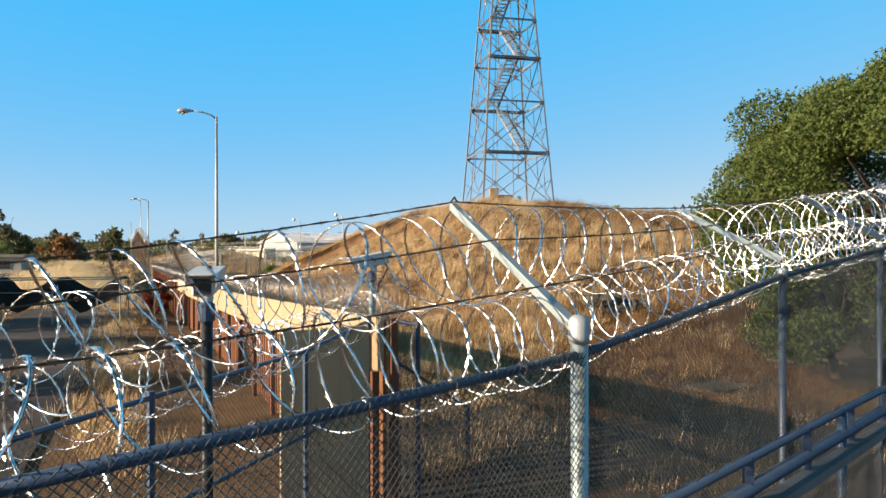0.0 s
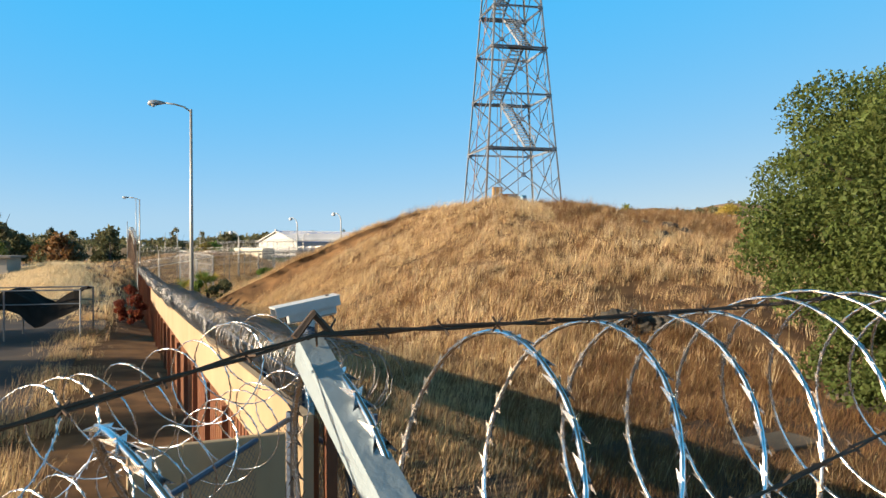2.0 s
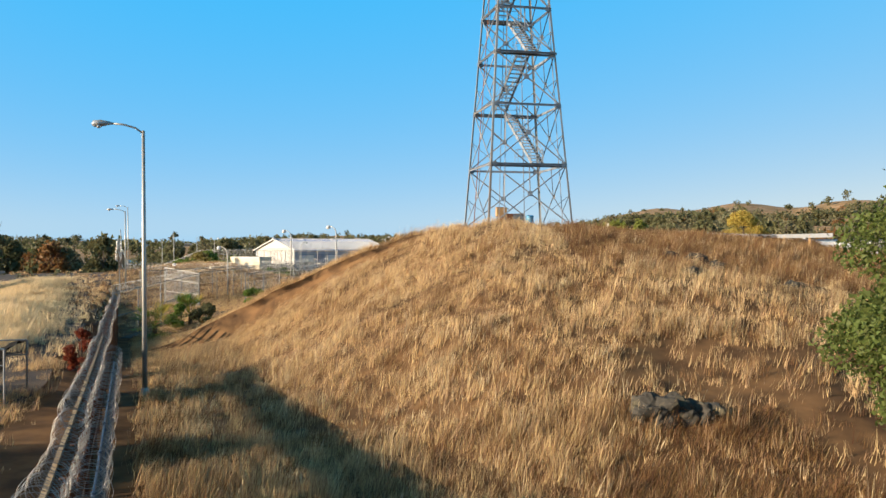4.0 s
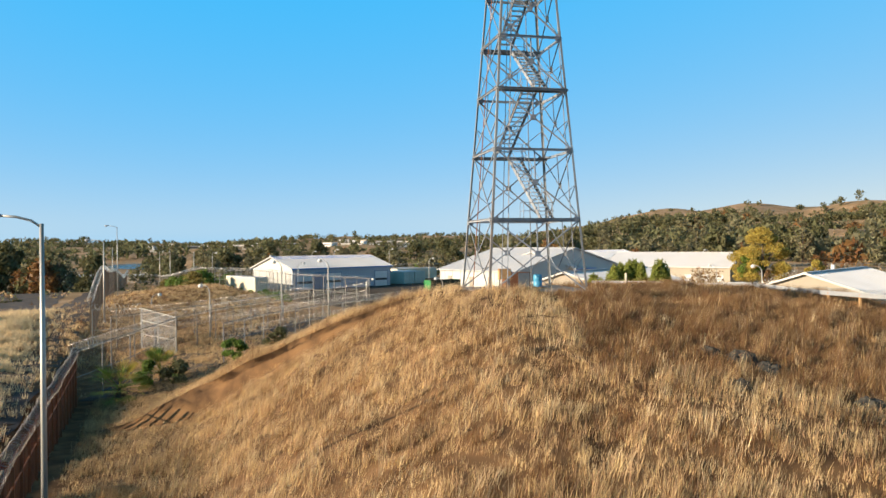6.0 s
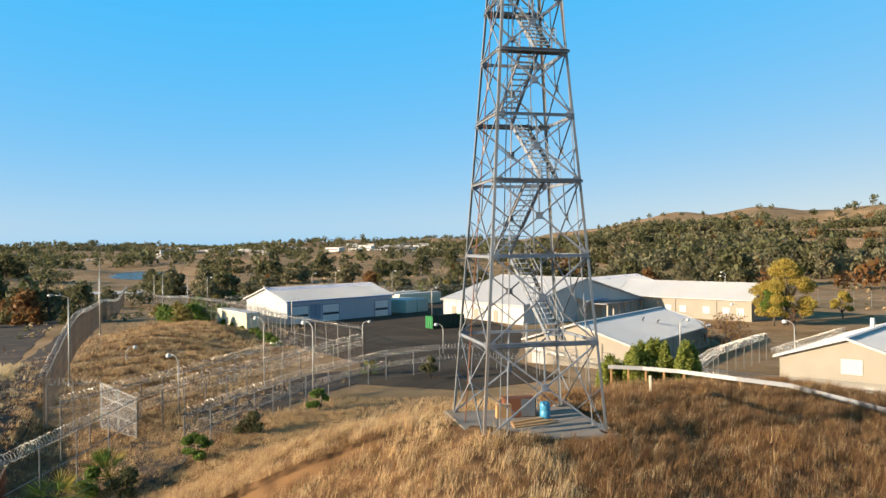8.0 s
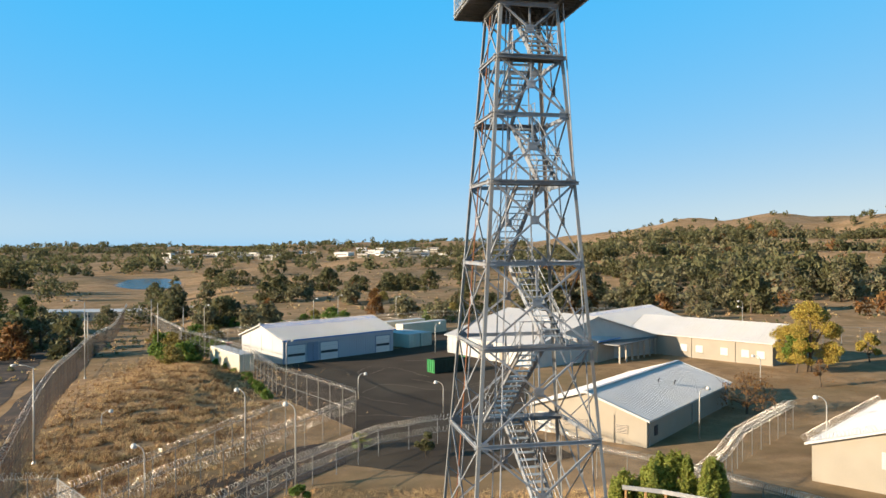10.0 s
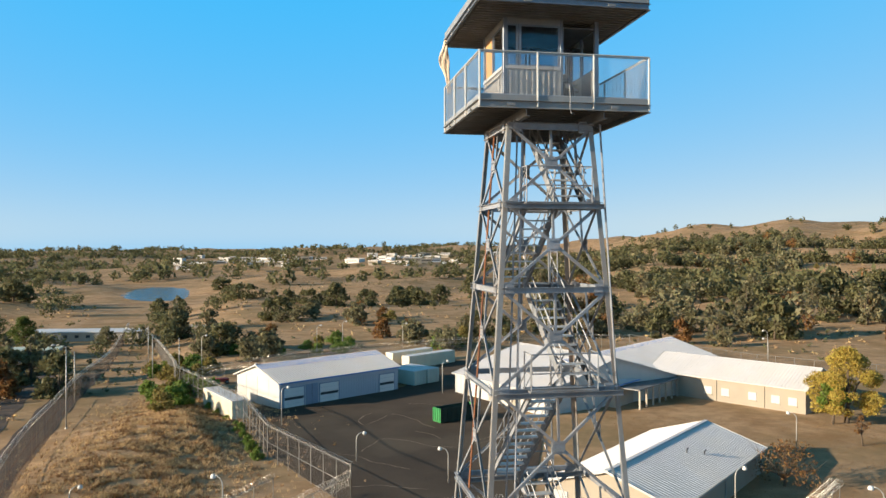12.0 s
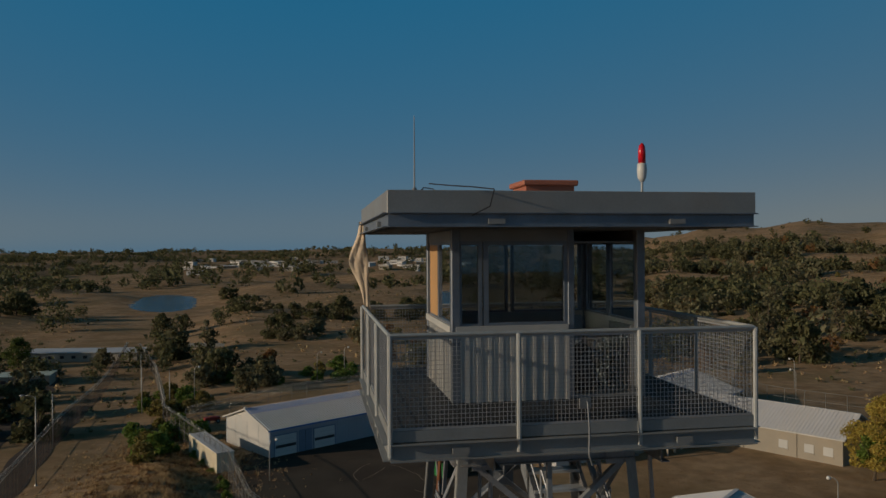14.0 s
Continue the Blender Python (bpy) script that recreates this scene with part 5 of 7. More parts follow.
# fences at the mound's foot, the gate cage, and the yard fences
FAR = dict(step=0.22, wire=0.007, post_r=0.05, rail_r=0.035)
CO = (0.2, 0.0, 0.36, 0.42, 0.026, 0.0)
CO2 = (-0.9, 0.35, 0.36, 0.46, 0.026, 0.0)
fence("chain-link fence with razor wire from the wall's end to the gate", [(-28.2, 74.5), (-27.3, 83.0), (-26.4, 91.6)], [1.5, 2.0, 2.5], 3.6, rails=(1.0, 0.5), coils=((0.25, 0, 0.40, 0.34, 0.028, 0.0),), pmat=STEEL_DARK, group="yard fences", seed=41, **FAR)
fence("dark chain-link fence with razor wire round the mound", [(-19.4, 84.0), (-17.5, 90.5), (-13.8, 102), (-7.2, 115.5), (-1.1, 120.7), (6, 122.5), (9.6, 121)], [2.7, 2.9, 2.9, 2.9, 2.9, 2.9, 2.9], 3.4, rails=(1.0, 0.5), coils=(CO, (-1.2, 0.3, 0.36, 0.45, 0.024, 0.0)), pmat=STEEL_DARK, wmat=WIRE, group="yard fences", seed=42, **FAR)
fence("mesh fence between the picket line and the gate", [(-37.0, 96.2), (-32.0, 96.5)], [3.0, 3.1], 2.5, rails=(1.0, 0.5), coils=((0.2, 0, 0.36, 0.42, 0.024, 0.0),), group="yard fences", seed=40, step=0.12, wire=0.009, post_r=0.05, rail_r=0.035)
fence("chain-link fence with heaped razor wire coils", [(-26.4, 91.6), (-23.6, 101), (-18.8, 112.5), (-11.6, 127.6)], [2.6, 2.9, 3.0, 3.6], 3.4, coils=(CO, CO2), group="yard fences", seed=43, **FAR)
fence("chain-link fence along the field with razor wire", [(-31.5, 88.5), (-27.0, 104), (-24, 118), (-20.5, 128)], [2.9, 2.9, 2.9, 3.0], 3.4, coils=(CO,), group="yard fences", seed=44, **FAR)
fence("tall grey chain-link yard fence", [(-11.6, 127.6), (-26.5, 146.2), (-36.3, 165.9), (-50, 184), (-61.6, 199), (-65.5, 208), (-84, 246), (-103, 284), (-132, 333)], [4.7, 4.7, 4.7, 4.6, 4.4, 3.9, 1.4, -0.8, -0.6], 3.2, rails=(1.0, 0.5), coils=((0.1, 0.0, 0.3, 0.4, 0.022, 0.0),), group="yard fences", seed=45, **FAR)
fence("chain-link fence behind the yard with razor wire", [(-57, 199), (-43.4, 226), (-29.6, 239), (-10, 254), (20, 268), (44, 267)], [3.6] * 6, 4.0, rails=(1.0, 0.5), coils=(CO, CO2), group="yard fences", seed=46, step=0.3, wire=0.009, post_r=0.05, rail_r=0.04)
fence("chain-link fence below the wooded hill", [(44, 267), (56, 240), (66, 226), (82, 212), (120, 205), (150, 196)], [4.0] * 6, 4.0, rails=(1.0, 0.5), group="yard fences", seed=47, step=0.3, wire=0.009, post_r=0.06, rail_r=0.04)
fence("chain-link walkway fence heaped with razor wire", [(22.0, 99), (27, 107), (31.1, 114.7), (42.1, 129.2)], [2.6, 2.8, 3.0, 3.0], 3.0, coils=((0.25, 0, 0.42, 0.36, 0.028, 0.0), (0.1, 0.75, 0.42, 0.36, 0.028, 0.0)), group="yard fences", seed=48, **FAR)
fence("chain-link fence below the mound's edge", [(9.6, 121), (15, 108), (22, 99), (27, 90), (31, 80), (36, 70)], [2.9, 3.0, 3.6, 4.2, 5.2, 5.2], 3.4, coils=((0.15, 0, 0.36, 0.2, 0.028, 0.0),), arms=0.3, group="yard fences", seed=49, **FAR)

# tall sliding gate: two framed leaves with mesh, and a lower wicket frame
gate = thing("gate", "tall wire-mesh vehicle gate with pale grey frame", "gate")
ga, gb_ = Vector((-31.86, 96.35, 0)), Vector((-26.7, 92.2, 0))
for t in (0.0, 0.5, 1.0):
    p = ga.lerp(gb_, t)
    part("post", beam(bmesh.new(), p + UPZ * (ground_z(p.x, p.y) - 0.2), p + UPZ * (3.14 - 0.6 * t), 0.11, 0.11), POLE, gate)
for f_ in (0.02, 0.36, 0.70, 0.99):
    za, zb = ground_z(ga.x, ga.y), ground_z(gb_.x, gb_.y)
    part("gate_rail", beam(bmesh.new(), ga + UPZ * (za + (3.12 - za) * f_), gb_ + UPZ * (zb + (2.52 - zb) * f_), 0.08, 0.08), POLE, gate)
part("wire_mesh", mesh_wires("wire_mesh", ga, gb_, (ground_z(ga.x, ga.y), ground_z(gb_.x, gb_.y)), (3.1, 2.5), 0.10, 0.011, LAMP_GREY), None, gate)


# lamps and cameras
def street_lamp(x, y, top, reach, angle, label, r=0.07, base=None, head=0.75):
    gz = ground_z(x, y) if base is None else base
    ob = thing("street_lamp", label, "street lamp", (x, y, gz), group="street lamps")
    h = top - gz
    part("pole", tube(bmesh.new(), [(0, 0, -0.2), (0, 0, h * 0.5), (0, 0, h)], [r * 1.2, r, r * 0.72], 12), POLE, ob, smooth=True)
    part("base_plate", lathe(bmesh.new(), [(r * 2.6, 0), (r * 2.6, 0.05), (r * 1.4, 0.3)], n=12), POLE, ob)
    d = Vector((math.cos(angle), math.sin(angle), 0))
    arm = [Vector((0, 0, h - 0.12)), d * (reach * 0.25) + Vector((0, 0, h + 0.10)), d * (reach * 0.6) + Vector((0, 0, h + 0.22)), d * reach + Vector((0, 0, h + 0.26))]
    part("arm", tube(bmesh.new(), arm, r * 0.45, 8), POLE, ob, smooth=True)
    bm = bmesh.new()
    e = arm[-1]
    tube(bm, [e - d * 0.05, e + d * (head * 0.25), e + d * (head * 0.55) - UPZ * 0.01, e + d * (head * 0.9) - UPZ * 0.04, e + d * head - UPZ * 0.06], [0.05, 0.10, 0.15, 0.14, 0.05], 12)
    part("lamp_head", bm, LAMP_GREY, ob, smooth=True)
    c = e + d * (head * 0.66) - UPZ * 0.13
    part("lens", lathe(bmesh.new(), [(0.04, -0.09), (0.10, -0.05), (0.12, 0.02)], c, 12), CCTV, ob, "pale bowl lens", smooth=True)
    return ob


street_lamp(-12.3, 41.7, 10.25, 1.25, math.radians(196), "tall galvanised street lamp with cobra head arm", 0.09)
street_lamp(-42.6, 110.9, 10.2, 1.5, math.radians(190), "tall galvanised street lamp beyond the wall", 0.09)
street_lamp(-63.3, 160.7, 13.4, 1.5, math.radians(190), "tall galvanised street lamp beyond the wall", 0.09)


def goose_lamp(x, y, top, angle, label):
    gz = ground_z(x, y)
    ob = thing("yard_lamp", label, "yard lamp", (x, y, gz), group="yard lamps")
    h = top - gz
    d = Vector((math.cos(angle), math.sin(angle), 0))
    pts = [Vector((0, 0, -0.2)), Vector((0, 0, h * 0.55)), Vector((0, 0, h - 0.9))] + [Vector((0, 0, h - 0.9)) + d * (0.9 * (1 - math.cos(a))) + UPZ * (0.9 * math.sin(a)) for a in (0.4, 0.8, 1.2, 1.5)]
    part("pole", tube(bmesh.new(), pts, [0.09, 0.08, 0.07, 0.06, 0.05, 0.05, 0.05], 8), POLE, ob, smooth=True)
    e = pts[-1]
    part("lamp_head", lathe(bmesh.new(), [(0.08, -0.34), (0.26, -0.3), (0.28, -0.12), (0.18, 0.06), (0.06, 0.1)], e + d * 0.25, 12), CCTV, ob, "pale round floodlight head", smooth=True)


for x, y, top, a in ((-25.4, 98.6, 5.4, 2.9), (-42.0, 124.0, 2.9, 0.3), (-13.6, 104.6, 7.9, 2.8), (-21.0, 113.1, 7.6, 2.8), (-1.2, 137.0, 4.3, 2.9), (-14.2, 146.0, 3.9, 0.3), (-30.1, 166.3, 6.3, 0.4), (29.4, 124.3, 6.0, 0.3), (40.5, 116.5, 6.5, 2.8), (47.1, 154.0, 5.6, 2.9), (-43.5, 250.3, 8.0, 0.2), (-20.0, 251.5, 8.5, 0.2), (75.6, 246.5, 7.5, 2.9), (71, 233, 7.0, 2.9), (-5.6, 195.5, 6.5, 0.4), (-37.7, 257, 8.5, 0.2), (-66, 225, 8, 0.2)):
    goose_lamp(x, y, top, a, "pale gooseneck yard lamp beside a fence")
for x, y, top in ((-74.4, 183.0, 9.5), (-74.5, 216.7, 9.0), (-68.3, 217.0, 8.2), (-88, 244, 8), (9.4, 118, 6)):
    gz = ground_z(x, y)
    pl = thing("utility_pole", "plain grey steel pole beside the fence", "pole", (x, y, gz), group="plain poles")
    part("shaft", tube(bmesh.new(), [(0, 0, -0.2), (0, 0, top - gz)], [0.12, 0.08], 8), POLE, pl, smooth=True)
    part("top_cap", lathe(bmesh.new(), [(0.09, 0), (0.06, 0.06)], (0, 0, top - gz), 8), POLE, pl)


def cctv(x, y, z, rz, label, base):
    ob = thing("security_camera", label, "security camera", (x, y, base), rz, group="security cameras")
    h = z - base
    part("pole", tube(bmesh.new(), [(0, 0, 0), (0, 0, h - 0.17)], 0.045, 10), POST if rz < 50 else BLACK, ob, smooth=True)
    part("collar", lathe(bmesh.new(), [(0.065, -0.30), (0.065, -0.17), (0.04, -0.15)], (0, 0, h), 12), RAIL, ob)
    bm = tube(bmesh.new(), [(0, 0, h - 0.2), (0.03, 0, h - 0.12), (0.05, 0, h - 0.05)], [0.04, 0.05, 0.03], 8)
    part("bracket", bm, CCTV, ob, smooth=True)
    # housing: long body with an overhanging sun shield
    tilt = Matrix.Translation((0, 0, h)) @ Matrix.Rotation(radians(-10 if rz < 50 else -4), 4, "Y") @ Matrix.Translation((0, 0, -h))

    def nod(bm):
        bmesh.ops.transform(bm, matrix=tilt, verts=bm.verts)
        return bm
    part("housing", nod(box(bmesh.new(), (0, 0, h + 0.0), (0.50, 0.17, 0.16), bevel=0.018)), CCTV, ob)
    bm = box(bmesh.new(), (-0.03, 0, h + 0.098), (0.66, 0.23, 0.016), bevel=0.004)
    box(bm, (-0.03, 0.111, h + 0.05), (0.64, 0.008, 0.09))
    box(bm, (-0.03, -0.111, h + 0.05), (0.64, 0.008, 0.09))
    part("sun_shield", nod(bm), CCTV, ob)
    part("front_glass", nod(box(bmesh.new(), (-0.256, 0, h), (0.012, 0.13, 0.12))), BLACK, ob)
    part("knob", nod(lathe(bmesh.new(), [(0.02, 0), (0.015, 0.012)], (0.2, 0, h + 0.106), 8)), BLACK, ob)
    part("cable", tube(bmesh.new(), [(0.2, 0, h - 0.03), (0.26, 0, h - 0.1), (0.12, 0.02, h - 0.35), (0.05, 0.03, h - 0.7), (0.05, 0.02, 0.3)], 0.012, 6), BLACK, ob)


cctv(-1.06, 11.42, 2.83, 26, "pale grey security camera on a galvanised pole", -0.6)
cctv(-1.87, 6.07, 2.74, 100, "pale grey security camera with dark hood on a post", -0.6)


# ---- buildings ----
def gable_building(label, origin, u, length, depth, eave, ridge, wall_mat, roof_mat, over=0.5, rib=0.45, name="building", ridge_mat=None, ridge_w=0.0, end_mat=None):
    """A long building with a ribbed gable roof. x runs along its front, y into its depth."""
    rz = math.degrees(math.atan2(u[1], u[0]))
    b = thing(name, label, "building", (origin[0], origin[1], 0), rz)
    t = 0.25
    L_, D_ = length, depth
    part("wall", box(bmesh.new(), (L_ / 2, t / 2, eave / 2 - 0.3), (L_, t, eave + 0.6)), wall_mat, b)
    part("wall", box(bmesh.new(), (L_ / 2, D_ - t / 2, eave / 2 - 0.3), (L_, t, eave + 0.6)), wall_mat, b)
    for x in (t / 2, L_ - t / 2):
        bm = bmesh.new()
        prof = [(t + 0.002, -0.6), (D_ - t - 0.002, -0.6), (D_ - t - 0.002, eave), (D_ / 2, ridge - 0.08), (t + 0.002, eave)]
        f0 = [bm.verts.new((x - t / 2, y, z)) for y, z in prof]
        f1 = [bm.verts.new((x + t / 2, y, z)) for y, z in prof]
        bm.faces.new(f0[::-1])
        bm.faces.new(f1)
        for i in range(5):
            bm.faces.new((f0[i], f0[(i + 1) % 5], f1[(i + 1) % 5], f1[i]))
        bmesh.ops.recalc_face_normals(bm, faces=bm.faces)
        part("gable_wall", bm, end_mat or wall_mat, b)
    sl = (ridge - eave) / (D_ / 2)
    for sgn in (0, 1):
        y0, y1 = (-over, D_ / 2) if sgn == 0 else (D_ + over, D_ / 2)
        z0, z1 = eave - over * sl, ridge
        bm = bmesh.new()
        # deck with standing ribs, as one folded sheet
        n = int((L_ + 2 * over) / rib)
        rh = 0.14 if ridge_mat else 0.05
        xs = []
        for i in range(n):
            x = -over + i * rib
            xs += [(x, 0.0), (x + rib * 0.62, 0.0), (x + rib * 0.72, rh), (x + rib * 0.90, rh)]
        xs.append((L_ + over, 0.0))
        lo = [bm.verts.new((x, y0, z0 + 0.06 + h)) for x, h in xs]
        hi = [bm.verts.new((x, y1, z1 + 0.06 + h)) for x, h in xs]
        for i in range(len(xs) - 1):
            bm.faces.new((lo[i], lo[i + 1], hi[i + 1], hi[i]))
        lob = [bm.verts.new((x, y0, z0 - 0.05)) for x in (-over, L_ + over)]
        hib = [bm.verts.new((x, y1, z1 - 0.05)) for x in (-over, L_ + over)]
        bm.faces.new((lob[0], lob[1], hib[1], hib[0]))
        bmesh.ops.recalc_face_normals(bm, faces=bm.faces)
        r = part("roof", bm, roof_mat, b, "ribbed metal roof slope")
        part("fascia", beam(bmesh.new(), (-over, y0, z0), (L_ + over, y0, z0), 0.06, 0.2), WHITE_METAL if ridge_mat is None else ridge_mat, r)
        for x in (-over, L_ + over):
            part("barge", beam(bmesh.new(), (x, y0, z0 + 0.02), (x, y1, z1 + 0.02), 0.07, 0.22), WHITE_METAL, r)
    if ridge_mat:
        bm = bmesh.new()
        for sgn in (-1, 1):
            beam(bm, (-over, D_ / 2 + sgn * ridge_w / 2, ridge + 0.14 - sl * ridge_w / 2), (L_ + over, D_ / 2 + sgn * ridge_w / 2, ridge + 0.14 - sl * ridge_w / 2), ridge_w, 0.02, (0, sgn * sl, 1))
        part("ridge_cap", bm, ridge_mat, b, "blue metal ridge strip")
    else:
        part("ridge_cap", beam(bmesh.new(), (-over, D_ / 2, ridge + 0.12), (L_ + over, D_ / 2, ridge + 0.12), 0.5, 0.05), roof_mat, b)
    return b


def roller_door(b, x0, x1, h, y=-0.02, mat=None, band=True):
    d = part("roller_door", box(bmesh.new(), ((x0 + x1) / 2, y - 0.03, h / 2), (x1 - x0, 0.06, h)), mat or TOWN_WHITE, b, "white sectional roller door")
    for i in range(1, 5):
        part("joint", box(bmesh.new(), ((x0 + x1) / 2, y - 0.064, h * i / 5), (x1 - x0, 0.012, 0.03)), LAMP_GREY, d)
    if band:
        part("window_band", box(bmesh.new(), ((x0 + x1) / 2, y - 0.07, h * 0.47), (x1 - x0 - 0.2, 0.03, h * 0.14)), DARK, d, "dark strip of windows")
    for x in (x0 - 0.08, x1 + 0.08):
        part("jamb", box(bmesh.new(), (x, y - 0.04, h / 2), (0.14, 0.1, h + 0.1)), DOOR_BLUE, d)
    part("lintel", box(bmesh.new(), ((x0 + x1) / 2, y - 0.04, h + 0.1), (x1 - x0 + 0.3, 0.1, 0.18)), DOOR_BLUE, d)


SHED_WALL = material("pale_shed_wall", (0.33, 0.38, 0.44), rough=0.5, var=0.05, scale=0.3, fine=5, bump=0.05)
shed = gable_building("white metal workshop with blue ridge and roller doors", (-33.9, 178.5), (0.673, 0.74), 28.1, 15.0, 4.75, 7.15, SHED_WALL, ROOF_WHITE, ridge_mat=ROOF_BLUE, ridge_w=2.1, rib=0.5, end_mat=WHITE_METAL, name="workshop")
for x0, x1 in ((1.0, 5.2), (8.8, 13.1), (23.2, 27.0)):
    roller_door(shed, x0, x1, 3.5)
part("door", box(bmesh.new(), (7.0, -0.05, 1.9), (2.6, 0.08, 3.8)), DOOR_BLUE, shed, "tall grey-blue double door")
part("door_joint", box(bmesh.new(), (7.0, -0.095, 1.9), (0.05, 0.02, 3.8)), DARK, shed)
for x in np.arange(13.8, 23, 0.6):
    part("wall_rib", box(bmesh.new(), (x, -0.015, 2.3), (0.08, 0.04, 4.5)), SHED_WALL, shed)
for y in (3.5, 7.5, 11.5):
    part("wall_joint", box(bmesh.new(), (-0.01, y, 2.6), (0.03, 0.06, 5.0)), LAMP_GREY, shed)
part("downpipe", tube(bmesh.new(), [(0.1, -0.1, 0), (0.1, -0.1, 4.6)], 0.06, 6), DOOR_BLUE, shed)
part("vent", lathe(bmesh.new(), [(0.3, 0), (0.3, 0.3), (0.1, 0.4)], (-0.3, 7.5, 7.2), 10), WHITE_METAL, shed)

hut = gable_building("cream block hut with pale ribbed roof", (22.35, 119.9), (0.568, 0.823), 29.1, 14.8, 3.2, 5.5, WALL_CREAM, ROOF_WHITE, rib=0.55, name="block_hut")
for y in (3.0, 8.0, 9.8):
    w = part("window", box(bmesh.new(), (-0.03, y, 1.7), (0.1, 1.5, 1.0)), WALL_GREY, hut)
    for i in range(6):
        part("louvre", box(bmesh.new(), (-0.085, y, 1.28 + i * 0.17), (0.05, 1.4, 0.06)), DARK, w)
part("door", box(bmesh.new(), (-0.03, 13.0, 1.2), (0.1, 1.7, 2.4)), WHITE_METAL, hut)
part("window", box(bmesh.new(), (2.6, -0.03, 1.5), (0.9, 0.1, 1.1)), DARK, hut, "small barred window")
for x in (0.6, 14.5, 28.3):
    part("downpipe", tube(bmesh.new(), [(x, -0.08, 0), (x, -0.08, 3.1)], 0.06, 6), LAMP_GREY, hut)
for x, y in ((17.0, 3.2), (15.0, 4.6)):
    vz = 3.2 + y * (5.5 - 3.2) / 7.4
    part("roof_vent", tube(bmesh.new(), [(x, y, vz), (x, y, vz + 0.45), (x + 0.5, y, vz + 0.55)], 0.09, 6), DARK, hut)

wing = gable_building("long cream block wing with white roof", (36.0, 200.0), (0.73, -0.683), 30.6, 13.0, 4.4, 7.3, WALL_CREAM, ROOF_WHITE, rib=0.6, name="cream_wing")
for x in (12.6, 16.0, 21.2, 25.4, 28.4):
    w = part("window", box(bmesh.new(), (x, -0.02, 1.9), (1.5, 0.1, 1.4)), WHITE_METAL, wing, "boarded white window")
    part("sill", box(bmesh.new(), (x, -0.1, 1.14), (1.7, 0.14, 0.1)), WALL_CREAM, w)
for x in (14.3, 23.4):
    part("downpipe", tube(bmesh.new(), [(x, -0.08, 0), (x, -0.08, 4.2)], 0.07, 6), WALL_CREAM, wing)

blue = gable_building("pale-roofed hall with blue ridge and shaded porch", (26.5, 183.0), (0.598, 0.801), 48.0, 21.6, 4.2, 7.7, WALL_GREY, ROOF_WHITE, rib=0.6, ridge_mat=ROOF_BLUE, ridge_w=1.4, name="porch_hall")
porch = part("porch_roof", box(bmesh.new(), (9.5, -2.2, 3.55), (17.5, 4.2, 0.22)), STEEL_DARK, blue, "flat porch roof")
for x in np.arange(1.5, 18.5, 2.7):
    part("porch_post", box(bmesh.new(), (x, -4.0, 1.75), (0.3, 0.3, 3.5)), WALL_GREY, blue)
for x, y in ((6, 5.5), (12, 7.0)):
    part("roof_vent", lathe(bmesh.new(), [(0.35, 0), (0.35, 0.7), (0.45, 0.75), (0.1, 1.0)], (x, y, 4.2 + y * 0.324), 10), WHITE_METAL, blue)

big = gable_building("large white hall behind the tower", (-3.1, 196.9), (0.604, -0.797), 27.0, 34.0, 3.9, 8.6, WHITE_METAL, ROOF_WHITE, rib=0.7, name="white_hall")
for x in (4, 12, 18.5):
    part("door", box(bmesh.new(), (x, -0.03, 1.2), (1.4, 0.1, 2.4)), WALL_CREAM, big)
for x in np.arange(2, 26, 3.0):
    part("wall_joint", box(bmesh.new(), (x, -0.01, 1.9), (0.08, 0.04, 3.8)), WALL_CREAM, big)

rbv = gable_building("cream block building with low white roof", (45.5, 99.7), (0.65, 0.76), 26.0, 13.2, 3.75, 5.9, WALL_CREAM, ROOF_WHITE, rib=0.6, name="cream_block")
w = part("vent_grille", box(bmesh.new(), (-0.03, 6.2, 3.1), (0.08, 2.0, 1.5)), WHITE_METAL, rbv)
for i in range(7):
    part("louvre", box(bmesh.new(), (-0.09, 6.2, 2.5 + i * 0.2), (0.05, 1.9, 0.07)), LAMP_GREY, w)
part("flue", tube(bmesh.new(), [(19.5, 8.9, 4.8), (19.5, 8.9, 6.4)], 0.28, 10), CCTV, rbv, "short pale flue pipe", smooth=True)
rc_ = thing("razor_wire_coil", "bright razor wire coil along the gable edge", "razor wire", group="coils on the roof edge")
rm = rbv.matrix_world
part("coil", coil_mesh("coil", [rm @ Vector((-0.3, 13.4, 4.05)), rm @ Vector((-0.3, 7.4, 6.1))], 0.30, 0.34, 0.028, RAZOR_FAR, seg=10, seed=51), None, rc_)
rc_ = thing("razor_wire_coil", "bright razor wire coil along the eave", "razor wire", group="coils on the roof edge")
part("coil", coil_mesh("coil", [rm @ Vector((-0.3, 13.8, 4.1)), rm @ Vector((26, 13.8, 4.1))], 0.36, 0.36, 0.028, RAZOR_FAR, seg=10, seed=52), None, rc_)


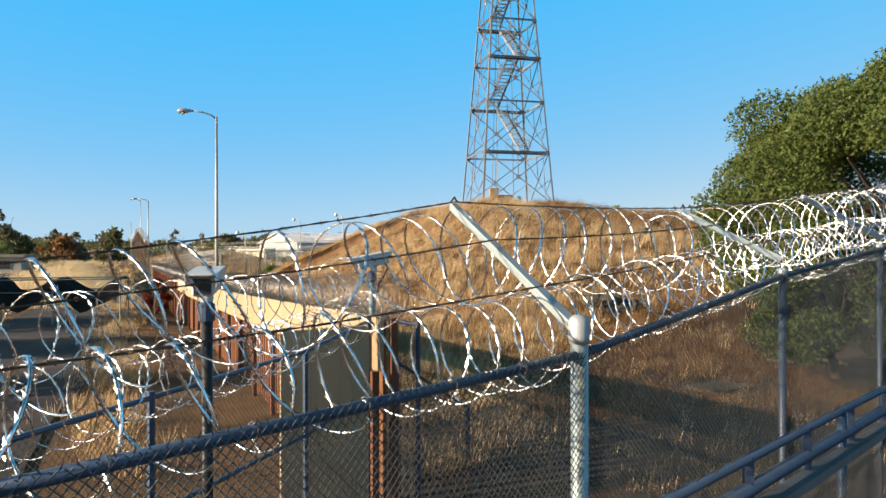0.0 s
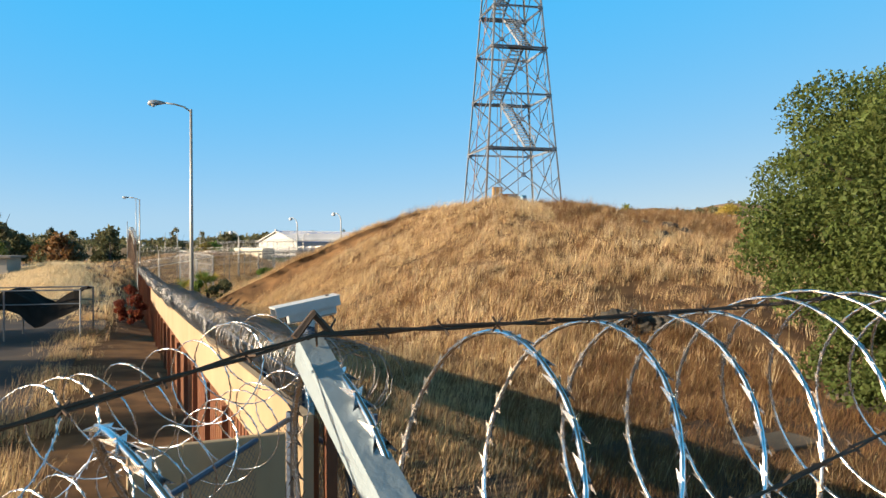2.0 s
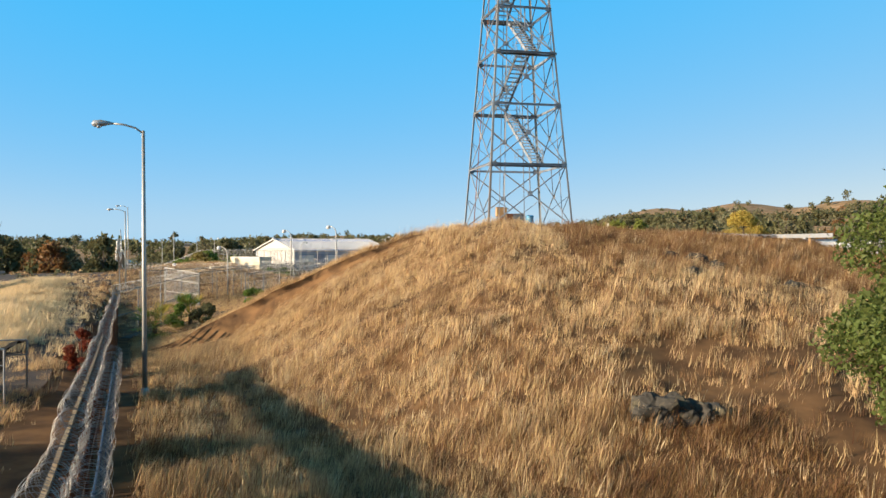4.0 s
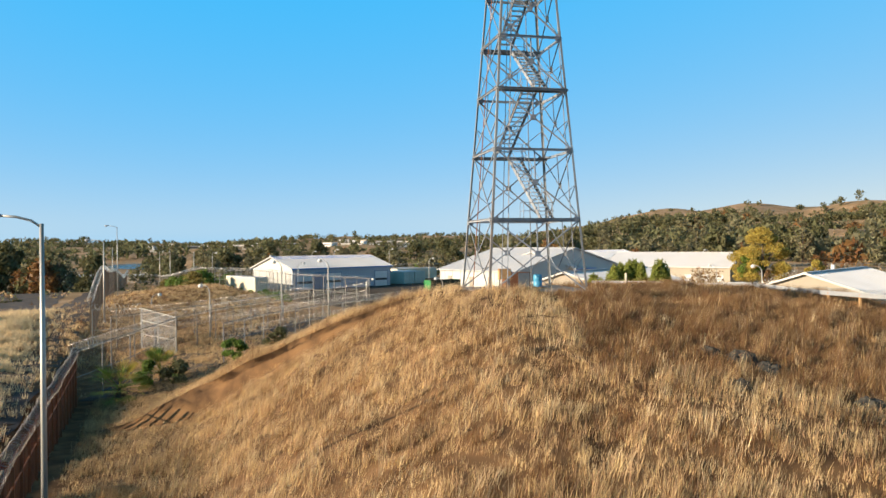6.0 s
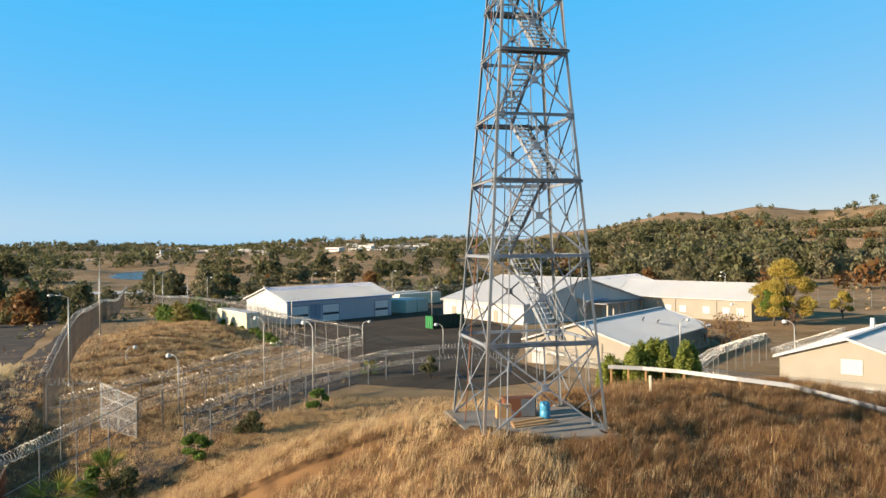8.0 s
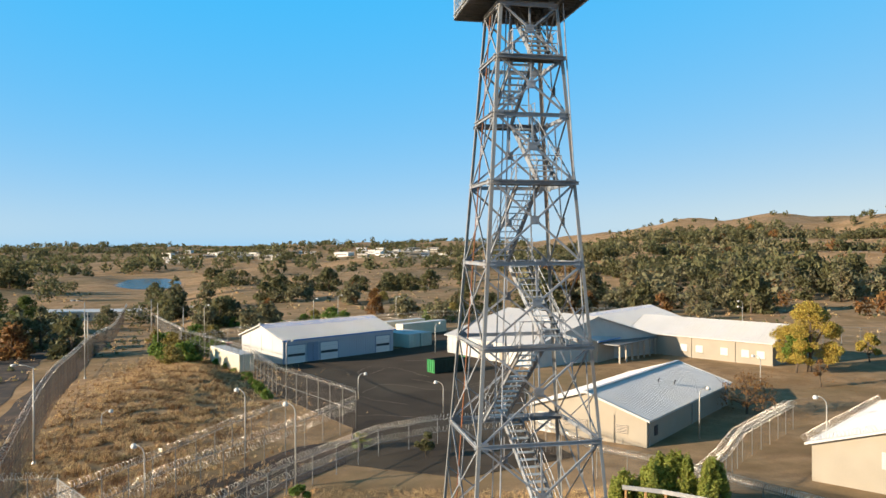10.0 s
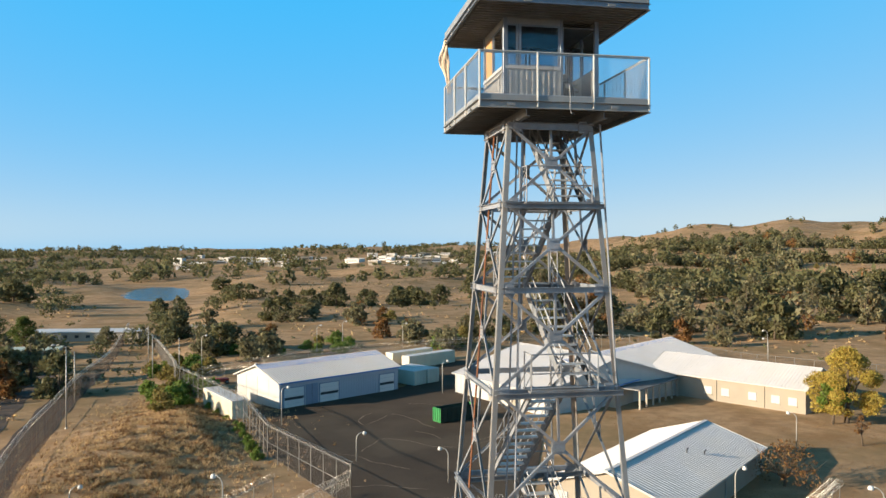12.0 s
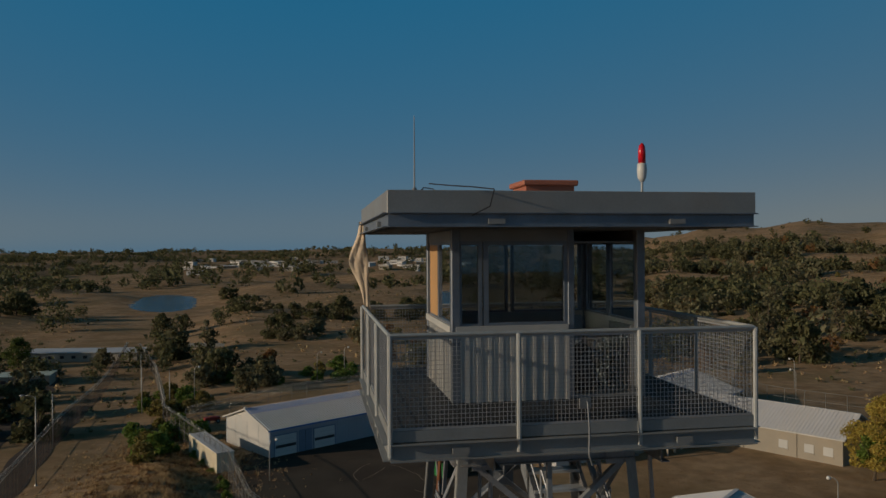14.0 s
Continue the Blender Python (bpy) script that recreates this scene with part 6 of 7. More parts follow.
def container(label, at, rz, l, w, h, mat, group="storage containers"):
    c = thing("storage_container", label, "container", (*at, 0), rz, group=group)
    part("body", box(bmesh.new(), (l / 2, w / 2, h / 2 + 0.08), (l, w, h)), mat, c)
    part("roof", box(bmesh.new(), (l / 2, w / 2, h + 0.12), (l + 0.06, w + 0.06, 0.08)), ROOF_WHITE, c)
    for x in np.arange(0.4, l, 0.5):
        for y in (-0.02, w + 0.02):
            part("corrugation", box(bmesh.new(), (x, y, h / 2 + 0.08), (0.2, 0.05, h - 0.3)), mat, c)
    for y in (0.25, 0.75):
        part("door_leaf", box(bmesh.new(), (-0.03, w * y, h / 2 + 0.08), (0.06, w * 0.47, h - 0.2)), mat, c)
        part("lock_bar", tube(bmesh.new(), [(-0.08, w * y, 0.2), (-0.08, w * y, h)], 0.03, 5), LAMP_GREY, c)
    return c


container("white-painted storage container beside the fence", (-37.2, 170.9), 128, 15.4, 2.8, 3.1, CREAM_PAINT)
container("pale green storage container near the workshop", (-9.7, 205.9), 141, 8.6, 3.6, 2.9, TEAL_PAINT)
container("pale green storage container near the workshop", (-7.2, 208.9), 141, 8.6, 3.6, 2.9, TEAL_PAINT)
container("cream storage container behind the green ones", (-15.4, 225.3), 50, 16.0, 2.6, 2.9, CREAM_PAINT)
container("cream storage container behind the green ones", (-20.1, 231.0), 50, 14.0, 2.6, 2.9, CREAM_PAINT)

dump = thing("skip_bin", "open green steel waste skip in the yard", "skip", (-5.6, 170.3, 0.06), 40)
for nm, c, sz in (("side", (3.8, -2.2, 1.25), (7.6, 0.1, 2.3)), ("side", (3.8, 0, 1.25), (7.6, 0.1, 2.3)), ("end", (0, -1.1, 1.25), (0.1, 2.2, 2.3)), ("end", (7.6, -1.1, 1.25), (0.1, 2.2, 2.3)), ("floor", (3.8, -1.1, 0.15), (7.6, 2.2, 0.1))):
    part(nm, box(bmesh.new(), c, sz), SKIP_SHADED if nm == "side" else GREEN_PAINT, dump)
for x in np.arange(0.5, 7.6, 0.9):
    part("rib", box(bmesh.new(), (x, -2.28, 1.25), (0.12, 0.1, 2.2)), SKIP_SHADED, dump)
    part("rib", box(bmesh.new(), (x, 0.08, 1.25), (0.12, 0.1, 2.2)), GREEN_PAINT, dump)
for y in (-1.9, -1.3, -0.7, -0.2):
    part("rib", box(bmesh.new(), (-0.09, y, 1.25), (0.1, 0.12, 2.2)), GREEN_PAINT, dump)

# guard rail along the mound's edge
gr = thing("guard_rail", "pale galvanised steel guard rail along the mound's edge", "guard rail")
gl = [(13.5, 86.7), (16.0, 85.8), (18.4, 84.3), (21.5, 81.0), (23.5, 76.8), (25.4, 73.0), (26.5, 70.0), (28.2, 65.0)]
pts_ = [Vector((x, y, max(5.95, ground_z(x, y) + 0.45))) for x, y in gl]
for a, b in zip(pts_, pts_[1:]):
    bm = beam(bmesh.new(), a, b, 0.03, 0.30)
    for dz in (-0.09, 0.09):
        beam(bm, a + UPZ * dz, b + UPZ * dz, 0.09, 0.08)
    part("rail", bm, LAMP_GREY, gr)
    for t in (0.1, 0.6):
        p = a.lerp(b, t)
        g_ = ground_z(p.x, p.y + 0.13) - 0.2
        part("post", box(bmesh.new(), (p.x, p.y + 0.13, (p.z + 0.1 + g_) / 2), (0.13, 0.13, p.z + 0.1 - g_)), WOOD_TAN, gr)
SLAB_OLD = material("dark_old_concrete", (0.11, 0.09, 0.068), rough=0.95, var=0.3, scale=2.0, fine=18)
for x, y, l, w, rz in ((6.9, 19.3, 1.5, 1.0, 30), (10.6, 23.6, 1.6, 0.8, 50), (12.2, 23.2, 1.2, 1.2, 20)):
    sl_ = thing("concrete_slab", "small broken concrete slab lying in leaf litter", "slab", (x, y, ground_z(x, y)), rz, group="broken slabs")
    part("slab", box(bmesh.new(), (0, 0, 0.06), (l, w, 0.12), bevel=0.02), SLAB_OLD, sl_)
stake = thing("marker_post", "short pale marker post in the grass", "post", (14.1, 75.2, ground_z(14.1, 75.2)))
part("shaft", box(bmesh.new(), (0, 0, 0.45), (0.14, 0.14, 1.3), bevel=0.01), CREAM_PAINT, stake)

# open shelter with a torn dark tarpaulin by the track
sh = thing("tarpaulin_shelter", "metal frame shelter with torn dark tarpaulin", "shelter", (-19.0, 38.0, ground_z(-19, 38)), 15)
for x in (-3, 0, 3):
    for y in (-1.5, 1.5):
        part("post", tube(bmesh.new(), [(x, y, -0.2), (x, y, 2.2)], 0.04, 6), STEEL_DARK, sh)
for y in (-1.5, 1.5):
    part("rail", tube(bmesh.new(), [(-3, y, 2.2), (3, y, 2.2)], 0.035, 6), STEEL_DARK, sh)
    part("rail", tube(bmesh.new(), [(-3, y, 1.6), (3, y, 1.6)], 0.03, 6), STEEL_DARK, sh)
bm = bmesh.new()
rows_ = [[bm.verts.new((-3 + i * 0.3, -1.5 + 3 * j / 8, 2.2 - 0.75 * math.sin(i / 20 * math.pi * 2.0) ** 2 - 0.25 * noise.noise(Vector((i * 0.4, j * 0.5, 1))) - (0.8 if j == 0 else 0))) for i in range(21)] for j in range(9)]
for a, b in zip(rows_, rows_[1:]):
    for i in range(20):
        bm.faces.new((a[i], a[i + 1], b[i + 1], b[i]))
TARP = material("torn_dark_tarpaulin", (0.022, 0.02, 0.018), rough=0.95, spec=0.1, var=0.3, scale=3)
ob = part("tarpaulin", bm, TARP, sh, "torn sagging dark tarpaulin")
ob.modifiers.new("thick", "SOLIDIFY").thickness = 0.01

# low buildings beyond the track and the far town
rb_ = random.Random(21)
for x, y, l, w, h, rz, m in ((-165, 312, 40, 12, 3.2, 8, ROOF_WHITE), (-140, 262, 14, 9, 3.0, 20, TEAL_PAINT), (-120, 330, 26, 10, 3.2, 4, WALL_CREAM), (-66, 96, 12, 6, 2.2, 14, CONCRETE)):
    gz = ground_z(x, y)
    b = thing("low_building", "low pale flat-roofed building beyond the track", "building", (x, y, gz), rz, group="low buildings")
    part("wall", box(bmesh.new(), (l / 2, w / 2, h / 2 - 0.5), (l, w, h + 1)), WALL_GREY, b)
    part("roof", box(bmesh.new(), (l / 2, w / 2, h + 0.15), (l + 1.0, w + 1.0, 0.3)), m, b)
    for i in range(int(l / 4)):
        part("window", box(bmesh.new(), (2 + i * 4, -0.02, h * 0.55), (1.4, 0.1, 1.0)), DARK, b)
for i in range(110):
    t = rb_.random()
    az = rb_.uniform(-0.40, -0.22) if t < 0.55 else rb_.uniform(-0.17, -0.04) if t < 0.85 else rb_.uniform(-0.25, -0.03)
    d = rb_.uniform(1050, 1650)
    x, y = az * d, d
    gz = ground_z(x, y)
    l, w, h = rb_.uniform(8, 26), rb_.uniform(8, 18), rb_.uniform(3.5, 6.5)
    b = thing("town_building", "distant pale town building among trees", "building", (x, y, gz), rb_.uniform(-20, 20), group="town buildings")
    part("wall", box(bmesh.new(), (0, 0, h / 2 - 2), (l, w, h + 4)), TOWN_WHITE if rb_.random() < 0.7 else WALL_CREAM, b)
    part("roof", box(bmesh.new(), (0, 0, h + 0.4), (l + 1, w + 1, 0.8)), TOWN_WHITE if rb_.random() < 0.6 else WALL_GREY, b)
    part("window_band", box(bmesh.new(), (0, -w / 2 - 0.05, h * 0.55), (l * 0.8, 0.2, h * 0.2)), DARK, b)


# small red machine parked by the container
cart = thing("utility_cart", "small red utility cart parked beside the fence", "cart", (-53.5, 203.6, ground_z(-53.5, 203.6)), 35)
part("body", box(bmesh.new(), (0, 0, 0.85), (3.0, 1.5, 0.7), bevel=0.12), RED_PAINT, cart)
part("cab_frame", box(bmesh.new(), (-0.4, 0, 1.75), (1.2, 1.3, 0.06), bevel=0.02), BLACK, cart)
for x in (-0.95, 0.15):
    for y in (-0.6, 0.6):
        part("roof_post", tube(bmesh.new(), [(x, y, 1.15), (x, y, 1.75)], 0.03, 6), BLACK, cart)
for x in (-1.0, 1.0):
    for y in (-0.75, 0.75):
        bm = tube(bmesh.new(), [(x, y - 0.12, 0.42), (x, y + 0.12, 0.42)], 0.42, 14)
        wh = part("wheel", bm, BLACK, cart)
        part("rim", tube(bmesh.new(), [(x, y - 0.13, 0.42), (x, y + 0.13, 0.42)], 0.2, 10), LAMP_GREY, wh)


# ---- trees, shrubs, grass, rocks ----
def leaf_cloud(blobs, n, size, seed, tri=False):
    """Leaf quads scattered through ellipsoid clumps; blobs: (centre, radii). Denser towards the outside."""
    r = np.random.RandomState(seed)
    vol = np.array([b[1][0] * b[1][1] * b[1][2] for b in blobs]) ** 0.75
    cnt = np.maximum(1, (n * vol / vol.sum()).astype(int))
    C = []
    for (c, rad), k in zip(blobs, cnt):
        d = r.normal(size=(k, 3))
        d /= np.linalg.norm(d, axis=1)[:, None]
        q = np.minimum(r.uniform(0.2, 1.0, k) ** 0.45 * (1 + 0.06 * r.normal(size=k)), 1.08)
        C.append(np.array(c) + d * q[:, None] * np.array(rad))
    C = np.concatenate(C)
    m = len(C)
    a = r.normal(size=(m, 3))
    a /= np.linalg.norm(a, axis=1)[:, None]
    b = np.cross(a, r.normal(size=(m, 3)))
    b /= np.linalg.norm(b, axis=1)[:, None]
    s = size * r.uniform(0.6, 1.3, m)[:, None]
    if tri:
        return np.stack([C - a * s - b * s * 0.6, C - a * s * 0.6 + b * s * 0.7, C + a * s], 1).reshape(-1, 3), np.arange(3 * m).reshape(m, 3)
    V = np.stack([C - a * s, C + b * s * 0.55, C + a * s, C - b * s * 0.55], 1).reshape(-1, 3)
    F = np.arange(4 * m).reshape(m, 4)
    return V, F


def crown_blobs(r, z0, z1, rad, n, seed, shell=0.12, power=0.0, upright=False):
    rr = random.Random(seed)
    out = []
    for i in range(n):
        t = rr.random()
        a = rr.uniform(0, math.tau)
        prof = 0.78 + t * 0.9 if t < 0.25 else math.cos((t - 0.25) / 0.75 * math.pi / 2) ** 0.75
        if power:
            prof = math.sin(min(1, 0.14 + t * 0.86) * math.pi) ** power
        q = (rad - r * 0.8) * prof * math.sqrt(rr.uniform(shell, 1.0))
        br = r * rr.uniform(0.65, 1.3)
        out.append(((q * math.cos(a), q * math.sin(a), z0 + (z1 - z0) * t), (br * 0.5, br * 0.5, br * 1.7) if upright else (br, br, br * 0.72)))
    return out


def make_tree(name, label, at, height_, rad, trunk_h, leaf_mat, leaves, leaf, blobs, seed, category="tree", group="", limbs=7, bare=False, low=0.3, trunk_r=None, clump=0.3, shell=0.12, tri=False, power=0.0, upright=False):
    x, y = at
    t = thing(name, label, category, (x, y, ground_z(x, y)), group=group)
    rr = random.Random(seed)
    tr = trunk_r or height_ * 0.028
    bm = bmesh.new()
    lean = Vector((rr.uniform(-0.4, 0.4), rr.uniform(-0.4, 0.4), 0))
    tube(bm, [Vector((0, 0, -0.3)), lean * 0.3 + UPZ * trunk_h * 0.5, lean * 0.8 + UPZ * trunk_h, lean + UPZ * height_ * 0.8], [tr * 1.3, tr, tr * 0.8, tr * 0.15], 8)
    part("trunk", bm, BARK, t, smooth=True)
    for i in range(limbs):
        a = i * math.tau / limbs + rr.uniform(-0.4, 0.4)
        z = trunk_h * rr.uniform(0.75, 1.3)
        l = rad * rr.uniform(0.5, 0.84)
        rise = rr.uniform(0.3, 1.0) * (height_ - z) * 0.8
        bm = tube(bmesh.new(), [lean * 0.7 + UPZ * z, Vector((math.cos(a) * l * 0.45, math.sin(a) * l * 0.45, z + rise * 0.5)), Vector((math.cos(a) * l, math.sin(a) * l, z + rise))], [tr * 0.5, tr * 0.32, tr * 0.08], 6)
        if bare:
            for k in range(7):
                f = rr.uniform(0.35, 0.95)
                p = Vector((math.cos(a) * l * f, math.sin(a) * l * f, z + rise * f))
                q = p + Vector((rr.uniform(-1, 1), rr.uniform(-1, 1), rr.uniform(0.0, 1))) * rad * 0.35
                tube(bm, [p, p.lerp(q, 0.5) + UPZ * 0.1, q], [tr * 0.14, tr * 0.1, tr * 0.03], 4)
        part("limb", bm, BARK, t)
    V, F = leaf_cloud(crown_blobs(rad * clump, height_ * low, height_ * 0.9, rad, blobs, seed, shell, power, upright), leaves, leaf, seed, tri)
    part("crown", big_mesh("crown", V, F, leaf_mat, tri), None, t)
    return t


# the big oak beside the mound
make_tree("oak_tree", "large dark green live oak beside the mound", (14.0, 22.0), 9.8, 7.4, 2.6, LEAF_OAK, 260000, 0.06, 130, 101, low=0.17, power=0.8, limbs=12, clump=0.155, shell=0.45, tri=True)
make_tree("oak_tree", "live oak shrub growing at the oak's foot", (10.6, 20.6), 4.4, 2.9, 0.8, LEAF_OAK, 30000, 0.062, 44, 102, low=0.2, limbs=6, clump=0.22, shell=0.4)
make_tree("oak_tree", "live oak standing farther along the fence", (19.5, 17.0), 11.0, 6.0, 2.5, LEAF_OAK, 14000, 0.16, 60, 103, low=0.1, clump=0.22, shell=0.4)
make_tree("oak_tree", "dark round oak beyond the dirt track", (-158.0, 300.0), 10.5, 6.0, 1.6, LEAF_OAK, 7000, 0.26, 40, 109, low=0.08, clump=0.26)
make_tree("oak_tree", "rusty-green oak beyond the dirt track", (-172.0, 304.0), 11.5, 6.5, 1.6, LEAF_OAK, 7000, 0.26, 40, 110, low=0.08, clump=0.26)
make_tree("cottonwood_tree", "yellow autumn cottonwood on the yard lawn", (62.5, 173.0), 13.2, 6.6, 3.0, LEAF_YELLOW, 26000, 0.16, 70, 104, low=0.16, clump=0.2, shell=0.3)
make_tree("cottonwood_tree", "green lower boughs beside the yellow cottonwood", (59.8, 172.0), 7.5, 3.0, 1.8, LEAF_BRIGHT, 2600, 0.28, 14, 105, low=0.3)
make_tree("bare_tree", "half-bare autumn tree behind the block hut", (39.5, 138.0), 5.6, 5.2, 1.0, LEAF_ORANGE, 1100, 0.16, 20, 106, bare=True, limbs=13, low=0.25)
make_tree("young_tree", "slender young tree on the lawn", (58.0, 158.0), 5.0, 1.6, 1.6, LEAF_ORANGE, 380, 0.16, 8, 107, bare=True)
make_tree("young_tree", "small yellow tree beside the far fence", (79.0, 185.0), 5.5, 2.8, 1.2, LEAF_YELLOW, 2200, 0.25, 12, 108)
for i, (x, y, h, r_) in enumerate(((15.8, 88.0, 2.5, 2.2), (17.8, 88.6, 3.2, 1.9), (14.0, 88.6, 2.2, 1.9), (19.8, 87.4, 2.5, 2.0), (16.8, 89.6, 2.9, 2.0))):
    make_tree("pine_shrub", "bright green young pine behind the guard rail", (x, y), h, r_, 0.5, LEAF_PINE, 13000, 0.10, 46, 120 + i, "shrub", "young pines", limbs=4, low=0.12, clump=0.3, tri=True, upright=True)
make_tree("sumac_shrub", "red-leaved shrub against the steel wall", (-17.6, 47.2), 2.3, 1.1, 0.4, LEAF_RED, 6000, 0.055, 26, 130, "shrub", limbs=6, low=0.08, clump=0.24, tri=True)
for i, (x, y, h, r_) in enumerate(((-21.5, 78.5, 2.0, 1.6), (-18.5, 84.0, 2.4, 1.5), (-16.0, 90.0, 2.0, 1.6), (-12.0, 99.0, 2.2, 1.4), (-2.0, 115.0, 3.0, 1.3), (-24.3, 79.2, 2.4, 1.6))):
    make_tree("shrub", "dark green shrub at the fence foot", (x, y), h, r_, 0.3, LEAF_BRIGHT if i % 2 else LEAF_FAR, 1300, 0.14, 9, 140 + i, "shrub", "fence shrubs", limbs=4, low=0.12)


def palm(x, y, h, r, seed):
    t = thing("fan_palm", "young fan palm behind the fence", "palm", (x, y, ground_z(x, y)), group="fan palms")
    rr = random.Random(seed)
    part("trunk", tube(bmesh.new(), [(0, 0, -0.2), (0, 0, h * 0.4)], [0.22, 0.16], 8), BARK, t)
    for i in range(30):
        a, e = rr.uniform(0, math.tau), rr.uniform(-0.35, 1.2)
        d = Vector((math.cos(a) * math.cos(e), math.sin(a) * math.cos(e), math.sin(e)))
        s = d.cross(UPZ).normalized()
        o = UPZ * h * 0.4
        bm = tube(bmesh.new(), [o, o + d * r * 0.5], 0.02, 4)
        c = o + d * r * 0.5
        for k in range(-5, 6):
            q = (d * math.cos(k * 0.22) + s * math.sin(k * 0.22)).normalized()
            n = q.cross(s if abs(k) < 3 else d).normalized() * 0.05
            w = q.cross(Vector((0, 0, 1))).normalized() * 0.05
            vs = [bm.verts.new(p) for p in (c, c + q * r * 0.3 + w, c + q * r * 0.55 - UPZ * 0.12, c + q * r * 0.3 - w)]
            bm.faces.new(vs)
        part("frond", bm, LEAF_BRIGHT if i % 4 else LEAF_YELLOW, t)


palm(-25.2, 76.0, 2.4, 2.6, 1)
palm(-23.6, 80.5, 2.2, 2.4, 2)
palm(-9.5, 118.5, 1.8, 1.4, 3)

# a row of oaks added out of view west of the track, to shade it
rw = random.Random(55)
for i, (x, y, h_) in enumerate(((-24, -19, 9.0), (-26, -11, 9.0), (-33, 10, 9.4), (-36, 19, 9.4), (-40, 29, 9.2))):
    make_tree("oak_tree", "unseen live oak added west of the track for shade", (x, y), h_, rw.uniform(4.4, 5.4), 2.0, LEAF_OAK, 6000, 0.22, 40, 160 + i, group="oaks along the track", low=0.12, clump=0.24, shell=0.2)

# tree kinds that repeat over the hills
kinds = []
for i, (m, lab, nm, h, r_, lv, sz) in enumerate(((LEAF_FAR, "dark green oak on the dry hills", "hill_oak", 8.5, 5.2, 800, 0.5), (LEAF_GREY, "round grey-green oak on the dry hills", "hill_oak", 7.0, 4.6, 750, 0.46), (LEAF_GREY, "grey-green foothill pine on the dry hills", "foothill_pine", 13.0, 4.4, 800, 0.5), (LEAF_ORANGE, "rusty-leaved autumn oak on the dry hills", "autumn_oak", 7.0, 4.2, 650, 0.46), (LEAF_FAR, "spreading dark oak on the dry hills", "hill_oak", 9.5, 6.5, 950, 0.56), (LEAF_OLIVE, "yellowing olive shrub on the dry hills", "hill_shrub", 3.2, 2.6, 500, 0.3), (LEAF_BRIGHT, "green shrub on the dry hills", "hill_shrub", 3.0, 2.8, 600, 0.3))):
    kinds.append(make_tree(nm, lab, ((-70, 250), (-128, 300), (-100, 318), (-60, 262), (-80, 346), (-70, 214), (-76, 222))[i], h, r_, h * 0.22, m, lv, sz * 1.2, 24, 200 + i, "tree" if i < 5 else "shrub", "trees on the hills", limbs=5, low=0.03, tri=True, shell=0.15))
rt = random.Random(77)


def plant(k, x, y, s):
    copy_thing(kinds[k], pose(x, y, ground_z(x, y) - 0.1, 0, 0, rt.uniform(0, 360)) @ Matrix.Diagonal((s, s, s * rt.uniform(0.85, 1.15), 1)))


def clear(x, y):
    if y < 262 and -75 < x < 85:
        return False
    if abs(x + 253) < 75 and abs(y - 622) < 130 or -0.47 < x / y < -0.335 and 330 < y < 560:
        return False
    if -0.40 < x / max(y, 1) < -0.04 and 820 < y < 1480 and (int(x * 7) + int(y * 3)) % 5 > 1:
        return False
    return True


placed = 0
# named groups seen between the yard and the pond
for x, y, n, sp, ks in ((-74, 256, 4, 7, (0, 1, 4)), (-112, 318, 5, 8, (2, 0, 1)), (-82, 348, 5, 9, (4, 1, 0)), (-42, 336, 6, 10, (0, 1, 3, 5)), (-22, 292, 6, 9, (1, 3, 5)), (2, 298, 6, 9, (0, 1, 5)), (-150, 395, 3, 9, (4, 0)), (-255, 440, 6, 14, (4, 0, 4)), (-196, 610, 3, 6, (0, 4)), (-98, 195, 4, 7, (2, 3, 0)), (-110, 215, 5, 9, (0, 3, 2)), (-84, 193, 2, 5, (0,)), (-130, 240, 6, 14, (0, 2, 4)), (-90, 440, 12, 22, (0, 1, 4)), (-30, 455, 14, 26, (0, 4, 3)), (-140, 480, 5, 14, (0, 1)), (30, 300, 6, 12, (0, 3)), (-66, 222, 7, 6, (5, 6)), (-78, 240, 8, 8, (5, 6)), (-62, 243, 9, 9, (5, 6, 1)), (-45, 262, 8, 10, (5, 6)), (-38, 176, 0, 3, (6,)), (-10, 268, 8, 12, (5, 6, 1)), (-57, 194, 8, 7, (6, 5)), (-54, 180, 6, 6, (6, 5))):
    for i in range(n):
        k = rt.choice(ks)
        plant(k, x + rt.gauss(0, sp * 0.55), y + rt.gauss(0, sp * 0.75), rt.uniform(0.7, 1.25))
        placed += 1
for i, s_ in enumerate(np.linspace(146, 178, 9)):
    plant(6, np.interp(s_, [146, 166, 178], [-28.0, -37.6, -46.5]), s_, rt.uniform(0.28, 0.5))
# the wooded hillside and the band before the town
tries = 0
while placed < 300 and tries < 4000:
    tries += 1
    az, d = rt.uniform(0.06, 0.95), rt.uniform(262, 620)
    x, y = az * d / math.sqrt(1 + az * az), d / math.sqrt(1 + az * az)
    if not clear(x, y) or float(lumps(np.array([x]), np.array([y]), 120, 15)[0]) < -0.25:
        continue
    plant(rt.choice((0, 0, 1, 1, 4, 4, 2, 2, 5, 3)), x, y, rt.uniform(0.75, 1.35))
    placed += 1


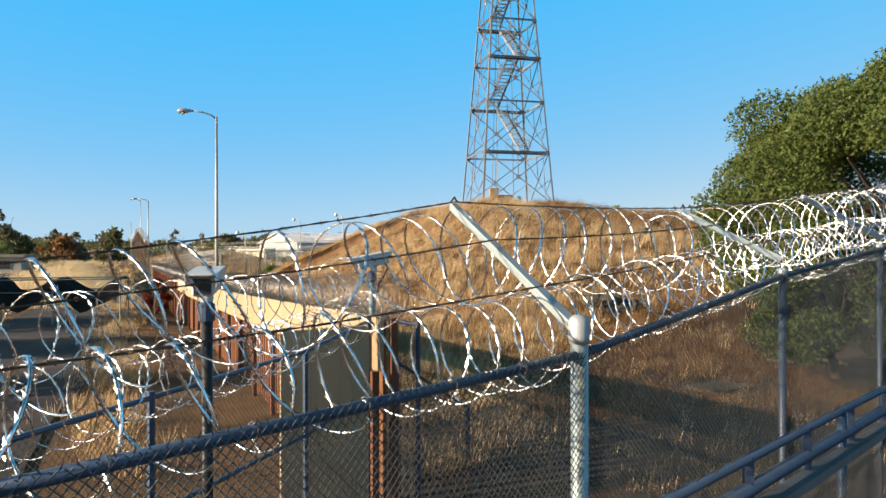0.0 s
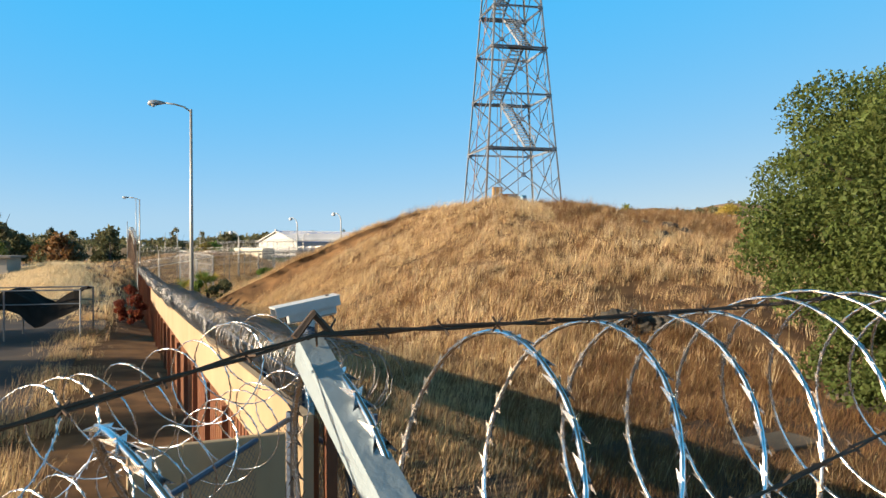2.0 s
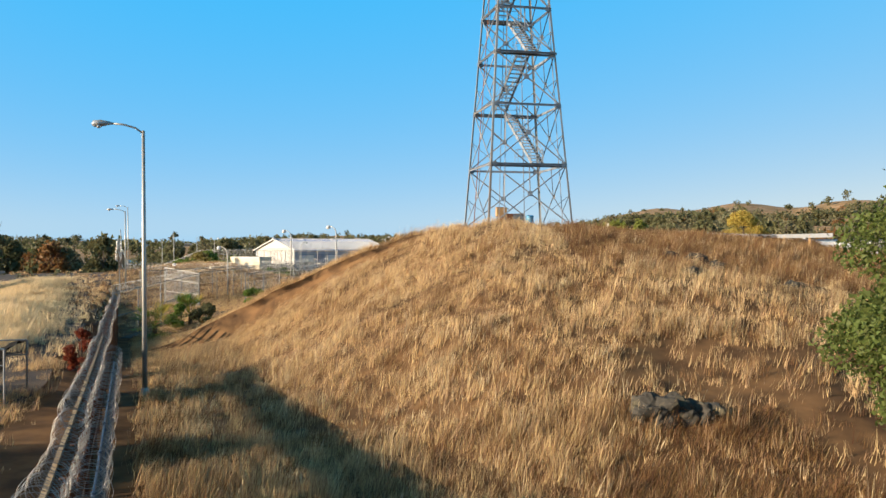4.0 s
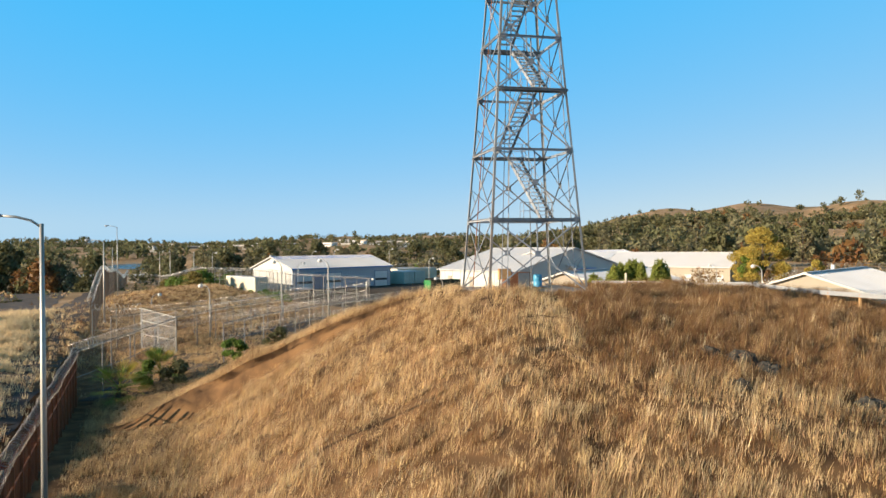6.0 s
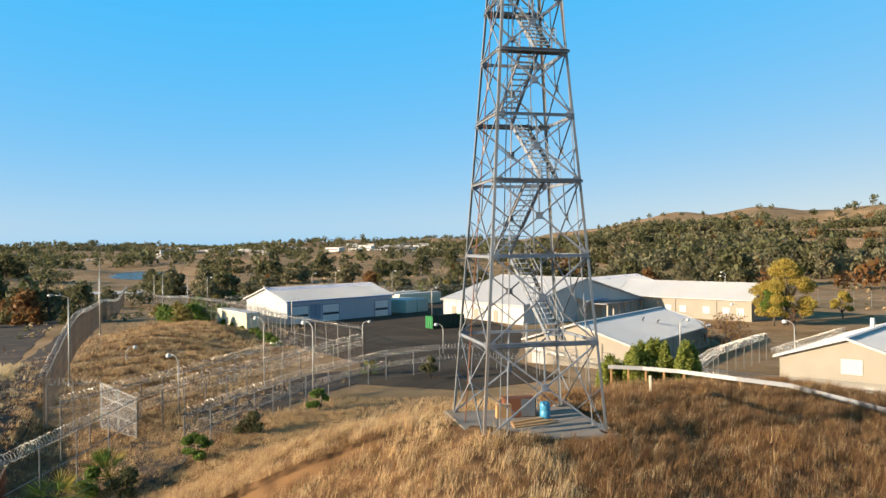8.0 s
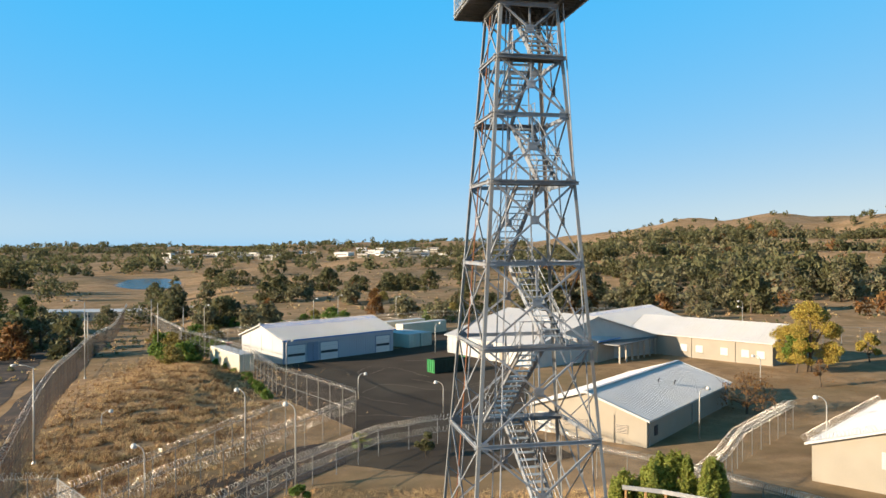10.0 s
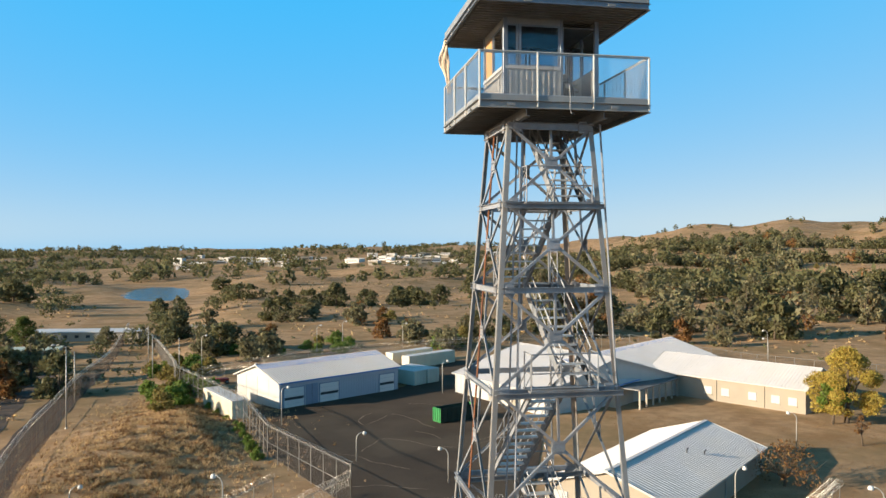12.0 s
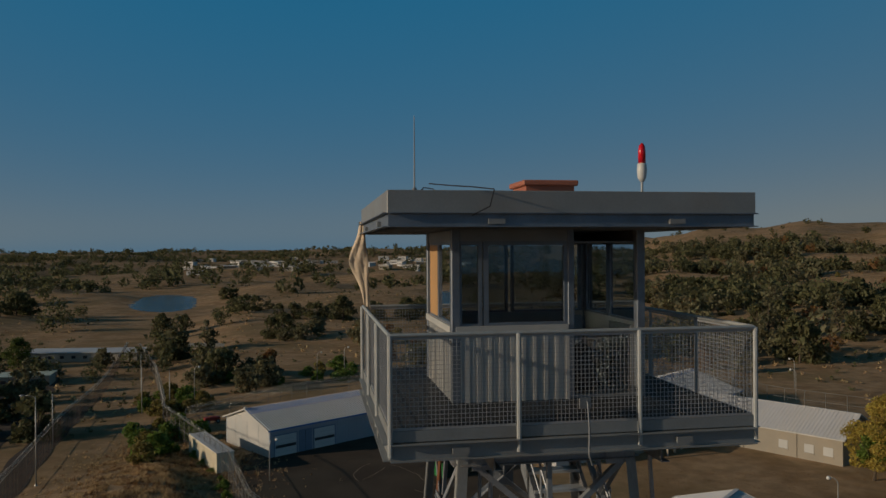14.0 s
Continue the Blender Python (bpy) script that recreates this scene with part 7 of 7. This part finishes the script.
def woods(name, n, region, seed, mat, size, label, keep=-0.2, lump=190, leaves=62, leaf=0.15):
    """Far trees, past counting: leafy clumps joined into one mesh."""
    r = np.random.RandomState(seed)
    V, F = [], []
    m = 0
    base = [leaf_cloud([((0, 0, 0.55), (0.5, 0.5, 0.38)), ((0.3, 0.1, 0.4), (0.3, 0.3, 0.3)), ((-0.3, 0, 0.45), (0.32, 0.3, 0.3)), ((0, 0, 0.2), (0.2, 0.2, 0.3))], leaves, leaf, 300 + i, True) for i in range(6)]
    XY = region(r, n)
    XY = XY[[clear(x, y) for x, y in XY]]
    XY = XY[lumps(XY[:, 0], XY[:, 1], lump, 16) > keep]
    Z = height(XY[:, 0], XY[:, 1])
    for i, ((x, y), z) in enumerate(zip(XY, Z)):
        bv, bf = base[i % 6]
        s = size * r.uniform(0.6, 1.4)
        a = r.uniform(0, math.tau)
        c, sn = math.cos(a), math.sin(a)
        w = np.stack([bv[:, 0] * c - bv[:, 1] * sn, bv[:, 0] * sn + bv[:, 1] * c, bv[:, 2] * r.uniform(0.8, 1.2)], 1) * s
        V.append(w + (x, y, z - 0.3))
        F.append(bf + m)
        m += len(bv)
    ob = new(name, big_mesh(name, np.concatenate(V), np.concatenate(F), mat, True))
    return tagged(ob, label, "woods", kind="stuff")


def polar(az0, az1, d0, d1, power=1.0):
    def f(r, n):
        az = r.uniform(az0, az1, n)
        d = d0 + (d1 - d0) * r.uniform(0, 1, n) ** power
        return np.stack([az * d / np.sqrt(1 + az * az), d / np.sqrt(1 + az * az)], 1)
    return f


woods("far_woods", 2600, polar(0.05, 1.0, 420, 980, 0.8), 401, LEAF_FAR, 10, "dark oak woods on the hillside", keep=0.02, lump=120, leaves=100, leaf=0.115)
woods("far_woods", 900, polar(0.05, 1.0, 300, 1000, 0.8), 402, LEAF_GREY, 10, "grey-green pine woods on the hillside", keep=-0.1, lump=120, leaves=100, leaf=0.115)
woods("far_woods", 130, polar(0.05, 1.0, 300, 1000, 1.0), 403, LEAF_ORANGE, 8, "rusty autumn trees on the hillside", keep=-0.3, leaves=100, leaf=0.115)
woods("far_woods", 4600, polar(-1.0, 0.06, 640, 3400, 0.8), 404, LEAF_FAR, 11, "dark woods across the valley", keep=-0.3, lump=300, leaves=46, leaf=0.17)
woods("far_woods", 150, polar(0.1, 1.0, 950, 1500, 1.0), 408, LEAF_FAR, 9, "scattered oaks on the golden hilltop", keep=-0.2, lump=160)
woods("far_woods", 1000, polar(-1.0, 0.06, 1700, 3800, 1.0), 407, LEAF_FAR, 11, "dark woods on the skyline", keep=-2, leaves=44, leaf=0.17)
woods("far_woods", 260, polar(-1.0, -0.30, 300, 800, 1.0), 405, LEAF_FAR, 9, "dark oaks on the western hills", keep=0.1, leaves=240, leaf=0.075)
woods("far_woods", 45, polar(-0.9, -0.58, 190, 420, 1.0), 406, LEAF_OAK, 7, "dark trees beyond the low buildings", keep=-0.2, leaves=400, leaf=0.06)


# low scrub dotted over the dry valley
woods("dry_scrub", 3600, polar(-0.9, 0.7, 150, 700, 0.8), 409, LEAF_FAR, 1.3, "low olive scrub on the dry valley floor", keep=-0.3, lump=60, leaves=12, leaf=0.3)
woods("dry_scrub", 3000, polar(-0.9, 0.7, 150, 600, 0.8), 410, STRAW, 1.2, "tufts of tall dry grass on the valley floor", keep=-0.4, lump=45, leaves=12, leaf=0.3)


# rocks on the mound
def rock(x, y, r, seed, lift, flat=0.8):
    rr = random.Random(seed)
    bm = bmesh.new()
    bmesh.ops.create_icosphere(bm, subdivisions=4, radius=r)
    for v in bm.verts:
        n = noise.noise(v.co * (1.6 / r) + Vector((seed, 0, 0))) * 0.45 + noise.noise(v.co * (4 / r)) * 0.18 + abs(noise.noise(v.co * (9 / r))) * 0.09
        v.co *= 1 + n
        v.co.z *= flat
    o = thing("boulder", "dark lichened boulder half buried in the grass", "boulder", (x, y, ground_z(x, y) + r * lift), rr.uniform(0, 360), group="boulders")
    part("stone", bm, ROCK, o)


for i, (x, y, r, lift) in enumerate(((6.15, 30.2, 0.66, 0.15), (6.9, 30.5, 0.6, 0.0), (7.6, 30.4, 0.5, -0.05), (13.3, 49.3, 0.72, -0.1), (14.1, 48.6, 0.55, -0.1), (12.2, 49.9, 0.5, -0.2), (12.0, 45.9, 0.45, -0.1), (16.7, 45.6, 0.5, -0.1))):
    rock(x, y, r, i + 3, lift)


def grass(name, n, pick, seed, mat, label, blades=7, h=(0.35, 0.75), w=0.012, spread_=0.13, lean=0.48):
    """Tufts of thin leaning blades standing on the ground, past counting; taller and shorter in patches."""
    r = np.random.RandomState(seed)
    XY = pick(r, n)
    n = len(XY)
    B = np.repeat(XY, blades, 0) + r.normal(0, spread_, (n * blades, 2))
    m = len(B)
    Z = height(B[:, 0], B[:, 1]) - 0.03
    patch = np.clip(0.85 + 0.35 * lumps(XY[:, 0], XY[:, 1], 6.0, 71) + 0.3 * lumps(XY[:, 0], XY[:, 1], 1.7, 72), 0.35, 1.4)
    w = w * 0.7
    hh = np.repeat(r.uniform(*h, n) * patch, blades) * r.uniform(0.5, 1.2, m)
    a = r.uniform(0, math.tau, m)
    ta = np.repeat(r.uniform(0, math.tau, n), blades)
    ld = np.stack([np.cos(a), np.sin(a)], 1) * r.uniform(0.1, 1.1, m)[:, None] + np.stack([np.cos(ta), np.sin(ta)], 1) * 0.35 + np.array((0.35, 0.12))
    s = np.stack([-np.sin(a), np.cos(a)], 1) * (w * r.uniform(0.6, 1.5, m))[:, None]
    p0 = np.column_stack([B, Z])
    p2 = p0 + np.column_stack([ld * lean * hh[:, None], hh * 0.92])
    s3 = np.column_stack([s, np.zeros(m)])
    V = np.stack([p0 - s3, p0 + s3, p2], 1).reshape(-1, 3)
    ob = new(name, big_mesh(name, V, np.arange(3 * m).reshape(m, 3), mat, True))
    return tagged(ob, label, "grass", kind="stuff")


def on_mound(x0, x1, y0, y1, seed, keep=-2.0, top=1.0, gaps=-2.0):
    def f(r, n):
        q = np.stack([r.uniform(x0, x1, n), r.uniform(y0, y1, n)], 1)
        tx, ty = 5.4, 64.9
        ok = (np.abs(q[:, 0] - tx) > 3.6) | (np.abs(q[:, 1] - ty) > 3.4)
        side = (q[:, 0] - WALL_START.x) * WALL_DIR.y - (q[:, 1] - WALL_START.y) * WALL_DIR.x
        ok &= side > 1.3
        ok &= (r.uniform(0, 1, n) < top) | (q[:, 0] < 7) | (q[:, 1] < 47)
        ok &= lumps(q[:, 0], q[:, 1], 4.5, seed) > keep
        # bare hollows between the clumps
        ok &= lumps(q[:, 0], q[:, 1], 1.5, 77) > gaps
        # thin growth in the trodden hollow by the oak
        ok &= (q[:, 0] < 3.5 + (q[:, 1] - 24) * 0.25) | (q[:, 1] > 36) | (r.uniform(0, 1, n) < 0.22)
        return q[ok]
    return f


grass("dry_grass", 40000, on_mound(-14, 30, 26, 84, 61, top=0.3, gaps=-0.35), 501, STRAW, "tall dry golden grass covering the mound", blades=12, h=(0.3, 0.75))
grass("dry_grass", 24000, on_mound(-14, 30, 26, 84, 64, 0.0), 508, STRAW_DARK, "darker brown grass in patches on the mound", blades=13, h=(0.3, 0.7))
grass("dry_grass", 27000, on_mound(7, 32, 46, 86, 66, gaps=-0.4), 511, STRAW_DARK, "reddish brown grass over the mound top", blades=11, h=(0.3, 0.75))
grass("dry_grass", 20000, on_mound(-27, -8, 48, 98, 67), 510, STRAW, "dry grass at the mound's western foot", blades=9, h=(0.25, 0.6))
grass("dry_grass", 8000, on_mound(-12, 26, 24, 72, 62, 0.1, top=0.3, gaps=-0.2), 502, STRAW_PALE, "pale straw tufts on the mound", blades=9, h=(0.5, 1.0), w=0.011)
grass("dry_grass", 12000, on_mound(-12, 8, 11, 32, 63, -0.5), 503, STRAW, "trampled dry grass before the mound", blades=11, h=(0.15, 0.5), w=0.009)
grass("dry_grass", 10000, lambda r, n: np.stack([r.uniform(1.5, 10, n), r.uniform(16, 31, n)], 1), 515, STRAW_DARK, "short brown growth in the trodden hollow", blades=9, h=(0.12, 0.42), w=0.009, lean=0.8)
grass("dry_grass", 7000, on_mound(-12, 10, 11, 34, 65, -0.1), 509, STRAW_DARK, "brown weeds before the mound", blades=8, h=(0.15, 0.45), w=0.009)


def strip(x0, y0, x1, y1, w, seed):
    def f(r, n):
        t = r.uniform(0, 1, n)
        q = np.stack([x0 + (x1 - x0) * t + r.normal(0, w, n), y0 + (y1 - y0) * t + r.normal(0, w, n)], 1)
        return q[lumps(q[:, 0], q[:, 1], 5.0, 80 + seed) > -0.25]
    return f


grass("dry_grass", 15000, strip(-25.5, 50, -59, 120, 2.2, 1), 504, STRAW_PALE, "pale tall grass bank beside the track", blades=9, h=(0.5, 1.0), w=0.032)
grass("dry_grass", 11000, on_mound(-14, 16, 78, 104, 68), 513, STRAW, "dry grass down the mound's far side", blades=6, h=(0.25, 0.6), w=0.015)
grass("dry_grass", 2200, strip(-4.2, 9, -23, 55, 0.5, 2), 505, STRAW, "dry weeds along the wall foot", blades=8, h=(0.2, 0.6))
grass("dry_grass", 1600, strip(-13, 12, -31, 50, 1.3, 4), 506, STRAW, "dry weeds at the track's far edge", blades=9, h=(0.3, 0.8))
grass("dry_grass", 9000, strip(-30, 92, -50, 185, 6.5, 6), 514, STRAW_DARK, "brown grass in patches on the fenced field", blades=9, h=(0.3, 0.7), w=0.045)
grass("dry_grass", 22000, strip(-30, 92, -50, 185, 6.5, 3), 507, STRAW, "dry grass on the fenced field", blades=9, h=(0.3, 0.7), w=0.034)


def lawn(r, n):
    q = np.stack([r.uniform(24, 84, n), r.uniform(128, 176, n)], 1)
    ax, ay = q[:, 0] - 22.35, q[:, 1] - 119.9
    u, w_ = ax * 0.568 + ay * 0.823, -ax * 0.823 + ay * 0.568
    in_hut = (u > -1) & (u < 30.5) & (w_ > -1) & (w_ < 16)
    bx_, by_ = q[:, 0] - 36.0, q[:, 1] - 200.0
    front = -(bx_ * 0.683 + by_ * 0.73)
    return q[~in_hut & (front > 1.5) & (q[:, 0] > 14 + (q[:, 1] - 129) * 0.1)]


grass("dry_grass", 9000, lawn, 512, STRAW_DARK, "worn brown lawn grass between the buildings", blades=4, h=(0.1, 0.3), w=0.03, spread_=0.3)
